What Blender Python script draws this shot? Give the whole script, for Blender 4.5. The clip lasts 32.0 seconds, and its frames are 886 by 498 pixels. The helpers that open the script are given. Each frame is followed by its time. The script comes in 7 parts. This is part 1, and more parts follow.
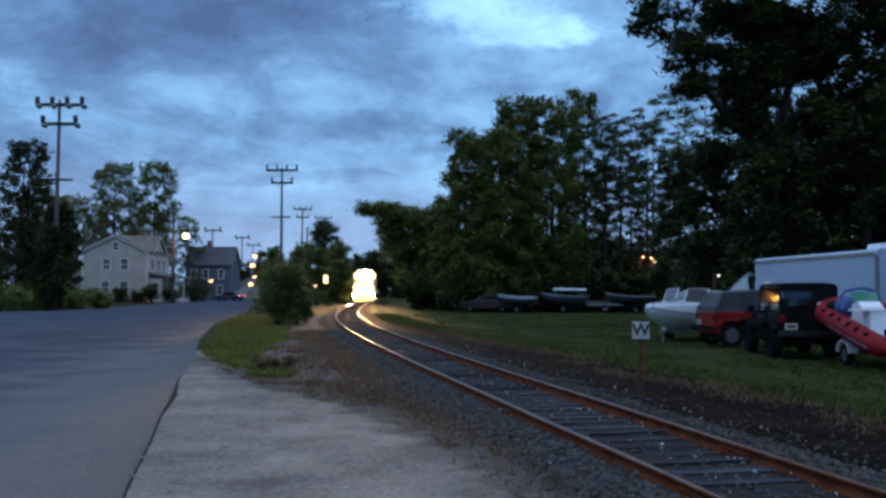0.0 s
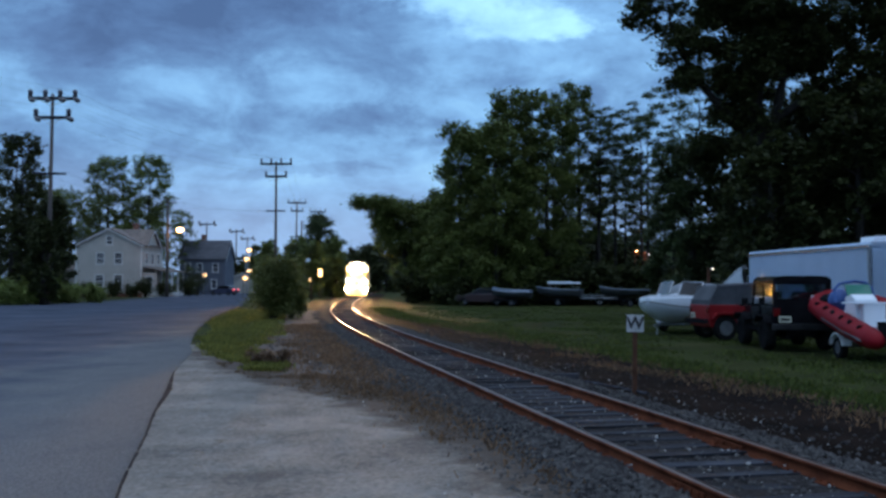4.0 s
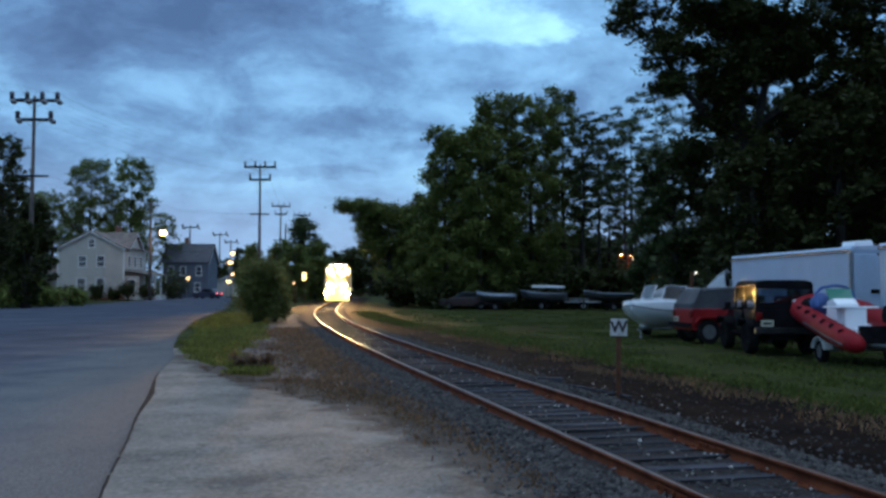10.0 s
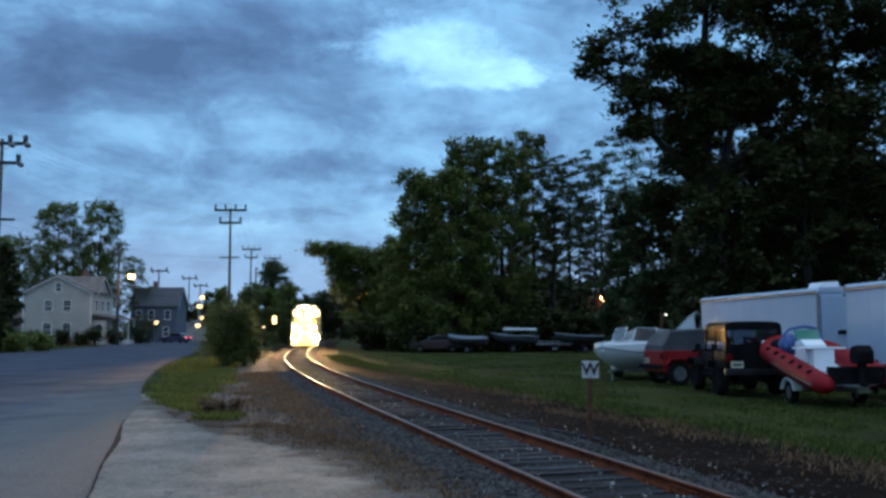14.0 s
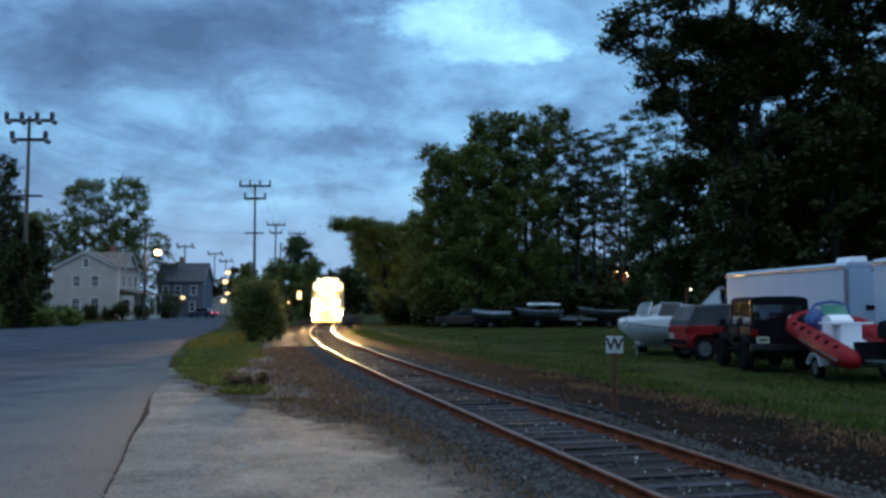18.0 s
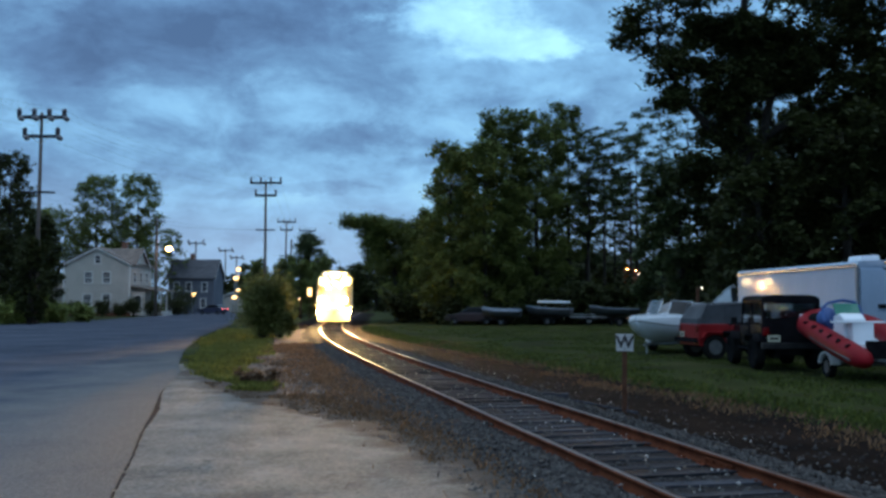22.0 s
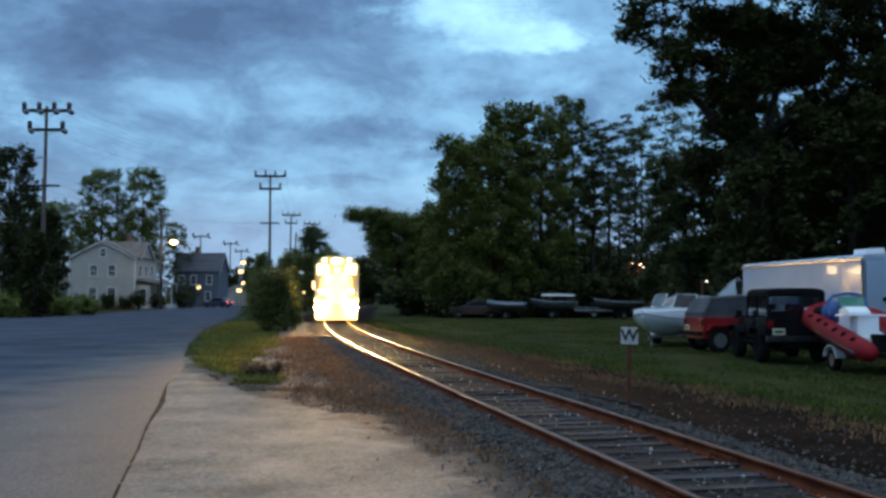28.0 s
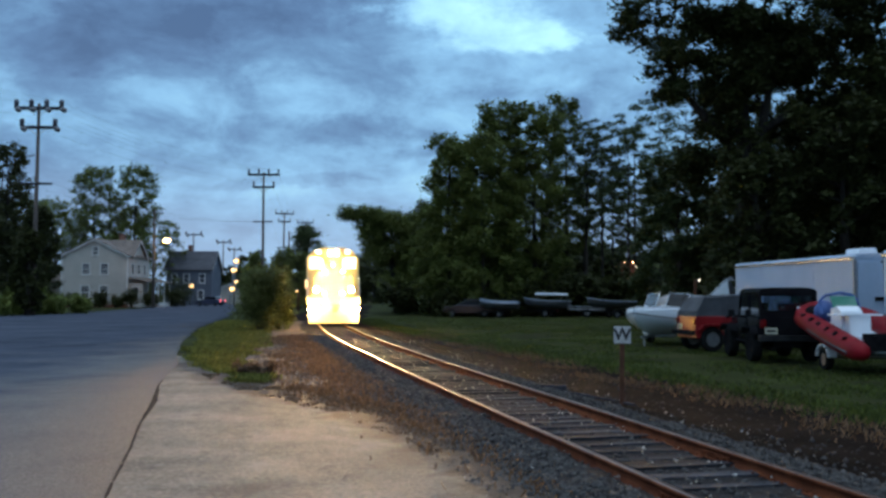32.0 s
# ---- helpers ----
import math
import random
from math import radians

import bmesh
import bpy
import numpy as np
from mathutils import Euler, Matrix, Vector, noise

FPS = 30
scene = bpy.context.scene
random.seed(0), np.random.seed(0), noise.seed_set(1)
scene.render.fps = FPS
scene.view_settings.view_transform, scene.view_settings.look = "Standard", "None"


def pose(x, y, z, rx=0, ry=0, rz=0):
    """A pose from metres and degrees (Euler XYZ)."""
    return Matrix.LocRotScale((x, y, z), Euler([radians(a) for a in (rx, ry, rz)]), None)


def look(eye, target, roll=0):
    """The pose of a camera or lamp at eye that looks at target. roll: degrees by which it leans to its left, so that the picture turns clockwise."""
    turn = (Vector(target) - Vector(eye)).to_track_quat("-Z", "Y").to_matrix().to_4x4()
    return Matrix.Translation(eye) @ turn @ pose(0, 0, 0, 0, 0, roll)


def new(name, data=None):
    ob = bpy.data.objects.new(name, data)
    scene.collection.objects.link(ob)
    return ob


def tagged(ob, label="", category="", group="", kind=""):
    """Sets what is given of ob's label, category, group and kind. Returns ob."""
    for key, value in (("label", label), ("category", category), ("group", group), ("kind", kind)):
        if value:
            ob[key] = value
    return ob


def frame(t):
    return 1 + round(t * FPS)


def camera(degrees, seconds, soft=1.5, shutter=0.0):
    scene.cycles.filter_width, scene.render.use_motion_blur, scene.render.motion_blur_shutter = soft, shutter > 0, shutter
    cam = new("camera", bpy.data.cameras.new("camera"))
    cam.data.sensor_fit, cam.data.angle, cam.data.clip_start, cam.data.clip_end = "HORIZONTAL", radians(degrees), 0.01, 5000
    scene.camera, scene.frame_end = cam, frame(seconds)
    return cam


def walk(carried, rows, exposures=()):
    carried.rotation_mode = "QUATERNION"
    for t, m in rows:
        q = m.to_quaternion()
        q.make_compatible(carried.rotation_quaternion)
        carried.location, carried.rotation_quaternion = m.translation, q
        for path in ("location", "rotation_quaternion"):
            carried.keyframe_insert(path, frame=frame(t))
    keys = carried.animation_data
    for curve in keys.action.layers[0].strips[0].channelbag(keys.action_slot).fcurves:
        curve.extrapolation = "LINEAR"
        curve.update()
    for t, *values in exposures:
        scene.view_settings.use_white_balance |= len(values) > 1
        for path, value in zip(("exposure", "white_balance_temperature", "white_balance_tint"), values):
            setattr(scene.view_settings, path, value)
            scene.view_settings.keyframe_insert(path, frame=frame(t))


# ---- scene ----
cam = camera(50.84, 32.0, soft=2.9)
EYE = (0.0, 0.0, 1.88)
WALK = [
    (0, pose(*EYE, 92.471, -0.073, 0.801)), (0.5, pose(*EYE, 92.487, -0.173, 0.644)),
    (1, pose(*EYE, 92.465, -0.188, 0.611)), (1.5, pose(*EYE, 92.397, -0.159, 0.595)),
    (2, pose(*EYE, 92.377, -0.054, 0.549)), (2.5, pose(*EYE, 92.379, 0.042, 0.522)),
    (3, pose(*EYE, 92.308, 0.092, 0.522)), (3.5, pose(*EYE, 92.167, 0.062, 0.497)),
    (5.5, pose(*EYE, 92.008, -0.075, 0.431)), (6, pose(*EYE, 92.030, -0.010, 0.329)),
    (6.5, pose(*EYE, 91.987, -0.009, 0.205)), (7, pose(*EYE, 91.938, -0.049, 0.112)),
    (7.5, pose(*EYE, 91.865, -0.033, 0.040)), (8, pose(*EYE, 91.830, -0.080, -0.137)),
    (8.5, pose(*EYE, 91.888, -0.075, -0.286)), (9, pose(*EYE, 92.151, -0.051, -0.313)),
    (9.5, pose(*EYE, 92.299, -0.102, -0.399)), (10, pose(*EYE, 92.303, -0.055, -0.497)),
    (10.5, pose(*EYE, 92.443, -0.085, -0.545)), (11, pose(*EYE, 92.588, -0.021, -0.651)),
    (11.5, pose(*EYE, 92.631, 0.043, -0.676)), (12, pose(*EYE, 92.734, 0.208, -0.675)),
    (12.5, pose(*EYE, 92.889, 0.221, -0.782)), (13, pose(*EYE, 93.303, 0.158, -1.137)),
    (13.5, pose(*EYE, 94.122, 0.098, -1.982)), (14, pose(*EYE, 94.928, 0.226, -2.247)),
    (14.5, pose(*EYE, 94.486, 0.357, -2.055)), (16.5, pose(*EYE, 93.522, 0.347, -1.443)),
    (17, pose(*EYE, 93.307, 0.367, -1.122)), (17.5, pose(*EYE, 93.324, 0.285, -0.887)),
    (18, pose(*EYE, 93.411, 0.232, -0.779)), (18.5, pose(*EYE, 93.483, 0.138, -0.640)),
    (19, pose(*EYE, 93.465, 0.059, -0.532)), (19.5, pose(*EYE, 93.394, 0.102, -0.359)),
    (20, pose(*EYE, 93.352, 0.069, -0.264)), (20.5, pose(*EYE, 93.349, 0.048, -0.277)),
    (21, pose(*EYE, 93.311, 0.030, -0.208)), (21.5, pose(*EYE, 93.301, 0.030, -0.204)),
    (22, pose(*EYE, 93.249, 0.025, -0.162)), (22.5, pose(*EYE, 93.158, 0.079, -0.076)),
    (23, pose(*EYE, 93.088, -0.000, 0.000)), (23.5, pose(*EYE, 93.091, -0.022, 0.070)),
    (24, pose(*EYE, 93.041, -0.021, 0.001)), (24.5, pose(*EYE, 93.018, 0.079, -0.090)),
    (25, pose(*EYE, 92.956, 0.125, -0.174)), (25.5, pose(*EYE, 92.877, 0.157, -0.196)),
    (27.5, pose(*EYE, 92.797, 0.058, 0.086)), (28, pose(*EYE, 92.831, 0.028, 0.116)),
    (28.5, pose(*EYE, 92.906, 0.114, 0.233)), (29, pose(*EYE, 92.910, 0.134, 0.181)),
    (29.5, pose(*EYE, 92.928, 0.067, 0.051)), (30, pose(*EYE, 92.886, 0.068, 0.013)),
    (30.5, pose(*EYE, 92.883, -0.016, -0.135)), (31, pose(*EYE, 92.813, -0.074, -0.205)),
    (31.5, pose(*EYE, 92.759, -0.092, -0.245)), (32, pose(*EYE, 92.761, -0.063, -0.296)),
]
walk(cam, WALK, exposures=[(0.0, 0.10, 6600, 15), (9.0, 0.14, 6700, 11), (16.0, 0.16, 6750, 8), (24.0, 0.16, 7000, 7), (32.0, 0.20, 7250, 9)])

# ---- light: dusk under a broken cloud deck ----
SKY_GAIN = 1.06
# thin bright places and thick dark banks: slope to the side and upward from the eye towards +y, their radii, and the amount
CLOUD_BANKS = [(-0.005, 0.313, 0.072, 0.024, 0.19), (0.091, 0.283, 0.078, 0.022, 0.18), (0.14, 0.278, 0.03, 0.014, 0.06), (-0.085, 0.316, 0.045, 0.022, -0.07),
               (-0.212, 0.282, 0.045, 0.026, 0.05), (-0.38, 0.285, 0.20, 0.05, -0.125), (-0.43, 0.308, 0.05, 0.010, 0.04), (-0.46, 0.195, 0.05, 0.022, 0.04), (-0.32, 0.215, 0.06, 0.028, 0.03), (-0.37, 0.19, 0.17, 0.05, -0.06),
               (-0.085, 0.176, 0.11, 0.018, -0.06), (0.055, 0.205, 0.07, 0.028, -0.035), (0.012, 0.245, 0.09, 0.034, 0.025), (-0.218, 0.112, 0.14, 0.02, 0.045), (-0.157, 0.121, 0.10, 0.008, -0.06),
               (-0.212, 0.068, 0.026, 0.010, -0.07), (-0.02, 0.148, 0.07, 0.010, -0.04), (-0.20, 0.235, 0.10, 0.016, -0.03)]
world = bpy.data.worlds.new("dusk_sky")
scene.world = world
world.use_nodes = True


def build_sky():
    nt = world.node_tree
    nt.nodes.clear()
    add, link = nt.nodes.new, nt.links.new
    out = add("ShaderNodeOutputWorld")
    bg = add("ShaderNodeBackground")
    coord = add("ShaderNodeTexCoord")
    sep = add("ShaderNodeSeparateXYZ")
    link(coord.outputs["Generated"], sep.inputs[0])
    # a flat cloud deck: direction divided by its height
    up = add("ShaderNodeMath"); up.operation = "MAXIMUM"; up.inputs[1].default_value = 0.0
    link(sep.outputs["Z"], up.inputs[0])
    lift = add("ShaderNodeMath"); lift.operation = "ADD"; lift.inputs[1].default_value = 0.30
    link(up.outputs[0], lift.inputs[0])
    dx = add("ShaderNodeMath"); dx.operation = "DIVIDE"
    dy = add("ShaderNodeMath"); dy.operation = "DIVIDE"
    link(sep.outputs["X"], dx.inputs[0]); link(lift.outputs[0], dx.inputs[1])
    link(sep.outputs["Y"], dy.inputs[0]); link(lift.outputs[0], dy.inputs[1])
    tall = add("ShaderNodeVectorMath"); tall.operation = "MULTIPLY"; tall.inputs[1].default_value = (1.9, 1.2, 3.4)
    link(coord.outputs["Generated"], tall.inputs[0])
    deck = add("ShaderNodeCombineXYZ")
    link(dx.outputs[0], deck.inputs[0]); link(dy.outputs[0], deck.inputs[1])

    def cloud(scale, detail, rough, offset, distortion=0.0):
        mp = add("ShaderNodeMapping")
        mp.inputs["Location"].default_value = offset
        mp.inputs["Scale"].default_value = (1.0, 1.15, 1.0)
        link(tall.outputs[0], mp.inputs[0])
        n = add("ShaderNodeTexNoise")
        n.inputs["Scale"].default_value = scale
        n.inputs["Detail"].default_value = detail
        n.inputs["Roughness"].default_value = rough
        n.inputs["Distortion"].default_value = distortion
        link(mp.outputs[0], n.inputs["Vector"])
        return n.outputs["Fac"]

    big = cloud(1.9, 8.0, 0.55, (3.3, 1.2, 0.0), 0.2)
    small = cloud(6.0, 9.0, 0.62, (0.4, 5.2, 0.0), 0.3)
    long_scale = add("ShaderNodeVectorMath"); long_scale.operation = "MULTIPLY"; long_scale.inputs[1].default_value = (2.6, 2.0, 8.0)
    link(coord.outputs["Generated"], long_scale.inputs[0])
    streak = add("ShaderNodeTexNoise")
    streak.inputs["Scale"].default_value, streak.inputs["Detail"].default_value, streak.inputs["Roughness"].default_value, streak.inputs["Distortion"].default_value = 1.7, 8.0, 0.6, 0.5
    link(long_scale.outputs[0], streak.inputs["Vector"])
    mix = add("ShaderNodeMix"); mix.data_type = "FLOAT"; mix.inputs["Factor"].default_value = 0.48
    link(big, mix.inputs["A"]); link(small, mix.inputs["B"])
    mix_long = add("ShaderNodeMix"); mix_long.data_type = "FLOAT"; mix_long.inputs["Factor"].default_value = 0.2
    link(mix.outputs["Result"], mix_long.inputs["A"]); link(streak.outputs["Fac"], mix_long.inputs["B"])
    total = mix_long.outputs["Result"]
    ragged = add("ShaderNodeTexNoise"); ragged.inputs["Scale"].default_value = 9.0; ragged.inputs["Detail"].default_value = 8; ragged.inputs["Roughness"].default_value = 0.65
    link(deck.outputs[0], ragged.inputs["Vector"])
    wob = add("ShaderNodeVectorMath"); wob.operation = "MULTIPLY_ADD"; wob.inputs[1].default_value = (0.28, 0.22, 0)
    link(ragged.outputs["Color"], wob.inputs[0]); link(deck.outputs[0], wob.inputs[2])
    shift = add("ShaderNodeVectorMath"); shift.operation = "ADD"; shift.inputs[1].default_value = (-0.14, -0.11, 0)
    link(wob.outputs[0], shift.inputs[0])
    for side, rise, rx, ry, amount in CLOUD_BANKS:
        n = math.hypot(1.0, side, rise)
        high = rise / n + 0.30
        mp = add("ShaderNodeMapping"); mp.vector_type = "TEXTURE"
        mp.inputs["Location"].default_value, mp.inputs["Scale"].default_value = (side / n / high, 1 / n / high, 0), (1.25 * rx / high, 1.25 * ry * 1.7 / high, 1)
        link(shift.outputs[0], mp.inputs[0])
        ln = add("ShaderNodeVectorMath"); ln.operation = "LENGTH"
        link(mp.outputs[0], ln.inputs[0])
        mr = add("ShaderNodeMapRange"); mr.interpolation_type = "SMOOTHERSTEP"
        mr.inputs["From Min"].default_value, mr.inputs["From Max"].default_value = 0.15, 1.25
        mr.inputs["To Min"].default_value, mr.inputs["To Max"].default_value = amount, 0.0
        link(ln.outputs["Value"], mr.inputs["Value"])
        plus = add("ShaderNodeMath"); plus.operation = "ADD"
        link(total, plus.inputs[0]); link(mr.outputs[0], plus.inputs[1])
        total = plus.outputs[0]
    ramp = add("ShaderNodeValToRGB")
    e = ramp.color_ramp.elements
    e[0].position, e[0].color = 0.32, (0.050, 0.115, 0.265, 1)
    e[1].position, e[1].color = 0.76, (0.37, 0.76, 1.0, 1)
    m = ramp.color_ramp.elements.new(0.47); m.color = (0.105, 0.243, 0.475, 1)
    m = ramp.color_ramp.elements.new(0.56); m.color = (0.182, 0.415, 0.72, 1)
    m = ramp.color_ramp.elements.new(0.40); m.color = (0.074, 0.168, 0.360, 1)
    link(total, ramp.inputs[0])
    # paler band over the horizon, brighter deck overhead
    hor = add("ShaderNodeMapRange"); hor.interpolation_type = "SMOOTHSTEP"
    hor.inputs["From Min"].default_value, hor.inputs["From Max"].default_value = 0.02, 0.16
    hor.inputs["To Min"].default_value, hor.inputs["To Max"].default_value = 0.6, 0.0
    link(sep.outputs["Z"], hor.inputs["Value"])
    low = add("ShaderNodeMix"); low.data_type = "RGBA"
    low.inputs["B"].default_value = (0.29, 0.45, 0.70, 1)
    link(hor.outputs[0], low.inputs["Factor"]); link(ramp.outputs[0], low.inputs["A"])
    zen = add("ShaderNodeMapRange")
    zen.inputs["From Min"].default_value, zen.inputs["From Max"].default_value = 0.3, 0.8
    zen.inputs["To Min"].default_value, zen.inputs["To Max"].default_value = 1.1, 2.15
    pale = add("ShaderNodeMapRange")
    pale.inputs["From Min"].default_value, pale.inputs["From Max"].default_value = 0.34, 0.75
    pale.inputs["To Min"].default_value, pale.inputs["To Max"].default_value = 0.0, 0.6
    link(sep.outputs["Z"], pale.inputs["Value"])
    over = add("ShaderNodeMix"); over.data_type = "RGBA"
    over.inputs["B"].default_value = (0.33, 0.39, 0.48, 1)
    link(pale.outputs[0], over.inputs["Factor"])
    link(sep.outputs["Z"], zen.inputs["Value"])
    # the last of the dusk sky behind the clouds
    dusk = add("ShaderNodeTexSky"); dusk.sky_type = "NISHITA"; dusk.sun_disc = False
    dusk.sun_elevation, dusk.sun_rotation = radians(1.0), radians(150.0)
    through_clouds = add("ShaderNodeMix"); through_clouds.data_type = "RGBA"; through_clouds.blend_type = "ADD"
    through_clouds.inputs["Factor"].default_value = 0.015
    link(low.outputs["Result"], over.inputs["A"]); link(over.outputs["Result"], through_clouds.inputs["A"]); link(dusk.outputs[0], through_clouds.inputs["B"])
    gain = add("ShaderNodeMath"); gain.operation = "MULTIPLY"; gain.inputs[1].default_value = SKY_GAIN
    link(zen.outputs[0], gain.inputs[0])
    link(through_clouds.outputs["Result"], bg.inputs["Color"]); link(gain.outputs[0], bg.inputs["Strength"])
    link(bg.outputs[0], out.inputs[0])


build_sky()
sun = new("sun", bpy.data.lights.new("sun", "SUN"))
sun.data.energy, sun.data.angle, sun.data.color = 0.25, radians(40), (0.72, 0.84, 1.0)
sun.matrix_world = look((0, 0, 60), (12, 22, 0))


# ---- materials ----
def material(name, dark, light, rough=0.8, scale=6.0, fine=60.0, bump=0.2, metal=0.0, spec=0.5, fine_mix=0.35, vary=0.0,
             stretch=(1, 1, 1), coat=0.0, lo=0.35, hi=0.65):
    """Two-scale noise between two colours, with bump; vary: brightness change from object to object."""
    m = bpy.data.materials.new(name)
    m.use_nodes = True
    nt = m.node_tree
    add, link = nt.nodes.new, nt.links.new
    b = nt.nodes["Principled BSDF"]
    coord = add("ShaderNodeTexCoord")
    mp = add("ShaderNodeMapping"); mp.inputs["Scale"].default_value = stretch
    link(coord.outputs["Object"], mp.inputs[0])
    n1 = add("ShaderNodeTexNoise"); n1.inputs["Scale"].default_value = scale; n1.inputs["Detail"].default_value = 5
    n2 = add("ShaderNodeTexNoise"); n2.inputs["Scale"].default_value = fine; n2.inputs["Detail"].default_value = 4
    link(mp.outputs[0], n1.inputs["Vector"]); link(mp.outputs[0], n2.inputs["Vector"])
    mx = add("ShaderNodeMix"); mx.data_type = "FLOAT"; mx.inputs["Factor"].default_value = fine_mix
    link(n1.outputs["Fac"], mx.inputs["A"]); link(n2.outputs["Fac"], mx.inputs["B"])
    ramp = add("ShaderNodeValToRGB")
    e = ramp.color_ramp.elements
    e[0].position, e[0].color = lo, (*dark, 1)
    e[1].position, e[1].color = hi, (*light, 1)
    link(mx.outputs["Result"], ramp.inputs[0])
    colour = ramp.outputs[0]
    if vary:
        info = add("ShaderNodeObjectInfo")
        hsv = add("ShaderNodeHueSaturation")
        mr = add("ShaderNodeMapRange")
        mr.inputs["To Min"].default_value, mr.inputs["To Max"].default_value = 1 - vary, 1 + vary
        link(info.outputs["Random"], mr.inputs["Value"]); link(mr.outputs[0], hsv.inputs["Value"])
        link(colour, hsv.inputs["Color"])
        colour = hsv.outputs[0]
    link(colour, b.inputs["Base Color"])
    b.inputs["Roughness"].default_value, b.inputs["Metallic"].default_value = rough, metal
    b.inputs["Specular IOR Level"].default_value = spec
    b.inputs["Coat Weight"].default_value = coat
    if bump:
        bp = add("ShaderNodeBump"); bp.inputs["Strength"].default_value = bump; bp.inputs["Distance"].default_value = 0.02
        link(mx.outputs["Result"], bp.inputs["Height"]); link(bp.outputs[0], b.inputs["Normal"])
    return m


def wear(m, layer, other, spread, scale, most=1.0, soft=0.25):
    """Mixes another colour in, raggedly, where the mesh's own value "layer" is high."""
    nt = m.node_tree
    add, link = nt.nodes.new, nt.links.new
    b = nt.nodes["Principled BSDF"]
    old = b.inputs["Base Color"].links[0].from_socket
    at = add("ShaderNodeAttribute"); at.attribute_name = layer
    geo = add("ShaderNodeNewGeometry")
    n = add("ShaderNodeTexNoise"); n.inputs["Scale"].default_value = scale; n.inputs["Detail"].default_value = 9; n.inputs["Roughness"].default_value = 0.68
    link(geo.outputs["Position"], n.inputs["Vector"])
    s = add("ShaderNodeMath"); s.operation = "MULTIPLY_ADD"; s.inputs[1].default_value = spread
    link(n.outputs["Fac"], s.inputs[0]); link(at.outputs["Fac"], s.inputs[2])
    mr = add("ShaderNodeMapRange"); mr.interpolation_type = "SMOOTHSTEP"
    mr.inputs["From Min"].default_value, mr.inputs["From Max"].default_value = 0.5 + spread / 2 - soft, 0.5 + spread / 2 + soft
    mr.inputs["To Max"].default_value = most
    link(s.outputs[0], mr.inputs["Value"])
    grain = add("ShaderNodeTexNoise"); grain.inputs["Scale"].default_value = 30.0; grain.inputs["Detail"].default_value = 6; grain.inputs["Roughness"].default_value = 0.7
    link(geo.outputs["Position"], grain.inputs["Vector"])
    shade = add("ShaderNodeMapRange"); shade.inputs["From Min"].default_value, shade.inputs["From Max"].default_value = 0.3, 0.7
    shade.inputs["To Min"].default_value, shade.inputs["To Max"].default_value = 0.5, 1.5
    link(grain.outputs["Fac"], shade.inputs["Value"])
    hsv = add("ShaderNodeHueSaturation"); hsv.inputs["Color"].default_value = (*other, 1)
    link(shade.outputs[0], hsv.inputs["Value"])
    mx = add("ShaderNodeMix"); mx.data_type = "RGBA"
    link(mr.outputs[0], mx.inputs["Factor"]); link(old, mx.inputs["A"]); link(hsv.outputs[0], mx.inputs["B"]); link(mx.outputs["Result"], b.inputs["Base Color"])


def stains(m, other, scale, at, most=0.6, stretch=(1, 1, 1)):
    """Soft patches of another colour where a broad noise is high."""
    nt = m.node_tree
    add, link = nt.nodes.new, nt.links.new
    b = nt.nodes["Principled BSDF"]
    old = b.inputs["Base Color"].links[0].from_socket
    geo = add("ShaderNodeNewGeometry")
    mp = add("ShaderNodeMapping"); mp.inputs["Scale"].default_value = stretch
    link(geo.outputs["Position"], mp.inputs[0])
    n = add("ShaderNodeTexNoise"); n.inputs["Scale"].default_value = scale; n.inputs["Detail"].default_value = 10; n.inputs["Roughness"].default_value = 0.72
    link(mp.outputs[0], n.inputs["Vector"])
    mr = add("ShaderNodeMapRange"); mr.interpolation_type = "SMOOTHSTEP"
    mr.inputs["From Min"].default_value, mr.inputs["From Max"].default_value, mr.inputs["To Max"].default_value = at, at + 0.16, most
    link(n.outputs["Fac"], mr.inputs["Value"])
    mx = add("ShaderNodeMix"); mx.data_type = "RGBA"; mx.inputs["B"].default_value = (*other, 1)
    link(mr.outputs[0], mx.inputs["Factor"]); link(old, mx.inputs["A"]); link(mx.outputs["Result"], b.inputs["Base Color"])


def layer_on(ob, name, values):
    ob.data.attributes.new(name, "FLOAT", "POINT").data.foreach_set("value", np.asarray(values, np.float32))


def grey(v, tint=(1, 1, 1)):
    return tuple(v * c for c in tint)


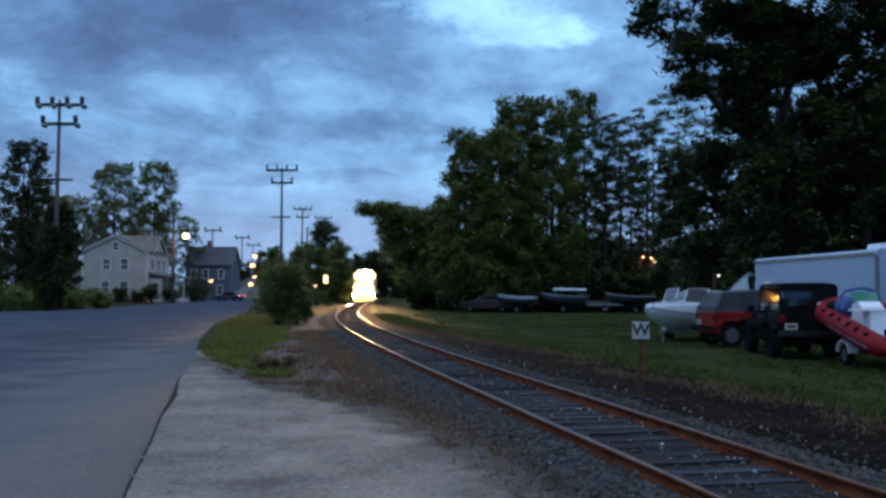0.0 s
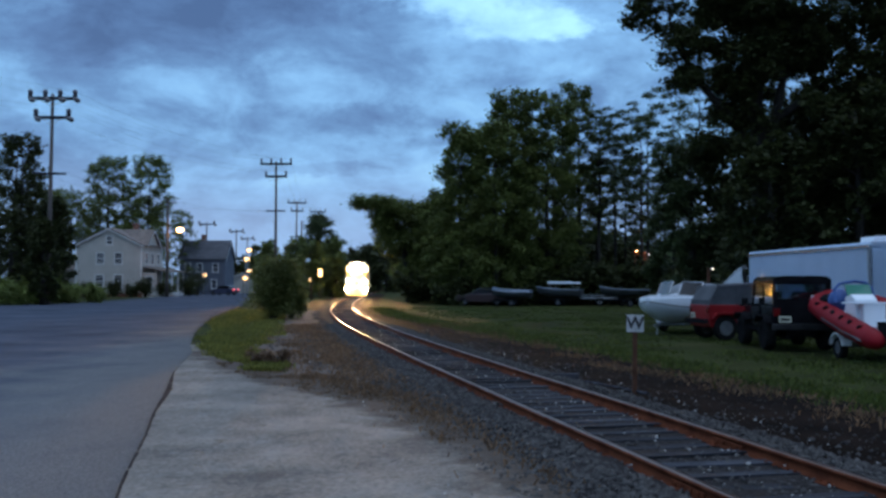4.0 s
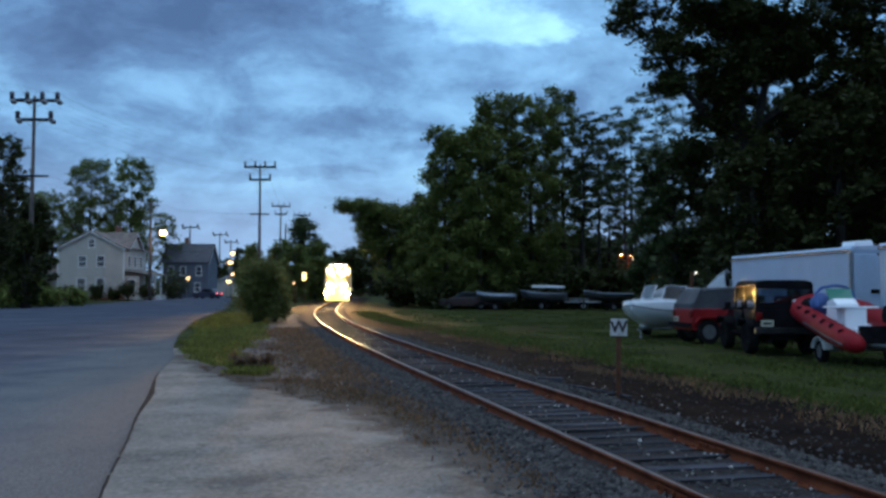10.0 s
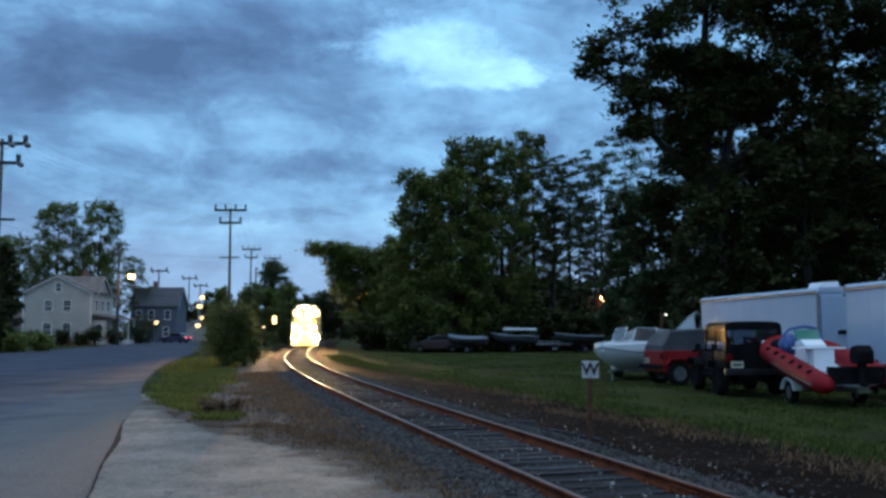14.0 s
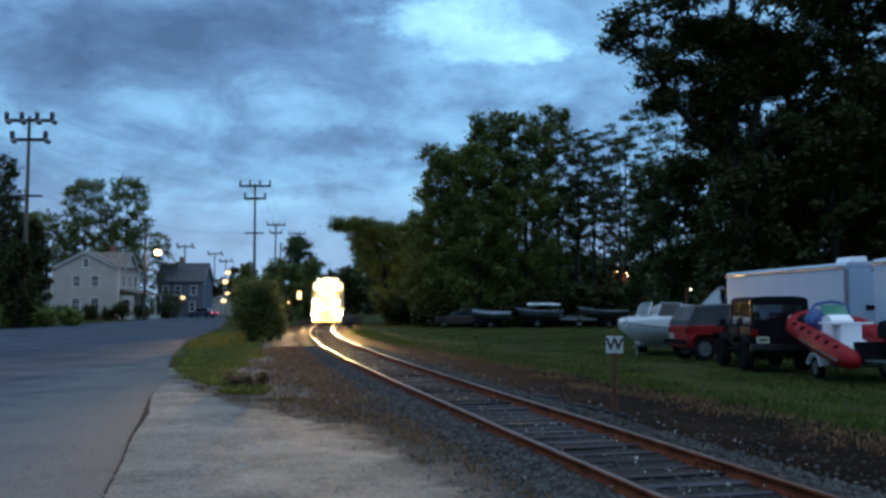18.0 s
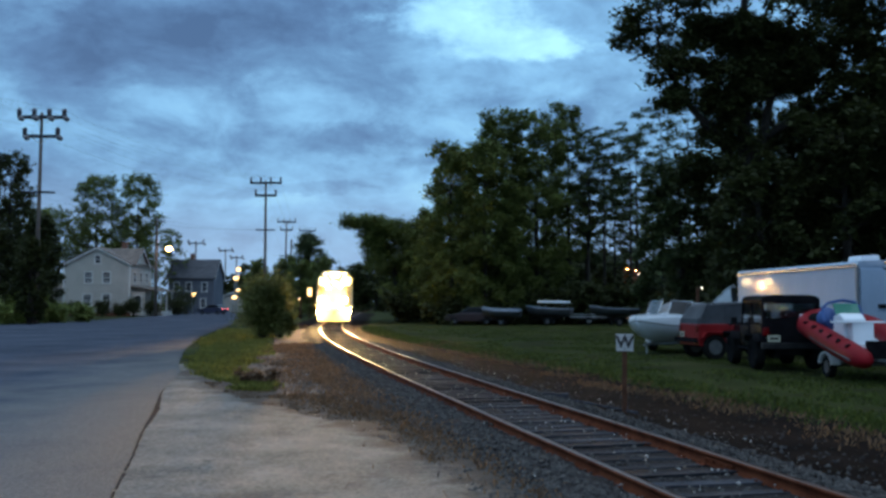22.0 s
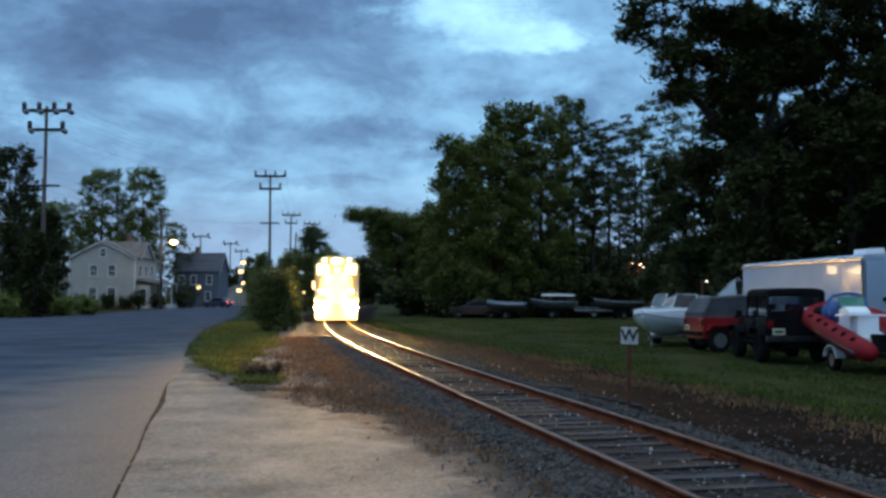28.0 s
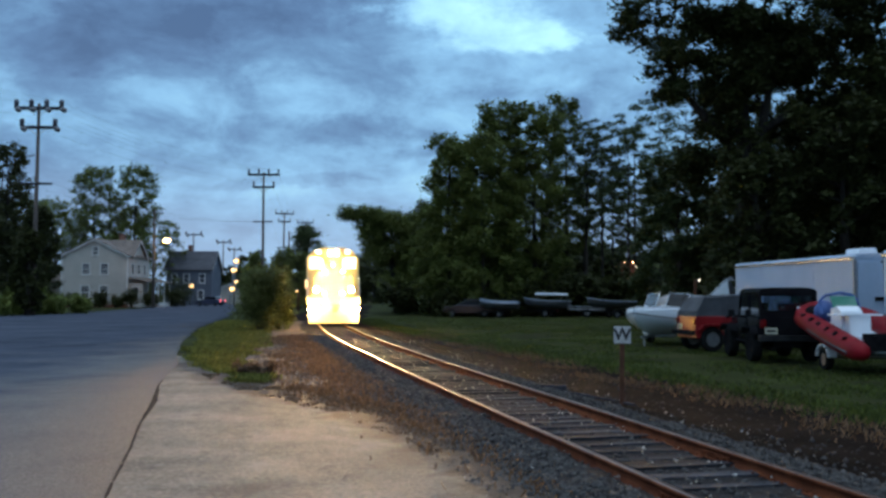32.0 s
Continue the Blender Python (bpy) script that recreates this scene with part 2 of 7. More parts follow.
def leaf_material(name, dark, light):
    m = bpy.data.materials.new(name)
    m.use_nodes = True
    nt = m.node_tree
    add, link = nt.nodes.new, nt.links.new
    b = nt.nodes["Principled BSDF"]
    geo = add("ShaderNodeNewGeometry")
    ramp = add("ShaderNodeValToRGB")
    e = ramp.color_ramp.elements
    e[0].color, e[1].color = (*dark, 1), (*light, 1)
    link(geo.outputs["Random Per Island"], ramp.inputs[0])
    coord = add("ShaderNodeTexCoord")
    n = add("ShaderNodeTexNoise"); n.inputs["Scale"].default_value = 0.5; n.inputs["Detail"].default_value = 2
    link(coord.outputs["Object"], n.inputs["Vector"])
    hsv = add("ShaderNodeHueSaturation")
    mr = add("ShaderNodeMapRange"); mr.inputs["To Min"].default_value, mr.inputs["To Max"].default_value = 0.55, 1.45
    link(n.outputs["Fac"], mr.inputs["Value"]); link(mr.outputs[0], hsv.inputs["Value"]); link(ramp.outputs[0], hsv.inputs["Color"])
    link(hsv.outputs[0], b.inputs["Base Color"])
    b.inputs["Roughness"].default_value = 0.65
    b.inputs["Specular IOR Level"].default_value = 0.25
    thin = add("ShaderNodeBsdfTranslucent")
    both = add("ShaderNodeMixShader"); both.inputs[0].default_value = 0.35
    link(hsv.outputs[0], thin.inputs["Color"])
    link(b.outputs[0], both.inputs[1]); link(thin.outputs[0], both.inputs[2])
    link(both.outputs[0], nt.nodes["Material Output"].inputs["Surface"])
    return m


def glow_material(name, colour, strength):
    m = bpy.data.materials.new(name)
    m.use_nodes = True
    b = m.node_tree.nodes["Principled BSDF"]
    b.inputs["Base Color"].default_value = (0.8, 0.8, 0.8, 1)
    b.inputs["Emission Color"].default_value = (*colour, 1)
    b.inputs["Emission Strength"].default_value = strength
    return m


def glass_material(name, colour, rough=0.05, alpha=1.0):
    m = bpy.data.materials.new(name)
    m.use_nodes = True
    b = m.node_tree.nodes["Principled BSDF"]
    b.inputs["Base Color"].default_value = (*colour, 1)
    b.inputs["Roughness"].default_value = rough
    b.inputs["IOR"].default_value = 1.5
    b.inputs["Specular IOR Level"].default_value = 0.8
    b.inputs["Transmission Weight"].default_value = 1 - alpha
    return m


M = {
    "soil": material("soil", (0.004, 0.0025, 0.002), (0.020, 0.012, 0.009), 0.95, 1.1, 11.0, 1.0, spec=0.03),
    "grass_ground": material("grass_ground", (0.016, 0.019, 0.008), (0.048, 0.056, 0.017), 0.95, 0.35, 9.0, 0.7, spec=0.03),
    "asphalt": material("asphalt", (0.030, 0.037, 0.054), (0.078, 0.090, 0.120), 0.92, 0.28, 38.0, 0.9, spec=0.05, fine_mix=0.55, lo=0.38, hi=0.62),
    "crack_dirt": material("crack_dirt", (0.022, 0.017, 0.017), (0.06, 0.048, 0.046), 0.95, 3.0, 30.0, 0.8, spec=0.03),
    "gravel_dust": material("gravel_dust", (0.100, 0.084, 0.073), (0.275, 0.234, 0.198), 0.88, 0.8, 22.0, 1.0, spec=0.15, lo=0.36, hi=0.62, fine_mix=0.5),
    "dusty_soil": material("dusty_soil", (0.070, 0.053, 0.045), (0.205, 0.155, 0.128), 0.95, 0.9, 22.0, 0.9, spec=0.03, fine_mix=0.45),
    "ballast_bed": material("ballast_bed", (0.012, 0.010, 0.010), (0.052, 0.045, 0.043), 0.95, 1.4, 24.0, 1.0, spec=0.05, fine_mix=0.7),
    "pale_stone": material("pale_stone", (0.25, 0.24, 0.22), (0.50, 0.48, 0.45), 0.85, 9.0, 60.0, 0.4),
    "stone": material("stone", (0.020, 0.018, 0.019), (0.118, 0.109, 0.103), 0.9, 9.0, 60.0, 0.4, spec=0.05),
    "tie": material("tie", (0.009, 0.009, 0.011), (0.064, 0.066, 0.078), 0.9, 3.0, 20.0, 0.9, spec=0.12, vary=0.5, stretch=(0.4, 5, 2)),
    "rail_rust": material("rail_rust", (0.070, 0.019, 0.010), (0.185, 0.055, 0.025), 0.9, 3.0, 40.0, 0.5, spec=0.06),
    "rail_head": material("rail_head", (0.13, 0.065, 0.042), (0.24, 0.13, 0.09), 0.33, 3.0, 40.0, 0.05, metal=0.85),
    "wood_pole": material("wood_pole", (0.06, 0.046, 0.040), (0.165, 0.130, 0.112), 0.85, 2.0, 18.0, 0.5, stretch=(4, 4, 0.4)),
    "dark_metal": material("dark_metal", (0.020, 0.020, 0.022), (0.05, 0.05, 0.052), 0.5, 4.0, 40.0, 0.1, metal=0.6),
    "galvanised": material("galvanised", (0.26, 0.27, 0.28), (0.42, 0.43, 0.44), 0.45, 5.0, 50.0, 0.1, metal=0.9),
    "grey_porcelain": material("grey_porcelain", (0.06, 0.06, 0.075), (0.12, 0.12, 0.145), 0.35, 4.0, 30.0, 0.0),
    "porcelain": material("porcelain", (0.05, 0.05, 0.055), (0.10, 0.10, 0.11), 0.3, 4.0, 30.0, 0.0),
    "siding": material("siding", (0.37, 0.34, 0.30), (0.49, 0.45, 0.40), 0.75, 0.5, 8.0, 0.2),
    "siding_blue": material("siding_blue", (0.085, 0.098, 0.13), (0.12, 0.135, 0.17), 0.75, 0.5, 8.0, 0.2),
    "white_paint": material("white_paint", (0.58, 0.58, 0.56), (0.76, 0.76, 0.74), 0.55, 1.5, 20.0, 0.1),
    "shingle": material("shingle", (0.10, 0.08, 0.07), (0.21, 0.165, 0.14), 0.9, 1.0, 10.0, 0.5, stretch=(1, 1, 3)),
    "shingle_dark": material("shingle_dark", (0.045, 0.047, 0.055), (0.10, 0.10, 0.115), 0.9, 1.0, 10.0, 0.5, stretch=(1, 1, 3)),
    "window_glass": glass_material("window_glass", (0.035, 0.042, 0.055), 0.04),
    "brick_red": material("brick_red", (0.16, 0.07, 0.05), (0.26, 0.13, 0.09), 0.9, 3.0, 20.0, 0.4),
    "bark": material("bark", (0.010, 0.008, 0.007), (0.036, 0.029, 0.023), 0.95, 2.0, 14.0, 0.9, stretch=(3, 3, 0.6)),
    "rust_post": material("rust_post", (0.055, 0.025, 0.016), (0.125, 0.058, 0.036), 0.9, 4.0, 30.0, 0.4, spec=0.1),
    "sign_white": material("sign_white", (0.36, 0.36, 0.35), (0.56, 0.55, 0.54), 0.6, 6.0, 40.0, 0.1),
    "sign_black": material("sign_black", (0.012, 0.012, 0.014), (0.03, 0.03, 0.032), 0.6, 6.0, 40.0, 0.0),
    "tyre": material("tyre", (0.008, 0.008, 0.008), (0.02, 0.02, 0.02), 0.9, 8.0, 50.0, 0.3, spec=0.0),
    "car_red": material("car_red", (0.20, 0.010, 0.012), (0.28, 0.018, 0.02), 0.35, 2.0, 30.0, 0.03, coat=0.15, spec=0.25),
    "car_black": material("car_black", (0.006, 0.006, 0.008), (0.014, 0.014, 0.016), 0.12, 2.0, 30.0, 0.008, spec=0.05),
    "car_maroon": material("car_maroon", (0.022, 0.007, 0.007), (0.036, 0.011, 0.011), 0.35, 2.0, 30.0, 0.0, coat=0.4),
    "hull_blue": material("hull_blue", (0.09, 0.12, 0.16), (0.14, 0.18, 0.23), 0.4, 2.0, 20.0, 0.02, coat=0.3),
    "hull_grey": material("hull_grey", (0.05, 0.052, 0.06), (0.08, 0.085, 0.095), 0.4, 2.0, 20.0, 0.02, coat=0.3),
    "hull_dark": material("hull_dark", (0.02, 0.025, 0.03), (0.045, 0.05, 0.055), 0.4, 2.0, 20.0, 0.02, coat=0.3),
    "car_blue": material("car_blue", (0.03, 0.04, 0.08), (0.05, 0.06, 0.11), 0.3, 2.0, 30.0, 0.02, coat=0.5),
    "car_glass": glass_material("car_glass", (0.012, 0.014, 0.018), 0.03),
    "clear_glass": glass_material("clear_glass", (0.30, 0.38, 0.44), 0.02, alpha=0.02),
    "tinted_screen": glass_material("tinted_screen", (0.03, 0.04, 0.05), 0.05, alpha=0.7),
    "boat_cover": material("boat_cover", (0.24, 0.25, 0.27), (0.36, 0.37, 0.39), 0.8, 2.0, 40.0, 0.3),
    "soft_top": material("soft_top", (0.042, 0.046, 0.054), (0.085, 0.09, 0.10), 0.9, 2.0, 60.0, 0.3),
    "black_plastic": material("black_plastic", (0.008, 0.008, 0.009), (0.02, 0.02, 0.022), 0.6, 6.0, 50.0, 0.1, spec=0.0),
    "hull_white": material("hull_white", (0.78, 0.82, 0.86), (0.84, 0.88, 0.92), 0.25, 1.5, 20.0, 0.02, coat=0.4),
    # white trailer paint with the sky's blue light put into its colour
    "trailer_white_skylit": material("trailer_white_skylit", (0.35, 0.45, 0.58), (0.42, 0.52, 0.65), 0.34, 0.8, 12.0, 0.02, coat=0.7, spec=0.3),
    "aluminium": material("aluminium", (0.5, 0.5, 0.5), (0.66, 0.66, 0.66), 0.25, 3.0, 40.0, 0.05, metal=1.0),
    "tube_red": material("tube_red", (0.19, 0.005, 0.010), (0.25, 0.008, 0.014), 0.5, 2.0, 30.0, 0.05, spec=0.12),
    "tarp_blue": material("tarp_blue", (0.02, 0.06, 0.20), (0.05, 0.12, 0.33), 0.6, 3.0, 30.0, 0.3),
    "tint_green": glass_material("tint_green", (0.05, 0.22, 0.16), 0.05),
    "lens_red": glass_material("lens_red", (0.13, 0.004, 0.004), 0.1),
    "plate": material("plate", (0.5, 0.48, 0.36), (0.62, 0.6, 0.46), 0.5, 9.0, 50.0, 0.0),
    "leaf_mid": leaf_material("leaf_mid", (0.076, 0.096, 0.026), (0.165, 0.195, 0.050)),
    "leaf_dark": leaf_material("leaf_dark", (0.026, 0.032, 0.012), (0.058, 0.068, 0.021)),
    "leaf_pine": leaf_material("leaf_pine", (0.036, 0.054, 0.024), (0.09, 0.118, 0.045)),
    "leaf_bush": leaf_material("leaf_bush", (0.066, 0.080, 0.022), (0.16, 0.175, 0.050)),
    "leaf_hedge": leaf_material("leaf_hedge", (0.09, 0.12, 0.03), (0.22, 0.26, 0.07)),
    "grass_blade": leaf_material("grass_blade", (0.027, 0.038, 0.007), (0.100, 0.126, 0.025)),
    # grass of the strip, with the train's yellow light put into its colour
    "island_blade_lit": leaf_material("island_blade_lit", (0.078, 0.080, 0.015), (0.22, 0.205, 0.045)),
    "dry_weed": leaf_material("dry_weed", (0.095, 0.054, 0.030), (0.25, 0.152, 0.085)),
    "dead_leaf": leaf_material("dead_leaf", (0.085, 0.050, 0.030), (0.22, 0.138, 0.082)),
    "weed_mat": leaf_material("weed_mat", (0.085, 0.050, 0.030), (0.21, 0.135, 0.078)),
    "loco_paint": material("loco_paint", (0.74, 0.55, 0.24), (0.84, 0.64, 0.30), 0.4, 1.0, 20.0, 0.05),
    "loco_dark": material("loco_dark", (0.02, 0.02, 0.022), (0.05, 0.05, 0.05), 0.6, 1.0, 20.0, 0.1),
    "headlight": glow_material("headlight", (1.0, 0.62, 0.27), 125000.0),
    "ditch_light": glow_material("ditch_light", (1.0, 0.62, 0.27), 125000.0),
    # two fills for added lamps that imitate headlight glare on nose and ground
    "front_fill_glow": glow_material("front_fill_glow", (1.0, 0.66, 0.30), 900.0),
    "ground_fill_glow": glow_material("ground_fill_glow", (1.0, 0.66, 0.28), 1200.0),
    # added glow for the locomotive windscreens, part of the imitated glare
    "screen_fill_glow": glow_material("screen_fill_glow", (1.0, 0.72, 0.36), 9.0),
    "street_glow": glow_material("street_glow", (1.0, 0.42, 0.09), 40.0),
    "warm_glow": glow_material("warm_glow", (1.0, 0.58, 0.2), 4.0),
    "white_glow": glow_material("white_glow", (1.0, 0.88, 0.7), 4.0),
    "fire_glow": glow_material("fire_glow", (1.0, 0.30, 0.07), 520.0),
    "tail_glow": glow_material("tail_glow", (1.0, 0.05, 0.02), 3.0),
}

M["tinted_screen"].node_tree.nodes["Principled BSDF"].inputs["Specular IOR Level"].default_value = 0.25
stains(M["asphalt"], (0.110, 0.114, 0.128), 0.5, 0.52, 0.5)
stains(M["asphalt"], (0.04, 0.043, 0.055), 0.9, 0.54, 0.5, (1, 0.5, 1))
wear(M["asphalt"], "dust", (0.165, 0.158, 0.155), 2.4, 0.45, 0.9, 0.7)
stains(M["gravel_dust"], (0.10, 0.088, 0.078), 0.9, 0.54, 0.7, (1, 0.45, 1))
stains(M["gravel_dust"], (0.08, 0.066, 0.055), 3.2, 0.53, 0.7, (1, 0.6, 1))
stains(M["gravel_dust"], (0.27, 0.252, 0.23), 1.9, 0.52, 0.5)
stains(M["gravel_dust"], (0.10, 0.062, 0.045), 0.55, 0.60, 0.75)
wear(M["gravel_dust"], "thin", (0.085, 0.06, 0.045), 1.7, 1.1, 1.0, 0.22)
stains(M["soil"], (0.030, 0.019, 0.014), 1.6, 0.55, 0.55)
stains(M["soil"], (0.030, 0.025, 0.012), 0.7, 0.56, 0.6)
stains(M["grass_ground"], (0.075, 0.055, 0.028), 0.45, 0.53, 0.7)
stains(M["dusty_soil"], (0.062, 0.058, 0.057), 0.9, 0.5, 0.6)


# ---- mesh helpers ----
def box(bm, c, s, rz=0.0, taper=1.0, bevel=0.0):
    m = pose(*c, 0, 0, rz) @ Matrix.Diagonal((*s, 1))
    geom = bmesh.ops.create_cube(bm, size=1.0, matrix=Matrix())
    for v in geom["verts"]:
        if v.co.z > 0:
            v.co.x *= taper
            v.co.y *= taper
        v.co = m @ v.co
    if bevel:
        es = list({e for v in geom["verts"] for e in v.link_edges})
        bmesh.ops.bevel(bm, geom=es, offset=bevel, segments=2, affect="EDGES", profile=0.6)


def rod(bm, a, b, r0, r1=None, n=8):
    a, b = Vector(a), Vector(b)
    r1 = r0 if r1 is None else r1
    q = (b - a).to_track_quat("Z", "Y").to_matrix().to_4x4()
    m = Matrix.Translation((a + b) / 2) @ q
    bmesh.ops.create_cone(bm, cap_ends=True, segments=n, radius1=r0, radius2=max(r1, 1e-4), depth=(b - a).length, matrix=m)


def ball(bm, c, s, n=10):
    bmesh.ops.create_uvsphere(bm, u_segments=n, v_segments=max(5, n // 2 + 1), radius=1.0,
                              matrix=pose(*c) @ Matrix.Diagonal((*s, 1)))


def prism(bm, profile, a, b, axis="x", bevel=0.0, inset=0.0):
    """A side profile drawn out from a to b. axis x: profile is (y, z); axis y: profile is (x, z); axis z: (x, y)."""
    def put(p, d, k):
        u, v = p
        if k:
            cu = sum(q[0] for q in profile) / len(profile)
            u = cu + (u - cu) * (1 - k)
        return {"x": (d, u, v), "y": (u, d, v), "z": (u, v, d)}[axis]
    va = [bm.verts.new(put(p, a, inset)) for p in profile]
    vb = [bm.verts.new(put(p, b, inset)) for p in profile]
    n = len(profile)
    fs = [bm.faces.new(va), bm.faces.new(vb[::-1])]
    for i in range(n):
        fs.append(bm.faces.new((va[i], vb[i], vb[(i + 1) % n], va[(i + 1) % n])))
    bmesh.ops.recalc_face_normals(bm, faces=fs)
    if bevel:
        es = list({e for f in fs for e in f.edges})
        bmesh.ops.bevel(bm, geom=es, offset=bevel, segments=2, affect="EDGES", profile=0.6)


def tube(bm, pts, r, n=8, caps=True):
    """A round tube through points; r is a number or one radius a point."""
    pts = [Vector(p) for p in pts]
    rr = r if isinstance(r, (list, tuple)) else [r] * len(pts)
    rings = []
    side = None
    for i, p in enumerate(pts):
        d = (pts[min(i + 1, len(pts) - 1)] - pts[max(i - 1, 0)]).normalized()
        if side is None:
            side = d.cross(Vector((0, 0, 1))) if abs(d.z) < 0.95 else d.cross(Vector((1, 0, 0)))
        side = (side - d * side.dot(d)).normalized()
        up = side.cross(d)
        rings.append([bm.verts.new(p + (side * math.cos(k * math.tau / n) + up * math.sin(k * math.tau / n)) * rr[i]) for k in range(n)])
    for a, b in zip(rings, rings[1:]):
        for k in range(n):
            bm.faces.new((a[k], a[(k + 1) % n], b[(k + 1) % n], b[k]))
    if caps:
        bm.faces.new(rings[0][::-1])
        bm.faces.new(rings[-1])


def mesh_of(name, bm, mat, smooth=False):
    bmesh.ops.recalc_face_normals(bm, faces=bm.faces)
    me = bpy.data.meshes.new(name)
    bm.to_mesh(me)
    bm.free()
    me.materials.append(M[mat])
    if smooth:
        me.polygons.foreach_set("use_smooth", [True] * len(me.polygons))
    return me


def part(name, bm, mat, parent=None, label="", smooth=False, at=None):
    ob = new(name, mesh_of(name, bm, mat, smooth))
    ob.parent = parent
    if at is not None:
        ob.matrix_basis = at
    return tagged(ob, label)


def thing(name, m, label, category, group="", kind=""):
    ob = new(name)
    ob.matrix_basis = m
    return tagged(ob, label, category, group, kind)


def raw_mesh(name, verts, faces, mat, smooth=False):
    """A mesh from numpy arrays: verts n x 3, faces m x k."""
    me = bpy.data.meshes.new(name)
    k = faces.shape[1]
    me.vertices.add(len(verts)); me.vertices.foreach_set("co", verts.astype(np.float32).ravel())
    me.loops.add(faces.size); me.loops.foreach_set("vertex_index", faces.astype(np.int32).ravel())
    me.polygons.add(len(faces)); me.polygons.foreach_set("loop_start", np.arange(0, faces.size, k, dtype=np.int32))
    me.materials.append(M[mat])
    me.update(calc_edges=True)
    if smooth:
        me.polygons.foreach_set("use_smooth", [True] * len(faces))
    return me


def shape():
    return bmesh.new()


# ---- the line of the track ----
def lay_track():
    s = np.arange(0.0, 330.0, 0.25)
    c = np.minimum(s, 82.0)
    head = -0.2161 - 1.297e-3 * c + 8.86e-5 * c ** 2 - 6.43e-7 * c ** 3 + np.clip((s - 82.0) * 0.0006, 0, 0.03)
    x = 3.385 + np.concatenate(([0], np.cumsum(np.sin(head[:-1]) * 0.25)))
    y = 6.0 + np.concatenate(([0], np.cumsum(np.cos(head[:-1]) * 0.25)))
    back = np.arange(-60.0, 0.0, 0.25)
    x = np.concatenate((3.385 + back * math.sin(-0.2161), x))
    y = np.concatenate((6.0 + back * math.cos(-0.2161), y))
    head = np.concatenate((np.full(len(back), -0.2161), head))
    return np.concatenate((back, s)), x, y, head


TRACK_S, TRACK_X, TRACK_Y, TRACK_H = lay_track()


def on_track(s, off=0.0):
    """Place and heading (radians, to the right of +y) at s metres along the track, off metres to its right."""
    x, y, h = (float(np.interp(s, TRACK_S, a)) for a in (TRACK_X, TRACK_Y, TRACK_H))
    return x + off * math.cos(h), y - off * math.sin(h), h


def track_x(y):
    return float(np.interp(y, TRACK_Y, TRACK_X))


ROAD_RIGHT = [(-40, 9.1), (-20, 4.1), (0, -0.9), (8.9, -3.1), (19.4, -5.75), (25, -6.9), (28, -7.8), (36.5, -10), (52, -13.3), (78, -17.5),
              (115, -24.5), (172, -38), (210, -46), (420, -96)]
ROAD_LEFT = [(-40, -70), (60, -62), (74, -37), (84, -34.4), (128, -38), (172, -47.5), (210, -56), (420, -110)]
APRON_RIGHT = [(-40, 9), (-15, 4.5), (0, 2.3), (9.1, 0.55), (11.9, -0.25), (14.8, -1.65), (18.2, -3.8), (22, -5.5), (26, -7.0)]


def edge(rows, y):
    return float(np.interp(y, [r[0] for r in rows], [r[1] for r in rows]))


def rough(x, y, scale, amount):
    return noise.fractal(Vector((x * scale, y * scale, 0.3)), 0.9, 2.0, 4) * amount


def ground_z(x, y):
    return -0.03 + 0.02 * noise.noise(Vector((x * 0.12, y * 0.12, 4.0)))


def make_ground():
    near = np.concatenate((np.arange(-60, 60, 2.0),))
    xs = np.concatenate(([-2600, -1200, -500, -250, -150, -100, -80], near, [60, 80, 100, 150, 250, 500, 1200, 2600]))
    ys = np.concatenate(([-900, -300, -120, -60], np.arange(-30, 110, 2.0), [110, 130, 160, 200, 260, 350, 600, 1200, 3200]))
    v = np.array([(x, y, ground_z(x, y)) for y in ys for x in xs])
    n = len(xs)
    f = np.array([(j * n + i, j * n + i + 1, (j + 1) * n + i + 1, (j + 1) * n + i) for j in range(len(ys) - 1) for i in range(n - 1)])
    tagged(new("ground", raw_mesh("ground", v, f, "grass_ground", True)), "rough mown grass ground of the yard", "ground", kind="structure")


def strip(name, mat, ys, left, right, z, n, label, category):
    """A sheet between two edges, row by row, a little domed."""
    v, f = [], []
    for y in ys:
        a, b = left(y), right(y)
        for i in range(n + 1):
            x = a + (b - a) * i / n
            v.append((x, y, z(x, y, i / n)))
    w = n + 1
    for j in range(len(ys) - 1):
        for i in range(n):
            f.append((j * w + i, j * w + i + 1, (j + 1) * w + i + 1, (j + 1) * w + i))
    return tagged(new(name, raw_mesh(name, np.array(v), np.array(f), mat, True)), label, category, kind="structure")


def band(name, mat, s0, s1, step, left, right, z, n, label, category):
    """The same along the track, with offsets from its middle line."""
    ss = np.arange(s0, s1, step)
    v, f = [], []
    for s in ss:
        a, b = left(s), right(s)
        for i in range(n + 1):
            o = a + (b - a) * i / n
            x, y, _ = on_track(s, o)
            v.append((x, y, z(x, y, o, i / n)))
    w = n + 1
    for j in range(len(ss) - 1):
        for i in range(n):
            f.append((j * w + i, j * w + i + 1, (j + 1) * w + i + 1, (j + 1) * w + i))
    return tagged(new(name, raw_mesh(name, np.array(v), np.array(f), mat, True)), label, category, kind="structure")


def tail(u):
    """0 inside a sheet and 1 at its very rim."""
    return 1.0 if u in (0.0, 1.0) else 0.0


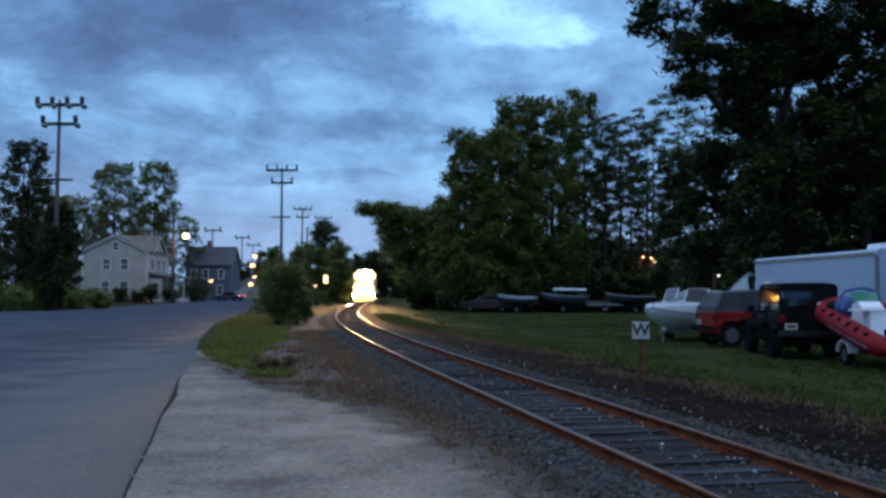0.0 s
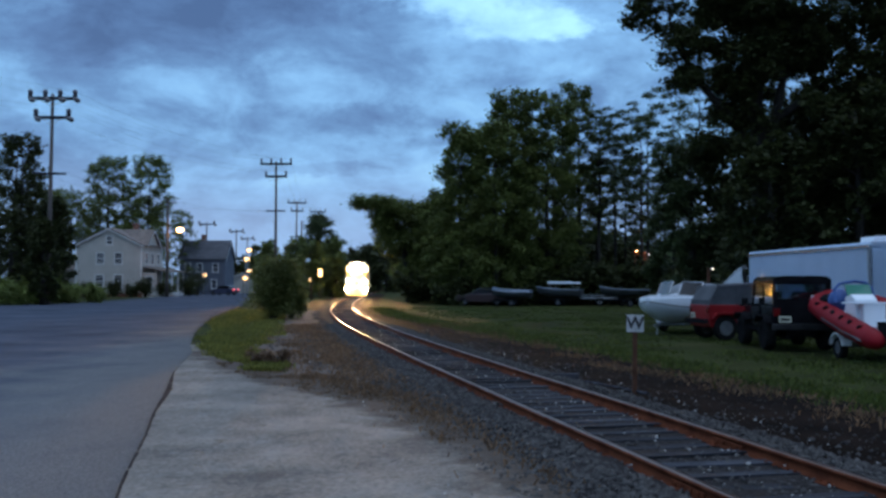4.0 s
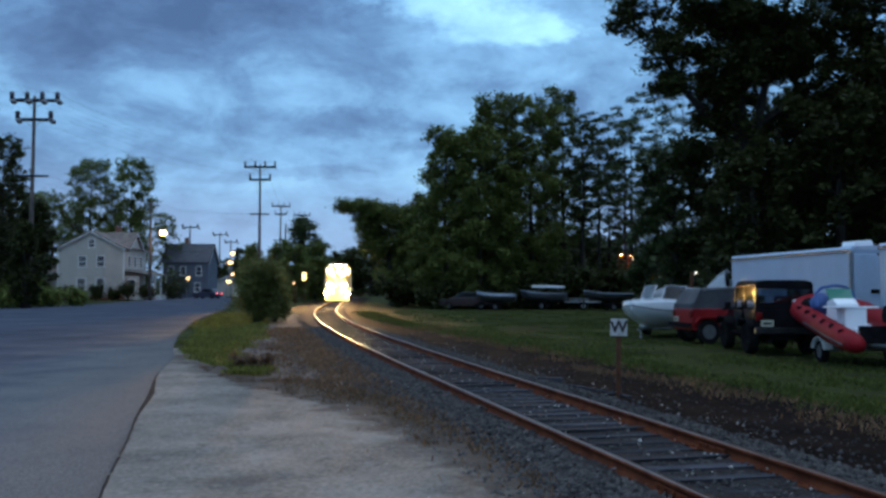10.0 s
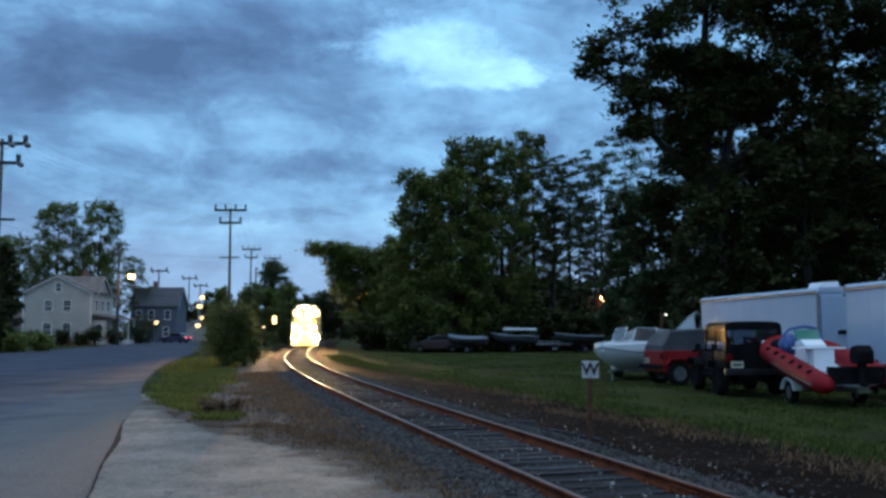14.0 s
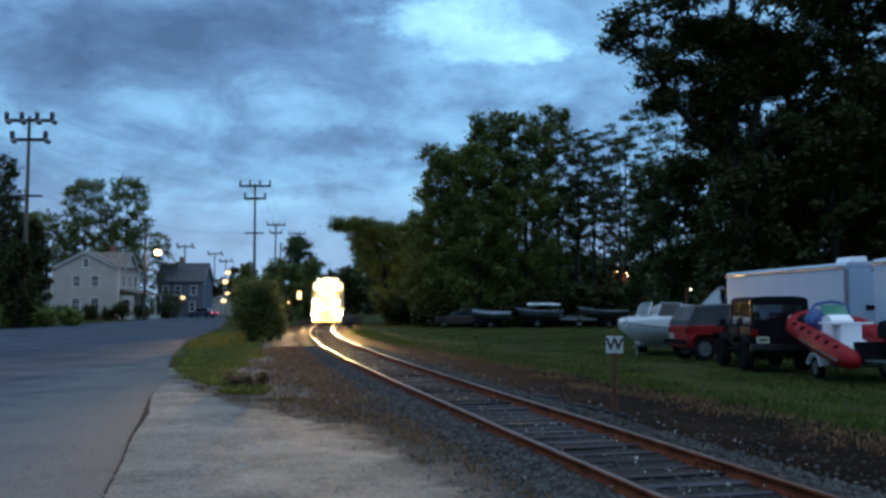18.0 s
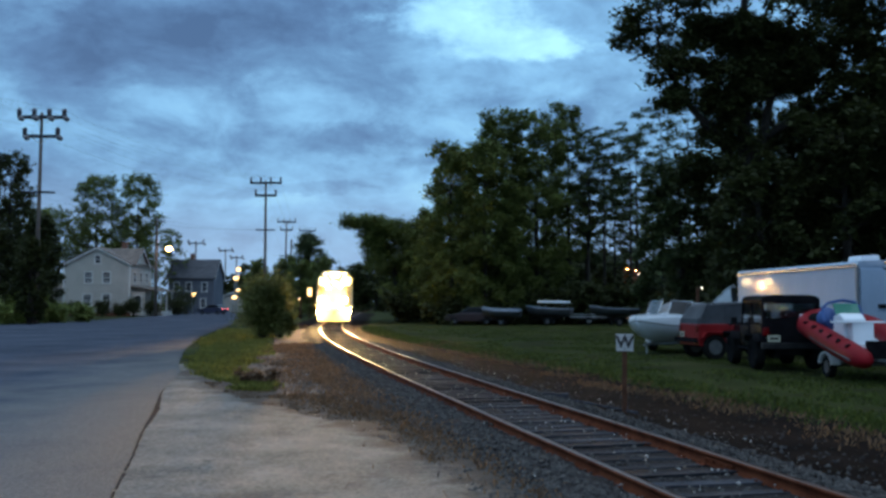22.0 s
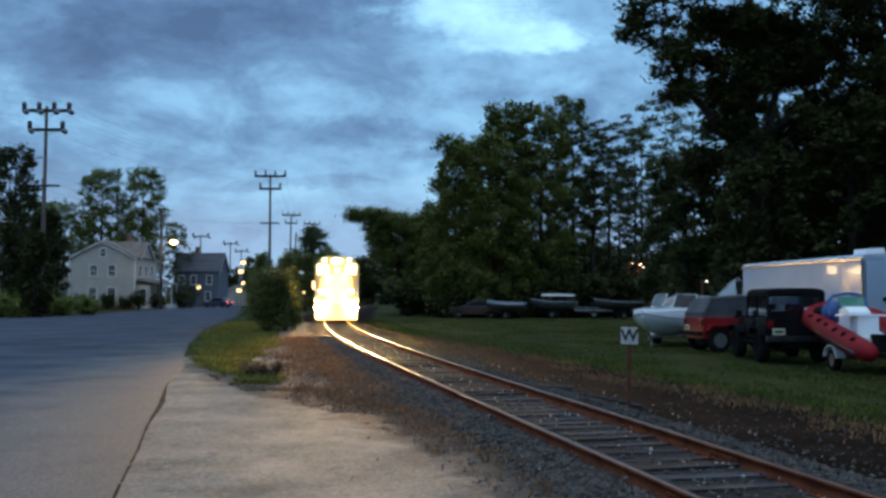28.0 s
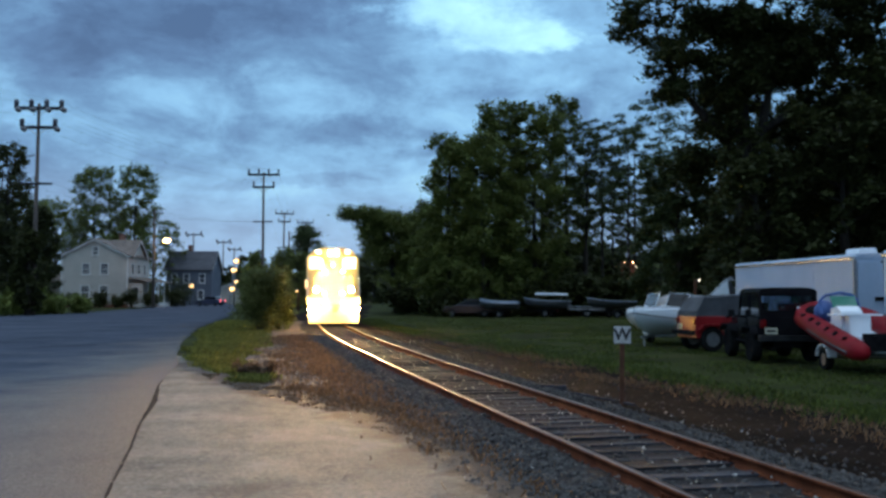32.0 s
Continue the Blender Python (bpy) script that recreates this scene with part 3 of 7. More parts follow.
def make_surfaces():
    make_ground()
    band("dirt_verge", "soil", -45, 150, 0.5,
         lambda s: -3.4 + rough(s, 1.0, 0.5, 0.7) - (1.2 if 12 < s < 40 else 0.0),
         lambda s: 5.1 + rough(s, 7.0, 0.45, 0.8) - max(0.0, min(2.0, (s - 18) * 0.06)),
         lambda x, y, o, u: 0.004 + rough(x, y, 0.8, 0.012) - 0.06 * tail(u), 14, "bare dark soil verge beside the railway track", "verge")
    band("dusty_verge", "dusty_soil", -45, 60, 0.5,
         lambda s: -4.6 + rough(s, 3.0, 0.5, 0.7) - (1.2 if 12 < s < 40 else 0.0), lambda s: -1.2,
         lambda x, y, o, u: 0.009 + rough(x, y, 0.8, 0.012) - 0.06 * (u == 0.0), 12, "dusty brown dirt with stones between gravel and track", "verge")
    def apron_z(x, y, u):
        d = x - edge(APRON_RIGHT, y)
        return 0.028 - 0.02 * max(0.0, min(1.0, (d - 0.5) / 0.8)) + rough(x, y, 1.3, 0.005) + rough(y, x, 5.0, 0.013) - 0.05 * (u == 1.0) - 0.02 * max(0.0, min(1.0, (y - 19.0) / 3.0))
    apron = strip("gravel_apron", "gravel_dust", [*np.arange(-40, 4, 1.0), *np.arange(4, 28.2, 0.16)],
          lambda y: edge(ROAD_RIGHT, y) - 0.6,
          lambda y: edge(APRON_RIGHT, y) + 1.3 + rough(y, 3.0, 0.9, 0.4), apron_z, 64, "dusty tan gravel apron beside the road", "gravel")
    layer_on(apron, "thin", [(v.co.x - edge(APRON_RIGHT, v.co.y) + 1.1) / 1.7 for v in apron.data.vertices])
    ys = [*np.arange(-40, 40, 0.4), *np.arange(40, 130, 2.0), *np.arange(130, 421, 10.0)]

    def road_z(x, y, u):
        lift = 0.075 if y < 17 else 0.075 - 0.02 * min(1.0, (y - 17) / 4)
        return lift - (0.085 if u in (0.0, 1.0) else 0.0) + (0 if u in (0.0, 1.0) else rough(x, y, 0.25, 0.006))

    def road_right(y):
        return edge(ROAD_RIGHT, y) + rough(y, 9.0, 0.3, 0.035 if y > 2 else 0.0)

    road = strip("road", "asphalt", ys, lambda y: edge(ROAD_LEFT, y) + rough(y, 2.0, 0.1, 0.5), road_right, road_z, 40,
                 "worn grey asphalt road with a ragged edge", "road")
    # the rim of the asphalt drops steeply onto the gravel
    me = road.data
    w = 41
    for j in range(len(ys)):
        me.vertices[j * w + w - 2].co.x = me.vertices[j * w + w - 1].co.x - 0.035
        me.vertices[j * w + w - 2].co.z = road_z(0, ys[j], 0.5)
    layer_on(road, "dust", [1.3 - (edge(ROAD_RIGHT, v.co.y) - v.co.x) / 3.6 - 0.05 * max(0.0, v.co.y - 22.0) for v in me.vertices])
    crack = [*np.arange(7.6, 20.2, 0.2)]
    strip("edge_crack", "crack_dirt", crack,
          lambda y: road_right(y) - 0.01, lambda y: road_right(y) + 0.012 + (0.012 + 0.04 * max(0.0, noise.noise(Vector((y * 3.1, 2.0, 1.0))) + 0.2) + 0.10 * max(0.0, 1 - abs(y - 16.4) / 3.0)) * min(1.0, (20.2 - y) / 1.5),
          lambda x, y, u: 0.034 - 0.03 * (u == 1.0), 3, "dark dirt-filled crack along the asphalt edge", "crack")
    band("ballast", "ballast_bed", -45, 150, 0.5,
         lambda s: -1.75 + rough(s, 5.0, 0.7, 0.5), lambda s: 1.42 + rough(s, 2.0, 0.7, 0.3),
         lambda x, y, o, u: 0.012 + (0.06 * max(0.0, 1 - abs(abs(o) - 1.2) / 0.75) if abs(o) > 0.8 else 0.006) + rough(x, y, 2.5, 0.02) - 0.08 * tail(u),
         16, "grey crushed stone ballast under the track", "ballast")


# ---- railway ----
RAIL_TOP = 0.16


def make_track():
    track = thing("railway_track", pose(0, 0, 0), "single railway track with rusty rails on weathered wooden ties", "railway track")
    web = [(-0.07, 0.0), (-0.07, 0.014), (-0.014, 0.034), (-0.012, 0.096), (-0.038, 0.108), (-0.038, 0.141),
           (0.038, 0.141), (0.038, 0.108), (0.012, 0.096), (0.014, 0.034), (0.07, 0.014), (0.07, 0.0)]
    cap = [(-0.034, 0.1412), (-0.027, 0.148), (0.027, 0.148), (0.034, 0.1412)]
    ss = [*np.arange(-45, 120, 0.5), *np.arange(120, 300, 3.0)]
    base = RAIL_TOP - 0.148
    for side in (-0.752, 0.752):
        rail = None
        for name, prof, mat, label in (("rail", web, "rail_rust", "rust-brown steel rail"), ("running_surface", cap, "rail_head", "worn shiny rail top")):
            v, f = [], []
            n = len(prof)
            for s in ss:
                wob = 0.008 * noise.noise(Vector((s * 0.25, side, 2.0)))
                dip = 0.010 * noise.noise(Vector((s * 0.18, side * 3, 7.0)))
                for o, z in prof:
                    x, y, _ = on_track(s, side + o + wob)
                    v.append((x, y, base + z + dip))
            for j in range(len(ss) - 1):
                for i in range(n if name == "rail" else n - 1):
                    k = (i + 1) % n
                    f.append((j * n + i, j * n + k, (j + 1) * n + k, (j + 1) * n + i))
            ob = new(name, raw_mesh(name, np.array(v), np.array(f), mat))
            ob.parent = rail or track
            tagged(ob, label)
            rail = rail or ob
        for s in np.arange(-9.4 + (2.0 if side > 0 else 0), 70, 11.9):
            bm = shape()
            for o in (-0.032, 0.032):
                box(bm, (o, 0, base + 0.06), (0.02, 0.62, 0.055), bevel=0.004)
                for k in (-0.22, -0.08, 0.08, 0.22):
                    box(bm, (o * 1.5, k, base + 0.06), (0.03, 0.03, 0.03))
            x, y, h = on_track(s, side)
            part("joint_bar", bm, "rail_rust", track, at=pose(x, y, 0, 0, 0, -math.degrees(h)))
    rng = random.Random(5)
    meshes = []
    for k in range(5):
        bm = shape()
        box(bm, (0, 0, -0.08), (2.55, 0.205, 0.18), bevel=0.014)
        for vtx in bm.verts:
            vtx.co += Vector((rng.uniform(-0.03, 0.03), rng.uniform(-0.008, 0.008), rng.uniform(-0.006, 0.004)))
        meshes.append(mesh_of("railroad_tie", bm, "tie"))
    plate = shape()
    box(plate, (0, 0, 0.0), (0.30, 0.18, 0.016), bevel=0.004)
    for o in (-0.1, 0.1):
        for k in (-0.06, 0.06):
            box(plate, (o, k, 0.014), (0.024, 0.024, 0.03))
    plate_mesh = mesh_of("tie_plate", plate, "rail_rust")
    s = -9.0
    while s < 128:
        x, y, h = on_track(s, rng.uniform(-0.06, 0.06))
        tie = new("railroad_tie", rng.choice(meshes))
        tie.parent = track
        tie.matrix_basis = pose(x, y, 0.036 + rng.uniform(-0.022, 0.004), rng.uniform(-1, 1), rng.uniform(-0.4, 0.4), -math.degrees(h) + rng.uniform(-1.6, 1.6))
        if s < 34:
            for side in (-0.752, 0.752):
                px, py, _ = on_track(s, side)
                p = new("tie_plate", plate_mesh)
                p.parent = tie
                p.matrix_basis = tie.matrix_basis.inverted() @ pose(px, py, 0.026, 0, 0, -math.degrees(h))
        s += 0.51 + rng.uniform(-0.03, 0.03)


def scatter_stones(name, n, place, lo, hi, mat, label):
    rng = np.random.RandomState(len(name) * 7 + n)
    pos = np.array([place(rng) for _ in range(n)])
    base = np.array([(1, 0, 0), (-1, 0, 0), (0, 1, 0), (0, -1, 0), (0, 0, 1), (0, 0, -1)], float)
    faces = np.array([(0, 2, 4), (2, 1, 4), (1, 3, 4), (3, 0, 4), (2, 0, 5), (1, 2, 5), (3, 1, 5), (0, 3, 5)])
    size = lo + (hi - lo) * rng.rand(n, 1, 1) ** 2.5
    v = base[None] * (0.6 + 0.8 * rng.rand(n, 6, 1)) * size
    v[..., 2] *= 0.75
    v += (rng.rand(n, 6, 3) - 0.5) * size * 0.5
    a = rng.rand(n) * math.tau
    x = v[..., 0] * np.cos(a)[:, None] - v[..., 1] * np.sin(a)[:, None]
    y = v[..., 0] * np.sin(a)[:, None] + v[..., 1] * np.cos(a)[:, None]
    v = np.stack((x, y, v[..., 2]), -1) + pos[:, None]
    f = (faces[None] + 6 * np.arange(n)[:, None, None]).reshape(-1, 3)
    ob = new(name, raw_mesh(name, v.reshape(-1, 3), f, mat))
    return tagged(ob, label, "gravel", kind="stuff")


def make_stones():
    def bed(rng):
        s = 2.0 + 34 * rng.rand() ** 1.6
        o = rng.choice([rng.uniform(-2.0, 1.5), rng.uniform(-2.3, -1.0), rng.uniform(-1.9, -0.9), rng.uniform(0.9, 1.6)])
        x, y, _ = on_track(s, o)
        return x, y, 0.012 + (0.06 * max(0.0, 1 - abs(abs(o) - 1.2) / 0.75) if abs(o) > 0.8 else 0.004)
    scatter_stones("ballast_stones", 30000, bed, 0.010, 0.050, "stone", "loose angular grey ballast stones")

    def verge(rng):
        s = 1.0 + 30 * rng.rand()
        x, y, _ = on_track(s, rng.choice([rng.uniform(-4.0, -1.8), rng.uniform(-3.0, -1.8), rng.uniform(-2.6, -1.8), 1.6 + 1.6 * rng.rand() ** 3]))
        if y < 26 and x < edge(APRON_RIGHT, y) + 0.35:
            x, y, _ = on_track(s, rng.uniform(-2.2, -1.7))
        return x, y, 0.01
    scatter_stones("verge_stones", 7000, verge, 0.010, 0.05, "stone", "scattered pale stones on the bare verge")

    def litter(rng):
        s = 1.0 + 45 * rng.rand() ** 1.3
        x, y, _ = on_track(s, rng.uniform(1.7, 4.9) if rng.rand() < 0.8 else rng.uniform(-3.0, -1.7))
        return x, y, 0.008
    scatter_stones("soil_clods", 2600, litter, 0.006, 0.035, "bark", "brown clods and litter on the soil verge")

    def pale(rng):
        s = 2 + 30 * rng.rand() ** 1.4
        o = rng.uniform(-3.4, 2.4)
        x, y, _ = on_track(s, o)
        return x, y, 0.05 if abs(o) < 1.6 else 0.02
    scatter_stones("pale_stones", 950, pale, 0.007, 0.028, "pale_stone", "odd pale stones among the ballast")

    def dust(rng):
        y = 5 + 18 * rng.rand()
        return rng.uniform(edge(ROAD_RIGHT, y), edge(APRON_RIGHT, y) + 0.5), y, 0.02
    scatter_stones("apron_pebbles", 2200, dust, 0.003, 0.012, "gravel_dust", "fine loose pebbles on the gravel apron")


def blades(name, n, place, lo, hi, mat, label, lean=0.5, width=0.012):
    rng = np.random.RandomState(n % 9973)
    p = np.array([place(rng) for _ in range(n)])
    h = (lo + (hi - lo) * rng.rand(n))
    a = rng.rand(n) * math.tau
    tip = np.stack((np.cos(a) * lean * h * rng.rand(n), np.sin(a) * lean * h * rng.rand(n), h), -1)
    b = rng.rand(n) * math.tau
    w = np.stack((np.cos(b), np.sin(b), np.zeros(n)), -1) * (width * (0.6 + 0.9 * rng.rand(n)))[:, None]
    v = np.stack((p - w, p + w, p + tip * 0.6 + w * 0.7, p + tip, p + tip * 0.6 - w * 0.7), 1)
    quads = (np.array([0, 1, 2, 4])[None] + 5 * np.arange(n)[:, None])
    me = raw_mesh(name, v.reshape(-1, 3), quads, mat)
    return tagged(new(name, me), label, "grass", kind="stuff")


def make_grass():
    def yard(rng):
        while True:
            y = 11 + 62 * rng.rand() ** 1.5
            x = track_x(y) + 5.0 + (0.52 * y + 6) * rng.rand()
            x += rough(x, y, 0.5, 0.8)
            # worn patches where the turf is thin
            if noise.fractal(Vector((x * 0.35, y * 0.28, 3.0)), 0.9, 2.0, 4) > 0.34 - 0.62 * rng.rand():
                return x, y, ground_z(x, y)
    blades("lawn_grass", 90000, yard, 0.03, 0.11, "grass_blade", "short uneven green grass of the yard", 0.9, 0.018)

    def island(rng):
        y = 19.6 + 45 * rng.rand() ** 1.2
        a = (edge(APRON_RIGHT, y) if y < 26 else edge(ROAD_RIGHT, y)) + 0.55 + rough(y, 4.0, 0.6, 0.5)
        b = min(a + 0.25 + (y - 19.6) * 0.155, track_x(y) - 3.4)
        x = a + (b - a) * rng.rand() ** 1.3 + rng.normal() * 0.12
        return x, y, 0.0
    blades("island_grass", 26000, island, 0.03, 0.21, "island_blade_lit", "longer green grass on the strip beside the road", 0.9, 0.02)

    def clump(rng):
        k = rng.randint(0, 300)
        r = random.Random(k * 31)
        s = 3 + 34 * r.random() ** 1.2
        o = r.choice([r.uniform(-3.9, -1.9), r.uniform(-2.9, -1.7), r.uniform(-2.6, -1.6), r.uniform(-3.4, -1.8), r.uniform(3.2, 4.6)])
        x, y, _ = on_track(s + rng.normal() * 0.42, o + rng.normal() * 0.22)
        lim = edge(APRON_RIGHT, y) if y < 26 else -99
        if x < lim + 0.3 and rng.rand() < 0.995:
            x, y, _ = on_track(3 + 34 * rng.rand(), 4.2 + 0.3 * rng.normal() if rng.rand() < 0.15 else -1.5 - abs(rng.normal()) * 0.35)
        return x, y, 0.01
    blades("verge_weeds", 21000, clump, 0.02, 0.15, "dry_weed", "dry brown weeds along the ballast edge", 1.1, 0.010)

    def mat(rng):
        while True:
            y = 7.0 + 15.0 * rng.rand()
            d = rng.uniform(-0.12, 1.6)
            x = edge(APRON_RIGHT, y) + d
            if noise.fractal(Vector((x * 1.1, y * 0.55, 8.0)), 0.9, 2.0, 4) > 0.12 - 0.35 * min(1.0, d + 0.2) * (1.0 if d < 0.9 else 0.4) and x < track_x(y) - 1.3:
                return x, y, 0.015
    blades("weed_mats", 15000, mat, 0.008, 0.045, "weed_mat", "reddish brown mats of dead weeds along the gravel", 1.6, 0.012)

    def dirt_edge(rng):
        s = 4 + 60 * rng.rand()
        x, y, _ = on_track(s, 5.0 + rng.normal() * 0.4 - max(0.0, min(2.0, (s - 18) * 0.06)))
        return x, y, 0.0
    blades("verge_grass", 16000, dirt_edge, 0.04, 0.16, "grass_blade", "ragged grass growing over the soil verge", 1.0, 0.014)


make_surfaces()
make_track()


# ---- trees and shrubs ----
def leaf_mesh(name, blobs, n, size, mat, seed, shell=0.55, flat=0.75, rise=0.7):
    """Many small leaf faces, spread over the blobs (x, y, z, radius); rise: how far the leaves lie flat to the sky."""
    rng = np.random.RandomState(seed)
    b = np.array(blobs, float)
    w = b[:, 3] ** 2
    pick = rng.choice(len(b), n, p=w / w.sum())
    # leaves sit in sprays round the twig ends of each clump
    m = 16
    e = rng.normal(size=(len(b), m, 3))
    e /= np.linalg.norm(e, axis=2, keepdims=True)
    e *= (b[:, 3, None] * (shell + (1.05 - shell) * rng.rand(len(b), m)) * (0.7 + 0.6 * rng.rand(len(b), m)))[..., None]
    spray = rng.normal(size=(n, 3)) * (b[pick, 3] * (0.12 + 0.30 * rng.rand(n)))[:, None]
    p = b[pick, :3] + (e[pick, rng.randint(0, m, n)] + spray) * np.array((1, 1, flat))
    up = rng.normal(size=(n, 3)); up /= np.linalg.norm(up, axis=1, keepdims=True)
    up[:, 2] = np.abs(up[:, 2]) + rise
    u = np.cross(up, rng.normal(size=(n, 3))); u /= np.linalg.norm(u, axis=1, keepdims=True)
    t = np.cross(up, u); t /= np.linalg.norm(t, axis=1, keepdims=True)
    k = (size * (0.55 + 0.9 * rng.rand(n)))[:, None]
    q = np.stack((p - u * k, p + t * k * 0.55, p + u * k, p - t * k * 0.55), 1).reshape(-1, 3)
    f = np.arange(4 * n).reshape(-1, 4)
    return raw_mesh(name, q, f, mat)


def grow_limbs(bm, stems, clumps, rng, thin=0.014):
    """Joins every clump to the nearest wood grown so far, so that limbs fork and taper; stems: lists of (point, radius)."""
    pts, run, thick = [], [], []
    for line in stems:
        tube(bm, [p for p, _ in line], [r for _, r in line], 9)
        length = 0.0
        for (p, r0), (q, r1) in zip(line, line[1:]):
            for k in range(6):
                pts.append(p.lerp(q, k / 6)); run.append(length + (q - p).length * k / 6); thick.append(r0 + (r1 - r0) * k / 6)
            length += (q - p).length
    places = np.array([tuple(p) for p in pts])
    reach = np.array(run)
    todo = [Vector(c[:3]) for c in clumps]
    todo.sort(key=lambda e: float(np.min(np.linalg.norm(places - np.array(e), axis=1))))
    for e in todo:
        a = np.array(e)
        d = np.linalg.norm(places - a, axis=1)
        cost = d + 0.25 * reach + 1.2 * np.maximum(0.0, places[:, 2] - a[2] + 0.35 * d)
        i = int(np.argmin(cost))
        p = Vector(places[i])
        w0 = min(thick[i] * 0.8, thin + 0.022 * d[i] ** 0.9 + 0.02)
        mids = [p.lerp(e, f) + Vector((rng.uniform(-0.09, 0.09), rng.uniform(-0.09, 0.09), rng.uniform(0.0, 0.08))) * d[i] for f in (0.35, 0.7)]
        tube(bm, [p, *mids, e], [w0, w0 * 0.8, w0 * 0.62, w0 * 0.45], 5)
        places = np.concatenate((places, [tuple(mids[0]), tuple(mids[1]), tuple(e)]))
        reach = np.concatenate((reach, reach[i] + d[i] * np.array((0.35, 0.7, 1.0))))
        thick += [w0 * 0.8, w0 * 0.62, w0 * 0.45]


def make_tree(name, x, y, h, r, base, n, size, mat, seed, label, category="tree", trunk=0.22, blobs=26, lean=(0.0, 0.0),
              flat=0.8, top=0.6, blob=0.32, group="", rise=0.7):
    """A trunk with limbs to each clump of the crown. base: height where the crown starts; top: how far it narrows upward."""
    rng = random.Random(seed)
    tree = thing(name, pose(x, y, -0.04), label, category, group)
    bm = shape()
    cl = []
    for i in range(blobs):
        z = base + (h - base) * ((i + rng.random()) / blobs)
        u = (z - base) / (h - base)
        env = r * (1 - top * u ** 1.6) * (0.55 + 0.45 * min(1.0, u * 3 + 0.25))
        a = i * 2.4 + rng.uniform(-0.6, 0.6)
        k = env * (0.25 + 0.75 * rng.random() ** 0.5)
        cl.append((lean[0] * u * h + k * math.cos(a), lean[1] * u * h + k * math.sin(a), z, r * blob * rng.uniform(0.55, 1.2)))
    pts = [Vector((lean[0] * q * h + rng.uniform(-0.12, 0.12) * q, lean[1] * q * h + rng.uniform(-0.12, 0.12) * q, q * h * 0.93)) for q in (0, 0.04, 0.2, 0.4, 0.6, 0.8, 1.0)]
    grow_limbs(bm, [list(zip(pts, [trunk * q for q in (1.35, 1.05, 0.9, 0.72, 0.5, 0.28, 0.12)]))], cl, rng)
    part("trunk", bm, "bark", tree, smooth=True)
    crown = new("crown", leaf_mesh("crown", cl, n, size, mat, seed, flat=flat, rise=rise))
    crown.parent = tree
    return tree


def make_lobed_tree(name, x, y, stems, lobes, n, size, mat, seed, label, clump, flat=0.75, group=""):
    """A tree with a crown of lobes (x, y, z, three radii, clumps); stems: lists of (x, y, z, radius)."""
    rng = random.Random(seed)
    tree = thing(name, pose(x, y, -0.04), label, "tree", group)
    cl = []
    for cx, cy, cz, rx, ry, rz, count in lobes:
        for _ in range(count):
            d = Vector((rng.gauss(0, 1), rng.gauss(0, 1), rng.gauss(0, 1))).normalized() * rng.random() ** 0.4
            cl.append((cx + d.x * rx, cy + d.y * ry, cz + d.z * rz, clump * rng.uniform(0.6, 1.25)))
    bm = shape()
    grow_limbs(bm, [[(Vector(p[:3]), p[3]) for p in line] for line in stems], cl, rng)
    part("trunk", bm, "bark", tree, smooth=True)
    crown = new("crown", leaf_mesh("crown", cl, n, size, mat, seed, flat=flat))
    crown.parent = tree
    return tree


def make_bush(name, x, y, w, h, n, size, mat, seed, label, depth=None, group="", lump=9):
    rng = random.Random(seed)
    bush = thing(name, pose(x, y, -0.04), label, "bush", group)
    depth = depth or w
    cl = [(rng.uniform(-0.32, 0.32) * w, rng.uniform(-0.32, 0.32) * depth, h * rng.uniform(0.25, 0.68), min(w, depth, h) * rng.uniform(0.24, 0.34)) for _ in range(lump)]
    cl = [(bx * (0.35 + 0.95 * bz / h), by * (0.35 + 0.95 * bz / h), bz, br) for bx, by, bz, br in cl]
    bm = shape()
    for bx, by, bz, br in cl:
        tube(bm, [(bx * 0.2, by * 0.2, 0), (bx * 0.6, by * 0.6, bz * 0.6), (bx, by, bz)], [0.05, 0.035, 0.012], 5)
    part("stem", bm, "bark", bush)
    crown = new("foliage", leaf_mesh("foliage", cl, n, size, mat, seed, shell=0.3, flat=1.0))
    crown.parent = bush
    return bush


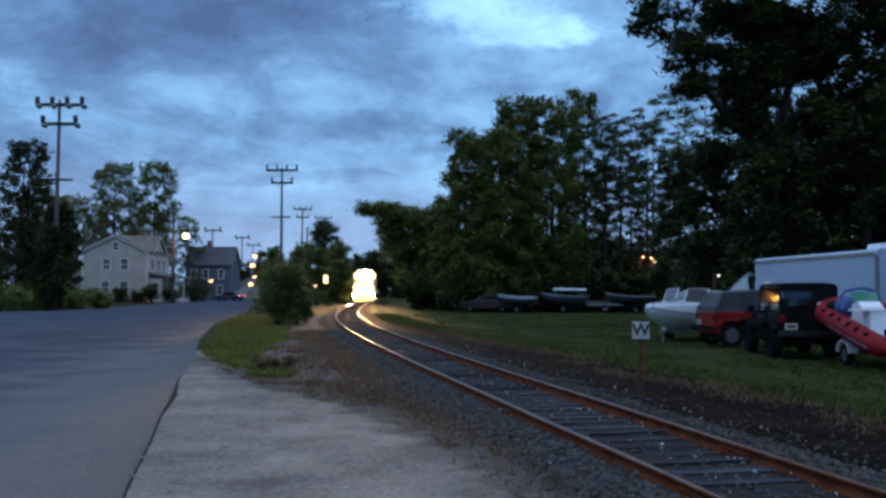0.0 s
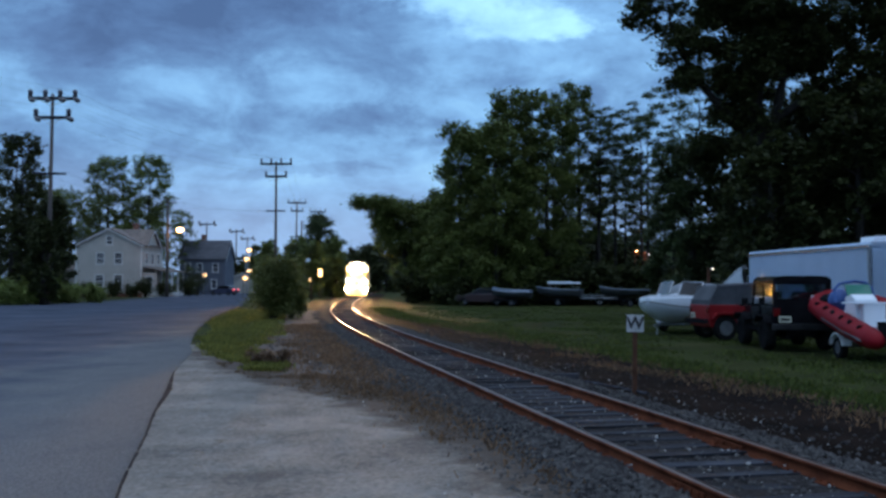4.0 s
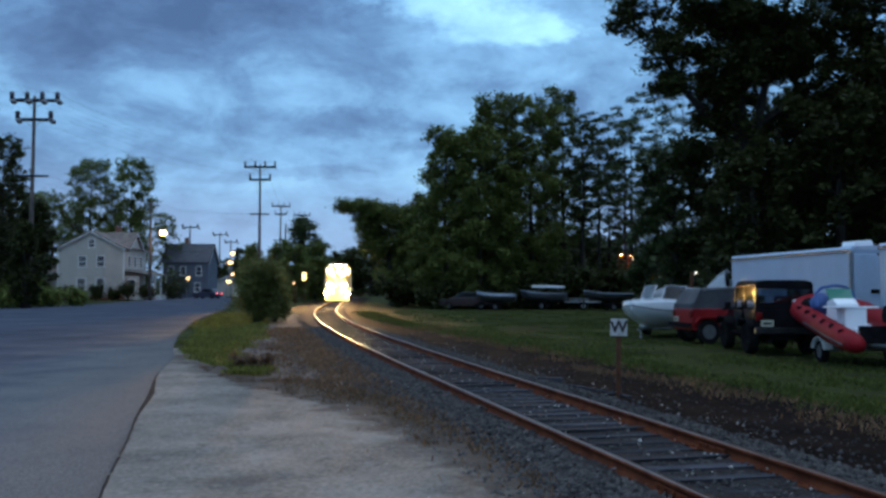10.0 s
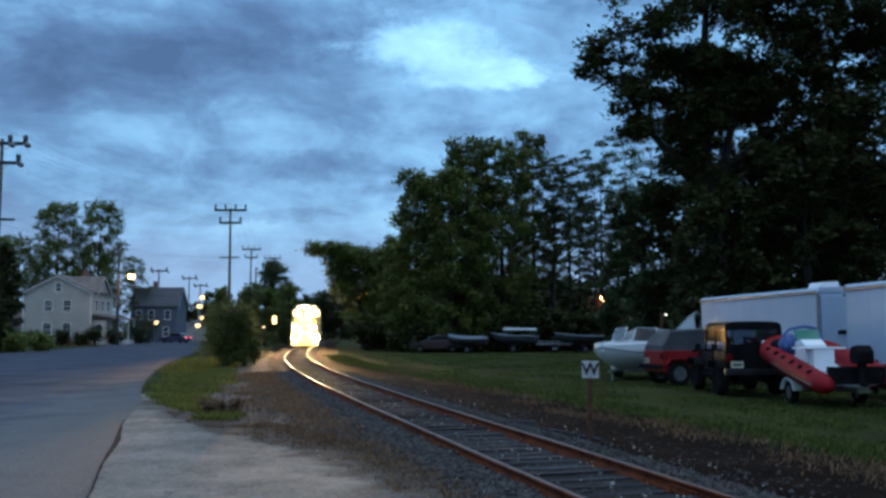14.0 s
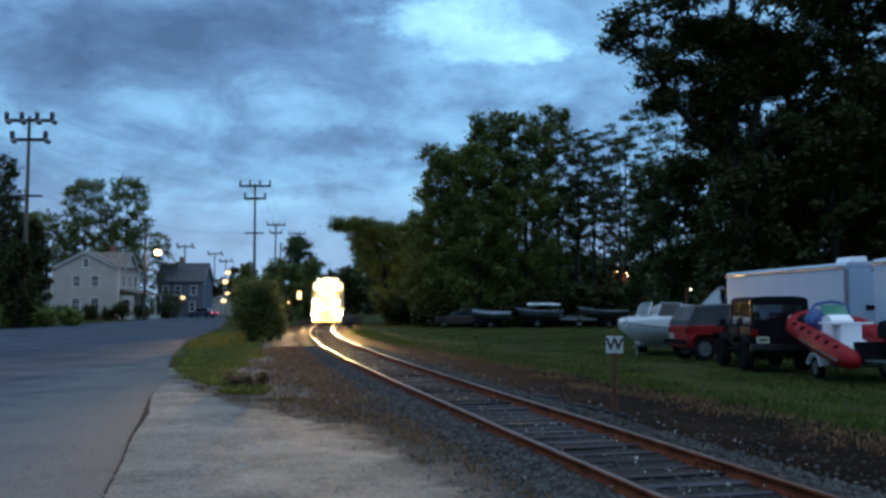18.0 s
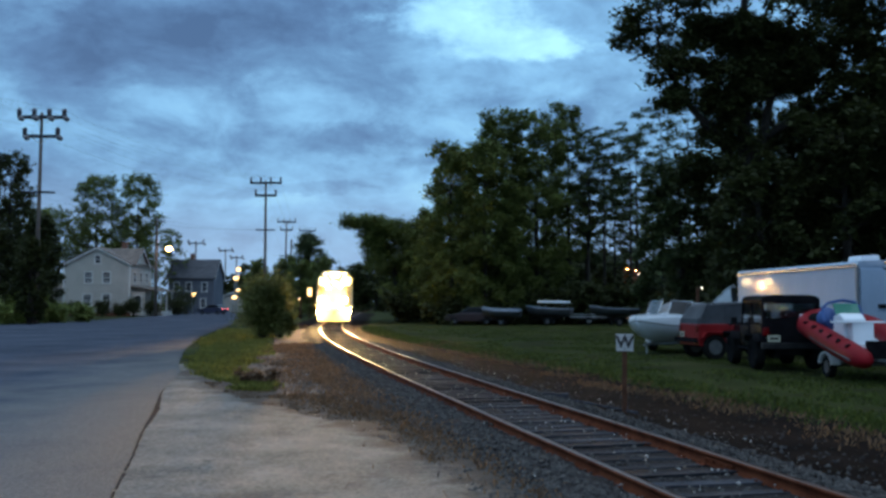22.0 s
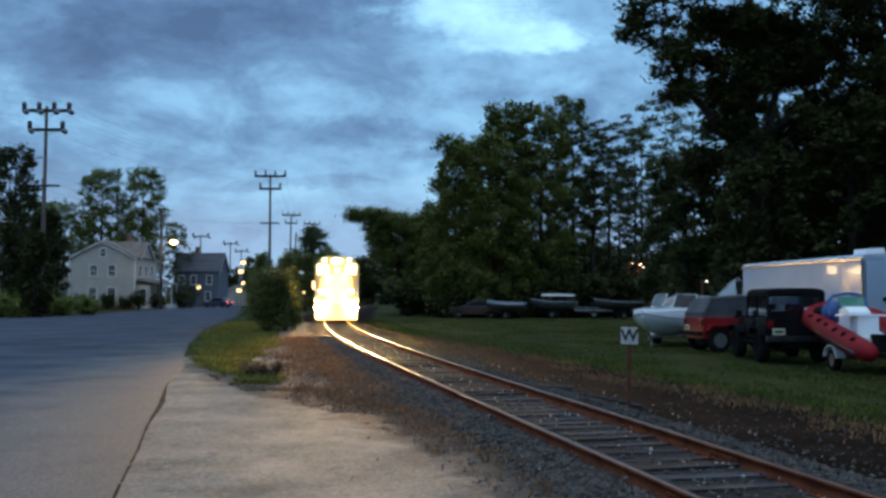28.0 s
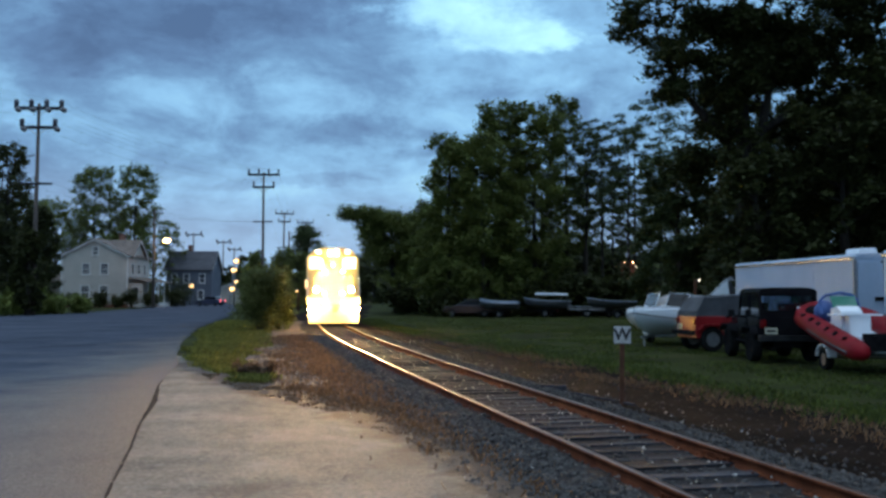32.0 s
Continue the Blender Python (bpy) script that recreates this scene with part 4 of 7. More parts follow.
def make_trees():
    wood = "trees behind the yard"
    # dense broadleaf group behind the row of parked cars
    for x, y, h, r, base, n, s in ((0.9, 82, 15.5, 3.5, 0.4, 30000, 51), (3.8, 80, 15.4, 3.7, 0.4, 30000, 52), (5.6, 84, 18.8, 3.7, 0.8, 32000, 53),
                                   (8.6, 83, 18.9, 3.8, 0.8, 32000, 54), (11.9, 86, 20.2, 2.6, 6.0, 12000, 55), (2.2, 88, 13.0, 4.4, 0.4, 9000, 56),
                                   (-1.2, 90, 10.5, 2.6, 0.4, 22000, 57), (6.2, 92, 13.5, 4.6, 0.4, 9000, 58), (10.2, 92, 14.5, 3.8, 0.4, 9000, 59)):
        make_tree("broadleaf_tree", x, y, h, r, base, n, 0.14, "leaf_mid", s, "tall leafy tree with a dense dark green crown", group=wood, trunk=0.25, top=0.55, blobs=110, blob=0.2)
    # overhanging flat-topped tree by the line
    make_lobed_tree("overhanging_tree", -4.1, 93, [[(0, 0, 0, 0.36), (-0.1, 0, 2.5, 0.3), (-0.6, 0, 5.5, 0.24), (-1.6, 0, 8.5, 0.12)], [(-0.1, 0, 2.5, 0.2), (1.0, 0, 5.0, 0.16), (1.6, 0, 7.6, 0.08)]],
                    [(-4.3, 0, 9.9, 1.1, 1.2, 0.5, 14), (-2.4, 0, 9.6, 1.6, 1.8, 0.8, 24), (-0.2, 0, 9.1, 1.8, 2, 0.9, 24), (1.6, 0, 8.0, 1.6, 2, 1.0, 20), (-2.4, 0, 8.0, 1.4, 1.6, 1.2, 20),
                     (-1.8, 0, 6.0, 1.6, 2, 1.5, 22), (0.2, 0, 6.5, 2.4, 2.4, 2, 30), (2.6, 0, 5.5, 2.2, 2.2, 2, 26), (0.6, 0, 2.8, 2.8, 2.5, 1.8, 28)],
                    60000, 0.12, "leaf_mid", 61, "broad flat-topped tree leaning over the railway", 0.8)
    # open pines, sky between the stems
    for x, y, h, r, base, s in ((13.4, 84, 17.8, 2.3, 8.0, 71), (15.2, 86, 17.8, 2.2, 9.0, 72), (17.0, 83, 16.8, 2.2, 7.0, 73), (18.6, 88, 19.8, 2.2, 6.5, 74),
                                (20.3, 85, 20.6, 2.6, 5.0, 75), (22.5, 84, 21.0, 3.0, 4.0, 76), (14.4, 92, 14.0, 2.4, 6.0, 77), (17.8, 95, 14.5, 2.4, 5.0, 78), (21.8, 95, 14.0, 3.0, 3.0, 79)):
        make_tree("pine_tree", x, y, h, r, base, 8500, 0.10, "leaf_pine", s, "slender open pine with sky showing between its boughs",
                  group="open pines behind the yard", trunk=0.17, blobs=38, flat=0.42, top=0.3, blob=0.29)
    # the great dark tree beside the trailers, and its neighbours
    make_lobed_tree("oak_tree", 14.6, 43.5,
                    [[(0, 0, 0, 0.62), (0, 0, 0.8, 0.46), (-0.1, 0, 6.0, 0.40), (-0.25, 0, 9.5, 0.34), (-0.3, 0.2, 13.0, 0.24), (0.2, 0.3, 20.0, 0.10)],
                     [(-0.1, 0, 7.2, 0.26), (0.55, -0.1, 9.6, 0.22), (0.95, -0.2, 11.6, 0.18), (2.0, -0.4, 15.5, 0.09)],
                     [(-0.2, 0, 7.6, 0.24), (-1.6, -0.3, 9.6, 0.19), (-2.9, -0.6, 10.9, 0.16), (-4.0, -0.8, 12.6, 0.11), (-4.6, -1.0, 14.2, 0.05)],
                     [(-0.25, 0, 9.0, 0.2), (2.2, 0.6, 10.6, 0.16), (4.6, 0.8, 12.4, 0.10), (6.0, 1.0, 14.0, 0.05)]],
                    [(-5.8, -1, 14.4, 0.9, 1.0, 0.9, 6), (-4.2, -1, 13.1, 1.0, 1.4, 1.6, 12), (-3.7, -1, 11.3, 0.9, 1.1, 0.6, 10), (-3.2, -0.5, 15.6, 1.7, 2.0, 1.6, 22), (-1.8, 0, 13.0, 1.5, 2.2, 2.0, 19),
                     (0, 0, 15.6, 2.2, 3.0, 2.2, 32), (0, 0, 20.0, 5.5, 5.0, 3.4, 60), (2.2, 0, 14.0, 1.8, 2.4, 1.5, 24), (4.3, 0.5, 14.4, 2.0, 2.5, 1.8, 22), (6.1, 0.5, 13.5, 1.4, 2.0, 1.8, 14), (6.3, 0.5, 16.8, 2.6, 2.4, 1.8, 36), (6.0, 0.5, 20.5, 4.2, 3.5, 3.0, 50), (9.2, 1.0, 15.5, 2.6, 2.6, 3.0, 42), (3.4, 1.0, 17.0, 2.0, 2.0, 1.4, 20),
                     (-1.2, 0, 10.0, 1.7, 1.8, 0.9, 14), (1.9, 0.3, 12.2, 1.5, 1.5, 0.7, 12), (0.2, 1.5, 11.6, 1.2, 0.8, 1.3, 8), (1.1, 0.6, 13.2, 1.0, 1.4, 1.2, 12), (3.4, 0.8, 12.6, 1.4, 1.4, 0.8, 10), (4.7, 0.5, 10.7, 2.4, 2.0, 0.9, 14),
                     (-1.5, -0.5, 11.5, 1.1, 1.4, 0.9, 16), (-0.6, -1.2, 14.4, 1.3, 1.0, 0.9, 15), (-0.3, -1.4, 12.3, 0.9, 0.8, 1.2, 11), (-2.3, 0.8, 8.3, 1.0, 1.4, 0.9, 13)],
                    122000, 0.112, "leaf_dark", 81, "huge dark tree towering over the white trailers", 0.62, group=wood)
    # seeds 91 to 93 are unseen trees, added only to shade the yard
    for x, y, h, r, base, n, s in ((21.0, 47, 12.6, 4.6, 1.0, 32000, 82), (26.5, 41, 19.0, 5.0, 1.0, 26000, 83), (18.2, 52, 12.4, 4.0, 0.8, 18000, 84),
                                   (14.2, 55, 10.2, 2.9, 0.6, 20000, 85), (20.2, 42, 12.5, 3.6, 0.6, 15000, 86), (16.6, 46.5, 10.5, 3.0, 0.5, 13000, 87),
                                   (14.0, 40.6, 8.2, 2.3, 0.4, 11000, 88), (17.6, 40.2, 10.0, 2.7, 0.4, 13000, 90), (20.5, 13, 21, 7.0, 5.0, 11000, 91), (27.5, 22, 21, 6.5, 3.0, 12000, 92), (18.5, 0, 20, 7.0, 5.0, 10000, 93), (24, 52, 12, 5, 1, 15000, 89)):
        make_tree("broadleaf_tree", x, y, h, r, base, n, 0.15, "leaf_pine" if s == 85 else "leaf_dark", s, "dense dark tree round the yard, three of them unseen and added for shade", group=wood, trunk=0.3, top=0.35, blobs=80, blob=0.2)
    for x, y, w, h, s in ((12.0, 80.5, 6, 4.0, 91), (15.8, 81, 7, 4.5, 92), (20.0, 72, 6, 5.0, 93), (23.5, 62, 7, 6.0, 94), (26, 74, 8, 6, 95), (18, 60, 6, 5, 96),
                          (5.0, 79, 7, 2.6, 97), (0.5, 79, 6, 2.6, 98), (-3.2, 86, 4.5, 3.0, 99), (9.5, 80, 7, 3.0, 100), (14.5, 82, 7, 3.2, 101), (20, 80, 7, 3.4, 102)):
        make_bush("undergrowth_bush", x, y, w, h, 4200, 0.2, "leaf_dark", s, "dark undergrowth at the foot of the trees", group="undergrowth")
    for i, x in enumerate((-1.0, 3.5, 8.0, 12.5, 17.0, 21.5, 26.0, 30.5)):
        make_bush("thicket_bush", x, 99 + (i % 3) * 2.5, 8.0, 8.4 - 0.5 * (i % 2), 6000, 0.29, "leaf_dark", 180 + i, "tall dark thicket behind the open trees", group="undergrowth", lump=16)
    # shrub on the strip between road and rails
    make_bush("roadside_shrub", -9.1, 47.5, 2.9, 4.0, 22000, 0.06, "leaf_bush", 111, "bushy dark green shrub between road and railway", lump=13)
    make_bush("roadside_shrub", -8.5, 49.5, 2.0, 2.7, 6000, 0.075, "leaf_bush", 112, "bushy dark green shrub between road and railway", lump=9)
    make_bush("dead_bush", -4.2, 21.5, 1.9, 0.46, 2400, 0.032, "dead_leaf", 113, "low brown withered bush at the edge of the grass strip", lump=10)
    # over the road
    far = "trees across the road"
    for x, y, h, r, base, n, s in ((-42.6, 92, 16.6, 3.2, 3.0, 6500, 121), (-44.5, 95, 17.0, 3.6, 4.0, 6500, 122), (-47.5, 104, 13.0, 4.0, 0.5, 6500, 123), (-50, 112, 12.0, 4.0, 0.5, 6000, 124), (-47.4, 112, 11.5, 2.3, 0.5, 7000, 135),
                                   (-55.4, 150, 22.0, 5.4, 6.0, 17000, 125), (-48.2, 148, 22.0, 5.4, 6.0, 17000, 126), (-59, 156, 16.5, 4.4, 1.5, 9000, 127), (-51.5, 156, 16.0, 4.5, 1.0, 8000, 128),
                                   (-45.0, 156, 14.0, 3.5, 1.0, 4500, 129), (-34.3, 78.2, 7.2, 1.5, 0.6, 8000, 130), (-36.6, 85.0, 9.8, 2.0, 0.3, 7000, 134), (-39.8, 84, 8.5, 2.4, 0.3, 6000, 133), (-63, 149, 17, 5.0, 1, 10000, 131), (-56.5, 128, 10, 3.5, 0.5, 4500, 132), (-58.5, 143, 16.0, 4.2, 0.5, 9000, 136)):
        make_tree("broadleaf_tree", x, y, h, r, base, int(n * 1.2), 0.16, "leaf_mid" if y > 140 else "leaf_dark", s, "leafy tree standing behind the pale house", group=far, trunk=0.26, blobs=70, blob=0.19)
    for x, y, w, h, d, s in ((-33.2, 87.0, 3.4, 1.9, 2.6, 141), (-34.3, 83.6, 3.4, 2.1, 2.6, 142), (-35.6, 81.0, 3.4, 2.3, 2.6, 143), (-36.0, 76.6, 3.2, 2.0, 2.2, 144), (-38.6, 78.0, 3.8, 2.5, 2.6, 145), (-37.4, 84.0, 6.0, 3.2, 3.0, 146), (-41, 78, 4, 2.6, 3, 147)):
        make_bush("hedge_bush", x, y, w, h, 5500, 0.12, "leaf_hedge", s, "low green bank of shrubs at the road edge", depth=d, group="roadside bank", lump=12)
    for x, y, w, h, s in ((-49.4, 125.8, 2.2, 2.3, 151), (-45.5, 125.8, 2.3, 2.4, 152), (-43.3, 125.6, 2.4, 1.9, 153), (-41.2, 125.6, 3.0, 3.2, 154), (-39.6, 128.5, 2.6, 2.4, 155),
                          (-36.6, 131, 3.2, 3.0, 156), (-37.6, 138, 4.0, 5.2, 158)):
        make_bush("foundation_bush", x, y, w, h, 2200, 0.12, "leaf_dark", s, "rounded clipped bush at the foot of the house", group="bushes by the house")
    for x, y, h, r, s in ((-23.2, 119, 7.2, 2.2, 163), (-20.6, 124, 7.8, 2.6, 164), (-17.8, 118, 7.0, 2.4, 165), (-16.6, 130, 8.2, 2.6, 166), (-15.0, 121, 5.6, 1.9, 167)):
        make_tree("broadleaf_tree", x, y, h, r, 0.3, 8000, 0.15, "leaf_mid", s, "small leafy tree between road and railway", group="trees between road and railway", trunk=0.16, blobs=40, blob=0.22)
    make_tree("conifer_tree", -27.0, 190, 15.6, 5.4, 2.0, 26000, 0.2, "leaf_pine", 161, "broad conical evergreen far down the road", trunk=0.3, top=0.9, blobs=34, flat=0.5)
    for i in range(16):
        rng = random.Random(170 + i)
        x = -62 + i * 3.4
        make_tree("distant_tree", x, 214 + rng.uniform(-8, 14), rng.uniform(7.5, 11.5) * (0.8 if x < -46 else 1.0), 4.2, 0.6, 1700, 0.48, "leaf_dark", 170 + i,
                  "small dark tree in the distance", group="distant trees", trunk=0.22, blobs=14)
    for i in range(20):
        rng = random.Random(200 + i)
        x = -18 + i * 5.2
        make_tree("distant_tree", x, (128 if x > -6 else 190) + rng.uniform(-6, 10), rng.uniform(7, 11) * (0.9 if 16 < x < 38 else 1.0), 4.4, 0.4, 1700, 0.48, "leaf_dark", 200 + i,
                  "small dark tree in the distance", group="distant trees", trunk=0.22, blobs=14)
    # a far wood closes the horizon
    rng = np.random.RandomState(9)
    cl = []
    for k in range(520):
        a = rng.uniform(0, math.tau)
        d = rng.uniform(330, 420)
        cl.append((d * math.sin(a), d * math.cos(a), rng.uniform(1, 7.5), rng.uniform(4, 7)))
    tagged(new("far_wood", leaf_mesh("far_wood", cl, 30000, 1.25, "leaf_dark", 3)), "dark wood along the horizon", "wood", kind="stuff")


make_trees()


# ---- houses ----
def make_window(parent, m, w, h):
    """A sash window in a wall: m places its middle, its outside faces local -y."""
    win = thing("window", m, "", "")
    win.parent = parent
    bm = shape()
    t = 0.11
    for sx in (-1, 1):
        box(bm, (sx * (w / 2 + t / 2), -0.03, 0), (t, 0.08, h + 2 * t), bevel=0.008)
    for sz in (-1, 1):
        box(bm, (0, -0.03, sz * (h / 2 + t / 2)), (w, 0.08, t), bevel=0.008)
    part("window_frame", bm, "white_paint", win)
    bm = shape()
    box(bm, (0, -0.02, 0), (w, 0.05, 0.06))
    part("sash_bar", bm, "white_paint", win)
    bm = shape()
    box(bm, (0, -0.06, -h / 2 - t), (w + 0.34, 0.16, 0.05), bevel=0.008)
    part("sill", bm, "white_paint", win)
    for sz in (-1, 1):
        bm = shape()
        box(bm, (0, 0.004, sz * h / 4), (w, 0.02, h / 2 - 0.05))
        part("pane", bm, "window_glass", win)
    return win


def gable_walls(bm, w, d, eave, ridge, t=0.2):
    """Four walls round 0, 0: two gable ends facing -y and +y."""
    for sy in (-1, 1):
        prof = [(-w / 2, 0), (w / 2, 0), (w / 2, eave), (0, ridge), (-w / 2, eave)]
        a = sy * (d / 2 - t)
        prism(bm, prof, a, sy * d / 2, "y")
    for sx in (-1, 1):
        box(bm, (sx * (w / 2 - t / 2), 0, eave / 2), (t, d - 2 * t, eave))


def roof_slabs(name, parent, w, d, eave, ridge, mat, over=0.35, t=0.16):
    """Two pitched slabs with an overhang, ridge along y."""
    k = (ridge - eave) / (w / 2)
    for sx in (-1, 1):
        bm = shape()
        prof = [(0, ridge + 0.02), (sx * (w / 2 + over), eave - over * k + 0.02), (sx * (w / 2 + over), eave - over * k + 0.02 + t), (0, ridge + 0.02 + t)]
        prism(bm, prof, -d / 2 - over, d / 2 + over, "y")
        part(name, bm, mat, parent)
        for sy in (-1, 1):
            bm = shape()
            prof = [(0, ridge - 0.14), (sx * (w / 2 + over), eave - over * k - 0.14), (sx * (w / 2 + over), eave - over * k + 0.03), (0, ridge + 0.03)]
            y = sy * (d / 2 + over - 0.03)
            prism(bm, prof, y - 0.03, y + 0.03, "y")
            part("bargeboard", bm, "white_paint", parent)


def clapboards(parent, w, h, z0, m, mat, gable=0.0, step=0.42):
    """Lapped boards on a wall face; m places the wall's foot middle, outside is local -y."""
    n = int((h + gable - z0) / step)
    for i in range(n):
        z = z0 + i * step
        ww = w if z + step < h else w * max(0.0, 1 - (z + step - h) / max(gable, 0.01))
        if ww < 0.4:
            break
        bm = shape()
        prism(bm, [(-0.004, z), (-0.03, z), (-0.008, z + step - 0.01), (-0.004, z + step - 0.01)], -ww / 2, ww / 2, "x")
        part("clapboard", bm, mat, parent, at=m)


def make_house():
    X, Y, w, d, eave, ridge = -47.15, 132.7, 9.1, 9.2, 7.1, 9.35
    house = thing("house", pose(X, Y, 0), "two-storey pale clapboard house with brown roof and white trim", "house")
    bm = shape()
    gable_walls(bm, w, d, eave, ridge)
    part("wall", bm, "siding", house)
    clapboards(house, w - 0.3, eave, 0.5, pose(0, -d / 2, 0), "siding", ridge - eave)
    clapboards(house, d - 0.3, eave, 0.5, pose(w / 2, 0, 0, 0, 0, 90), "siding")
    bm = shape()
    box(bm, (0, 0, 0.2), (w + 0.08, d + 0.08, 0.5))
    part("foundation", bm, "brick_red", house)
    roof_slabs("roof", house, w, d, eave, ridge, "shingle")
    # cross gable towards the road
    bm = shape()
    prism(bm, [(-3.0, eave - 0.1), (3.0, eave - 0.1), (0, ridge - 0.1)], 0.5, w / 2 + 0.02, "x")
    part("cross_gable", bm, "siding", house)
    k = (ridge - eave) / 3.0
    for sy in (-1, 1):
        bm = shape()
        prof = [(0, ridge + 0.0), (sy * 3.35, eave - 0.35 * k), (sy * 3.35, eave - 0.35 * k + 0.16), (0, ridge + 0.16)]
        prism(bm, prof, 0.6, w / 2 + 0.4, "x")
        part("roof", bm, "shingle", house)
        bm = shape()
        prof = [(0, ridge - 0.16), (sy * 3.35, eave - 0.35 * k - 0.16), (sy * 3.35, eave - 0.35 * k + 0.01), (0, ridge + 0.01)]
        prism(bm, prof, w / 2 + 0.34, w / 2 + 0.405, "x")
        part("bargeboard", bm, "white_paint", house)
    for sx in (-1, 1):
        for sy in (-1, 1):
            bm = shape()
            box(bm, (sx * (w / 2 - 0.05), sy * (d / 2 - 0.05), eave / 2), (0.16, 0.16, eave - 0.1))
            part("corner_board", bm, "white_paint", house)
    bm = shape()
    box(bm, (1.4, 2.4, ridge + 0.2), (0.75, 0.75, 1.8), bevel=0.02)
    box(bm, (1.4, 2.4, ridge + 1.08), (0.9, 0.9, 0.14), bevel=0.02)
    part("chimney", bm, "brick_red", house)
    for x, z, ww, hh in ((-1.15, 5.25, 0.95, 1.45), (1.35, 5.25, 0.95, 1.45), (-1.25, 2.05, 1.05, 1.75), (1.35, 2.05, 1.05, 1.75), (0.1, 7.75, 0.7, 1.1)):
        make_window(house, pose(x, -d / 2 - 0.02, z), ww, hh)
    for y, z in ((-2.6, 5.3), (0.0, 5.3), (2.6, 5.3)):
        make_window(house, pose(w / 2 + 0.02, y, z, 0, 0, 90), 0.9, 1.5)
    # porch on the road side
    px = w / 2
    bm = shape()
    prism(bm, [(px, 4.0), (px + 3.6, 3.35), (px + 3.6, 3.5), (px, 4.15)], -d / 2 + 0.3, d / 2 + 0.4, "y")
    part("porch_roof", bm, "shingle", house)
    bm = shape()
    box(bm, (px + 1.7, 0, 0.3), (3.4, d - 0.6, 0.6))
    part("porch_floor", bm, "white_paint", house)
    for y in (-4.0, -1.4, 1.4, 4.0):
        bm = shape()
        box(bm, (px + 3.3, y, 1.98), (0.18, 0.18, 2.76), bevel=0.02)
        part("porch_post", bm, "white_paint", house)
    bm = shape()
    box(bm, (px + 1.0, -d / 2 + 0.55, 1.95), (1.9, 0.14, 2.7))
    part("porch_wall", bm, "siding", house)
    make_window(house, pose(px + 1.0, -d / 2 + 0.45, 1.95), 0.8, 1.6)
    bm = shape()
    box(bm, (px + 2.9, -d / 2 + 0.5, 1.15), (0.9, 0.1, 0.08)); box(bm, (px + 2.9, -d / 2 + 0.5, 0.7), (0.9, 0.1, 0.08))
    for i in range(5):
        box(bm, (px + 2.5 + i * 0.2, -d / 2 + 0.5, 0.9), (0.05, 0.05, 0.5))
    part("porch_rail", bm, "white_paint", house)
    for i in range(3):
        bm = shape()
        box(bm, (px + 3.7 + 0.3 * i, -2.7, 0.24 - 0.15 * i), (0.32, 1.3, 0.2))
        part("step", bm, "white_paint", house)
    # low wing on the far side
    bm = shape()
    box(bm, (-w / 2 - 1.6, 1.0, 1.9), (3.2, 5.0, 3.8))
    part("wing_wall", bm, "siding", house)
    bm = shape()
    prism(bm, [(-1.9, 3.75), (3.9, 3.75), (1.0, 4.9)], -w / 2 - 3.4, -w / 2 + 0.05, "x")
    part("wing_roof", bm, "shingle", house)
    # the blue neighbour
    X, Y, w, d, eave, ridge = -41.3, 158, 6.6, 7.5, 6.0, 8.9
    blue = thing("house", pose(X, Y, 0, 0, 0, 90), "blue-grey clapboard house with dark shingle roof", "house")
    bm = shape()
    gable_walls(bm, w, d, eave, ridge)
    part("wall", bm, "siding_blue", blue)
    roof_slabs("roof", blue, w, d, eave, ridge, "shingle_dark")
    clapboards(blue, d - 0.3, eave, 0.4, pose(-w / 2, 0, 0, 0, 0, -90), "siding_blue")
    for y in (-2.2, 0.4, 2.4):
        make_window(blue, pose(-w / 2 - 0.02, y, 4.4, 0, 0, -90), 0.8, 1.4)
    for y in (-2.0, 1.6):
        make_window(blue, pose(-w / 2 - 0.02, y, 1.7, 0, 0, -90), 0.8, 1.4)
    bm = shape()
    box(bm, (0.4, 0.8, ridge + 0.4), (0.6, 0.6, 1.6), bevel=0.02)
    part("chimney", bm, "brick_red", blue)
    # a low shed further down the road
    shed = thing("shed", pose(-38.2, 176, 0), "low pale roadside shed with a shallow roof", "shed")
    bm = shape()
    gable_walls(bm, 5.0, 9.0, 2.7, 3.7)
    part("wall", bm, "siding", shed)
    roof_slabs("roof", shed, 5.0, 9.0, 2.7, 3.7, "shingle_dark", 0.3)
    shop = thing("shop_building", pose(-60, 262, 0), "distant low shop building with lit windows", "building")
    bm = shape()
    box(bm, (0, 0, 2.2), (22, 10, 4.4))
    part("wall", bm, "siding", shop)
    bm = shape()
    box(bm, (0, 0, 4.55), (23, 11, 0.3))
    part("roof", bm, "shingle_dark", shop)
    for x in (-6, -2.5, 1.0):
        bm = shape()
        box(bm, (x, -5.03, 1.7), (2.0, 0.06, 1.2))
        part("lit_window", bm, "warm_glow", shop)


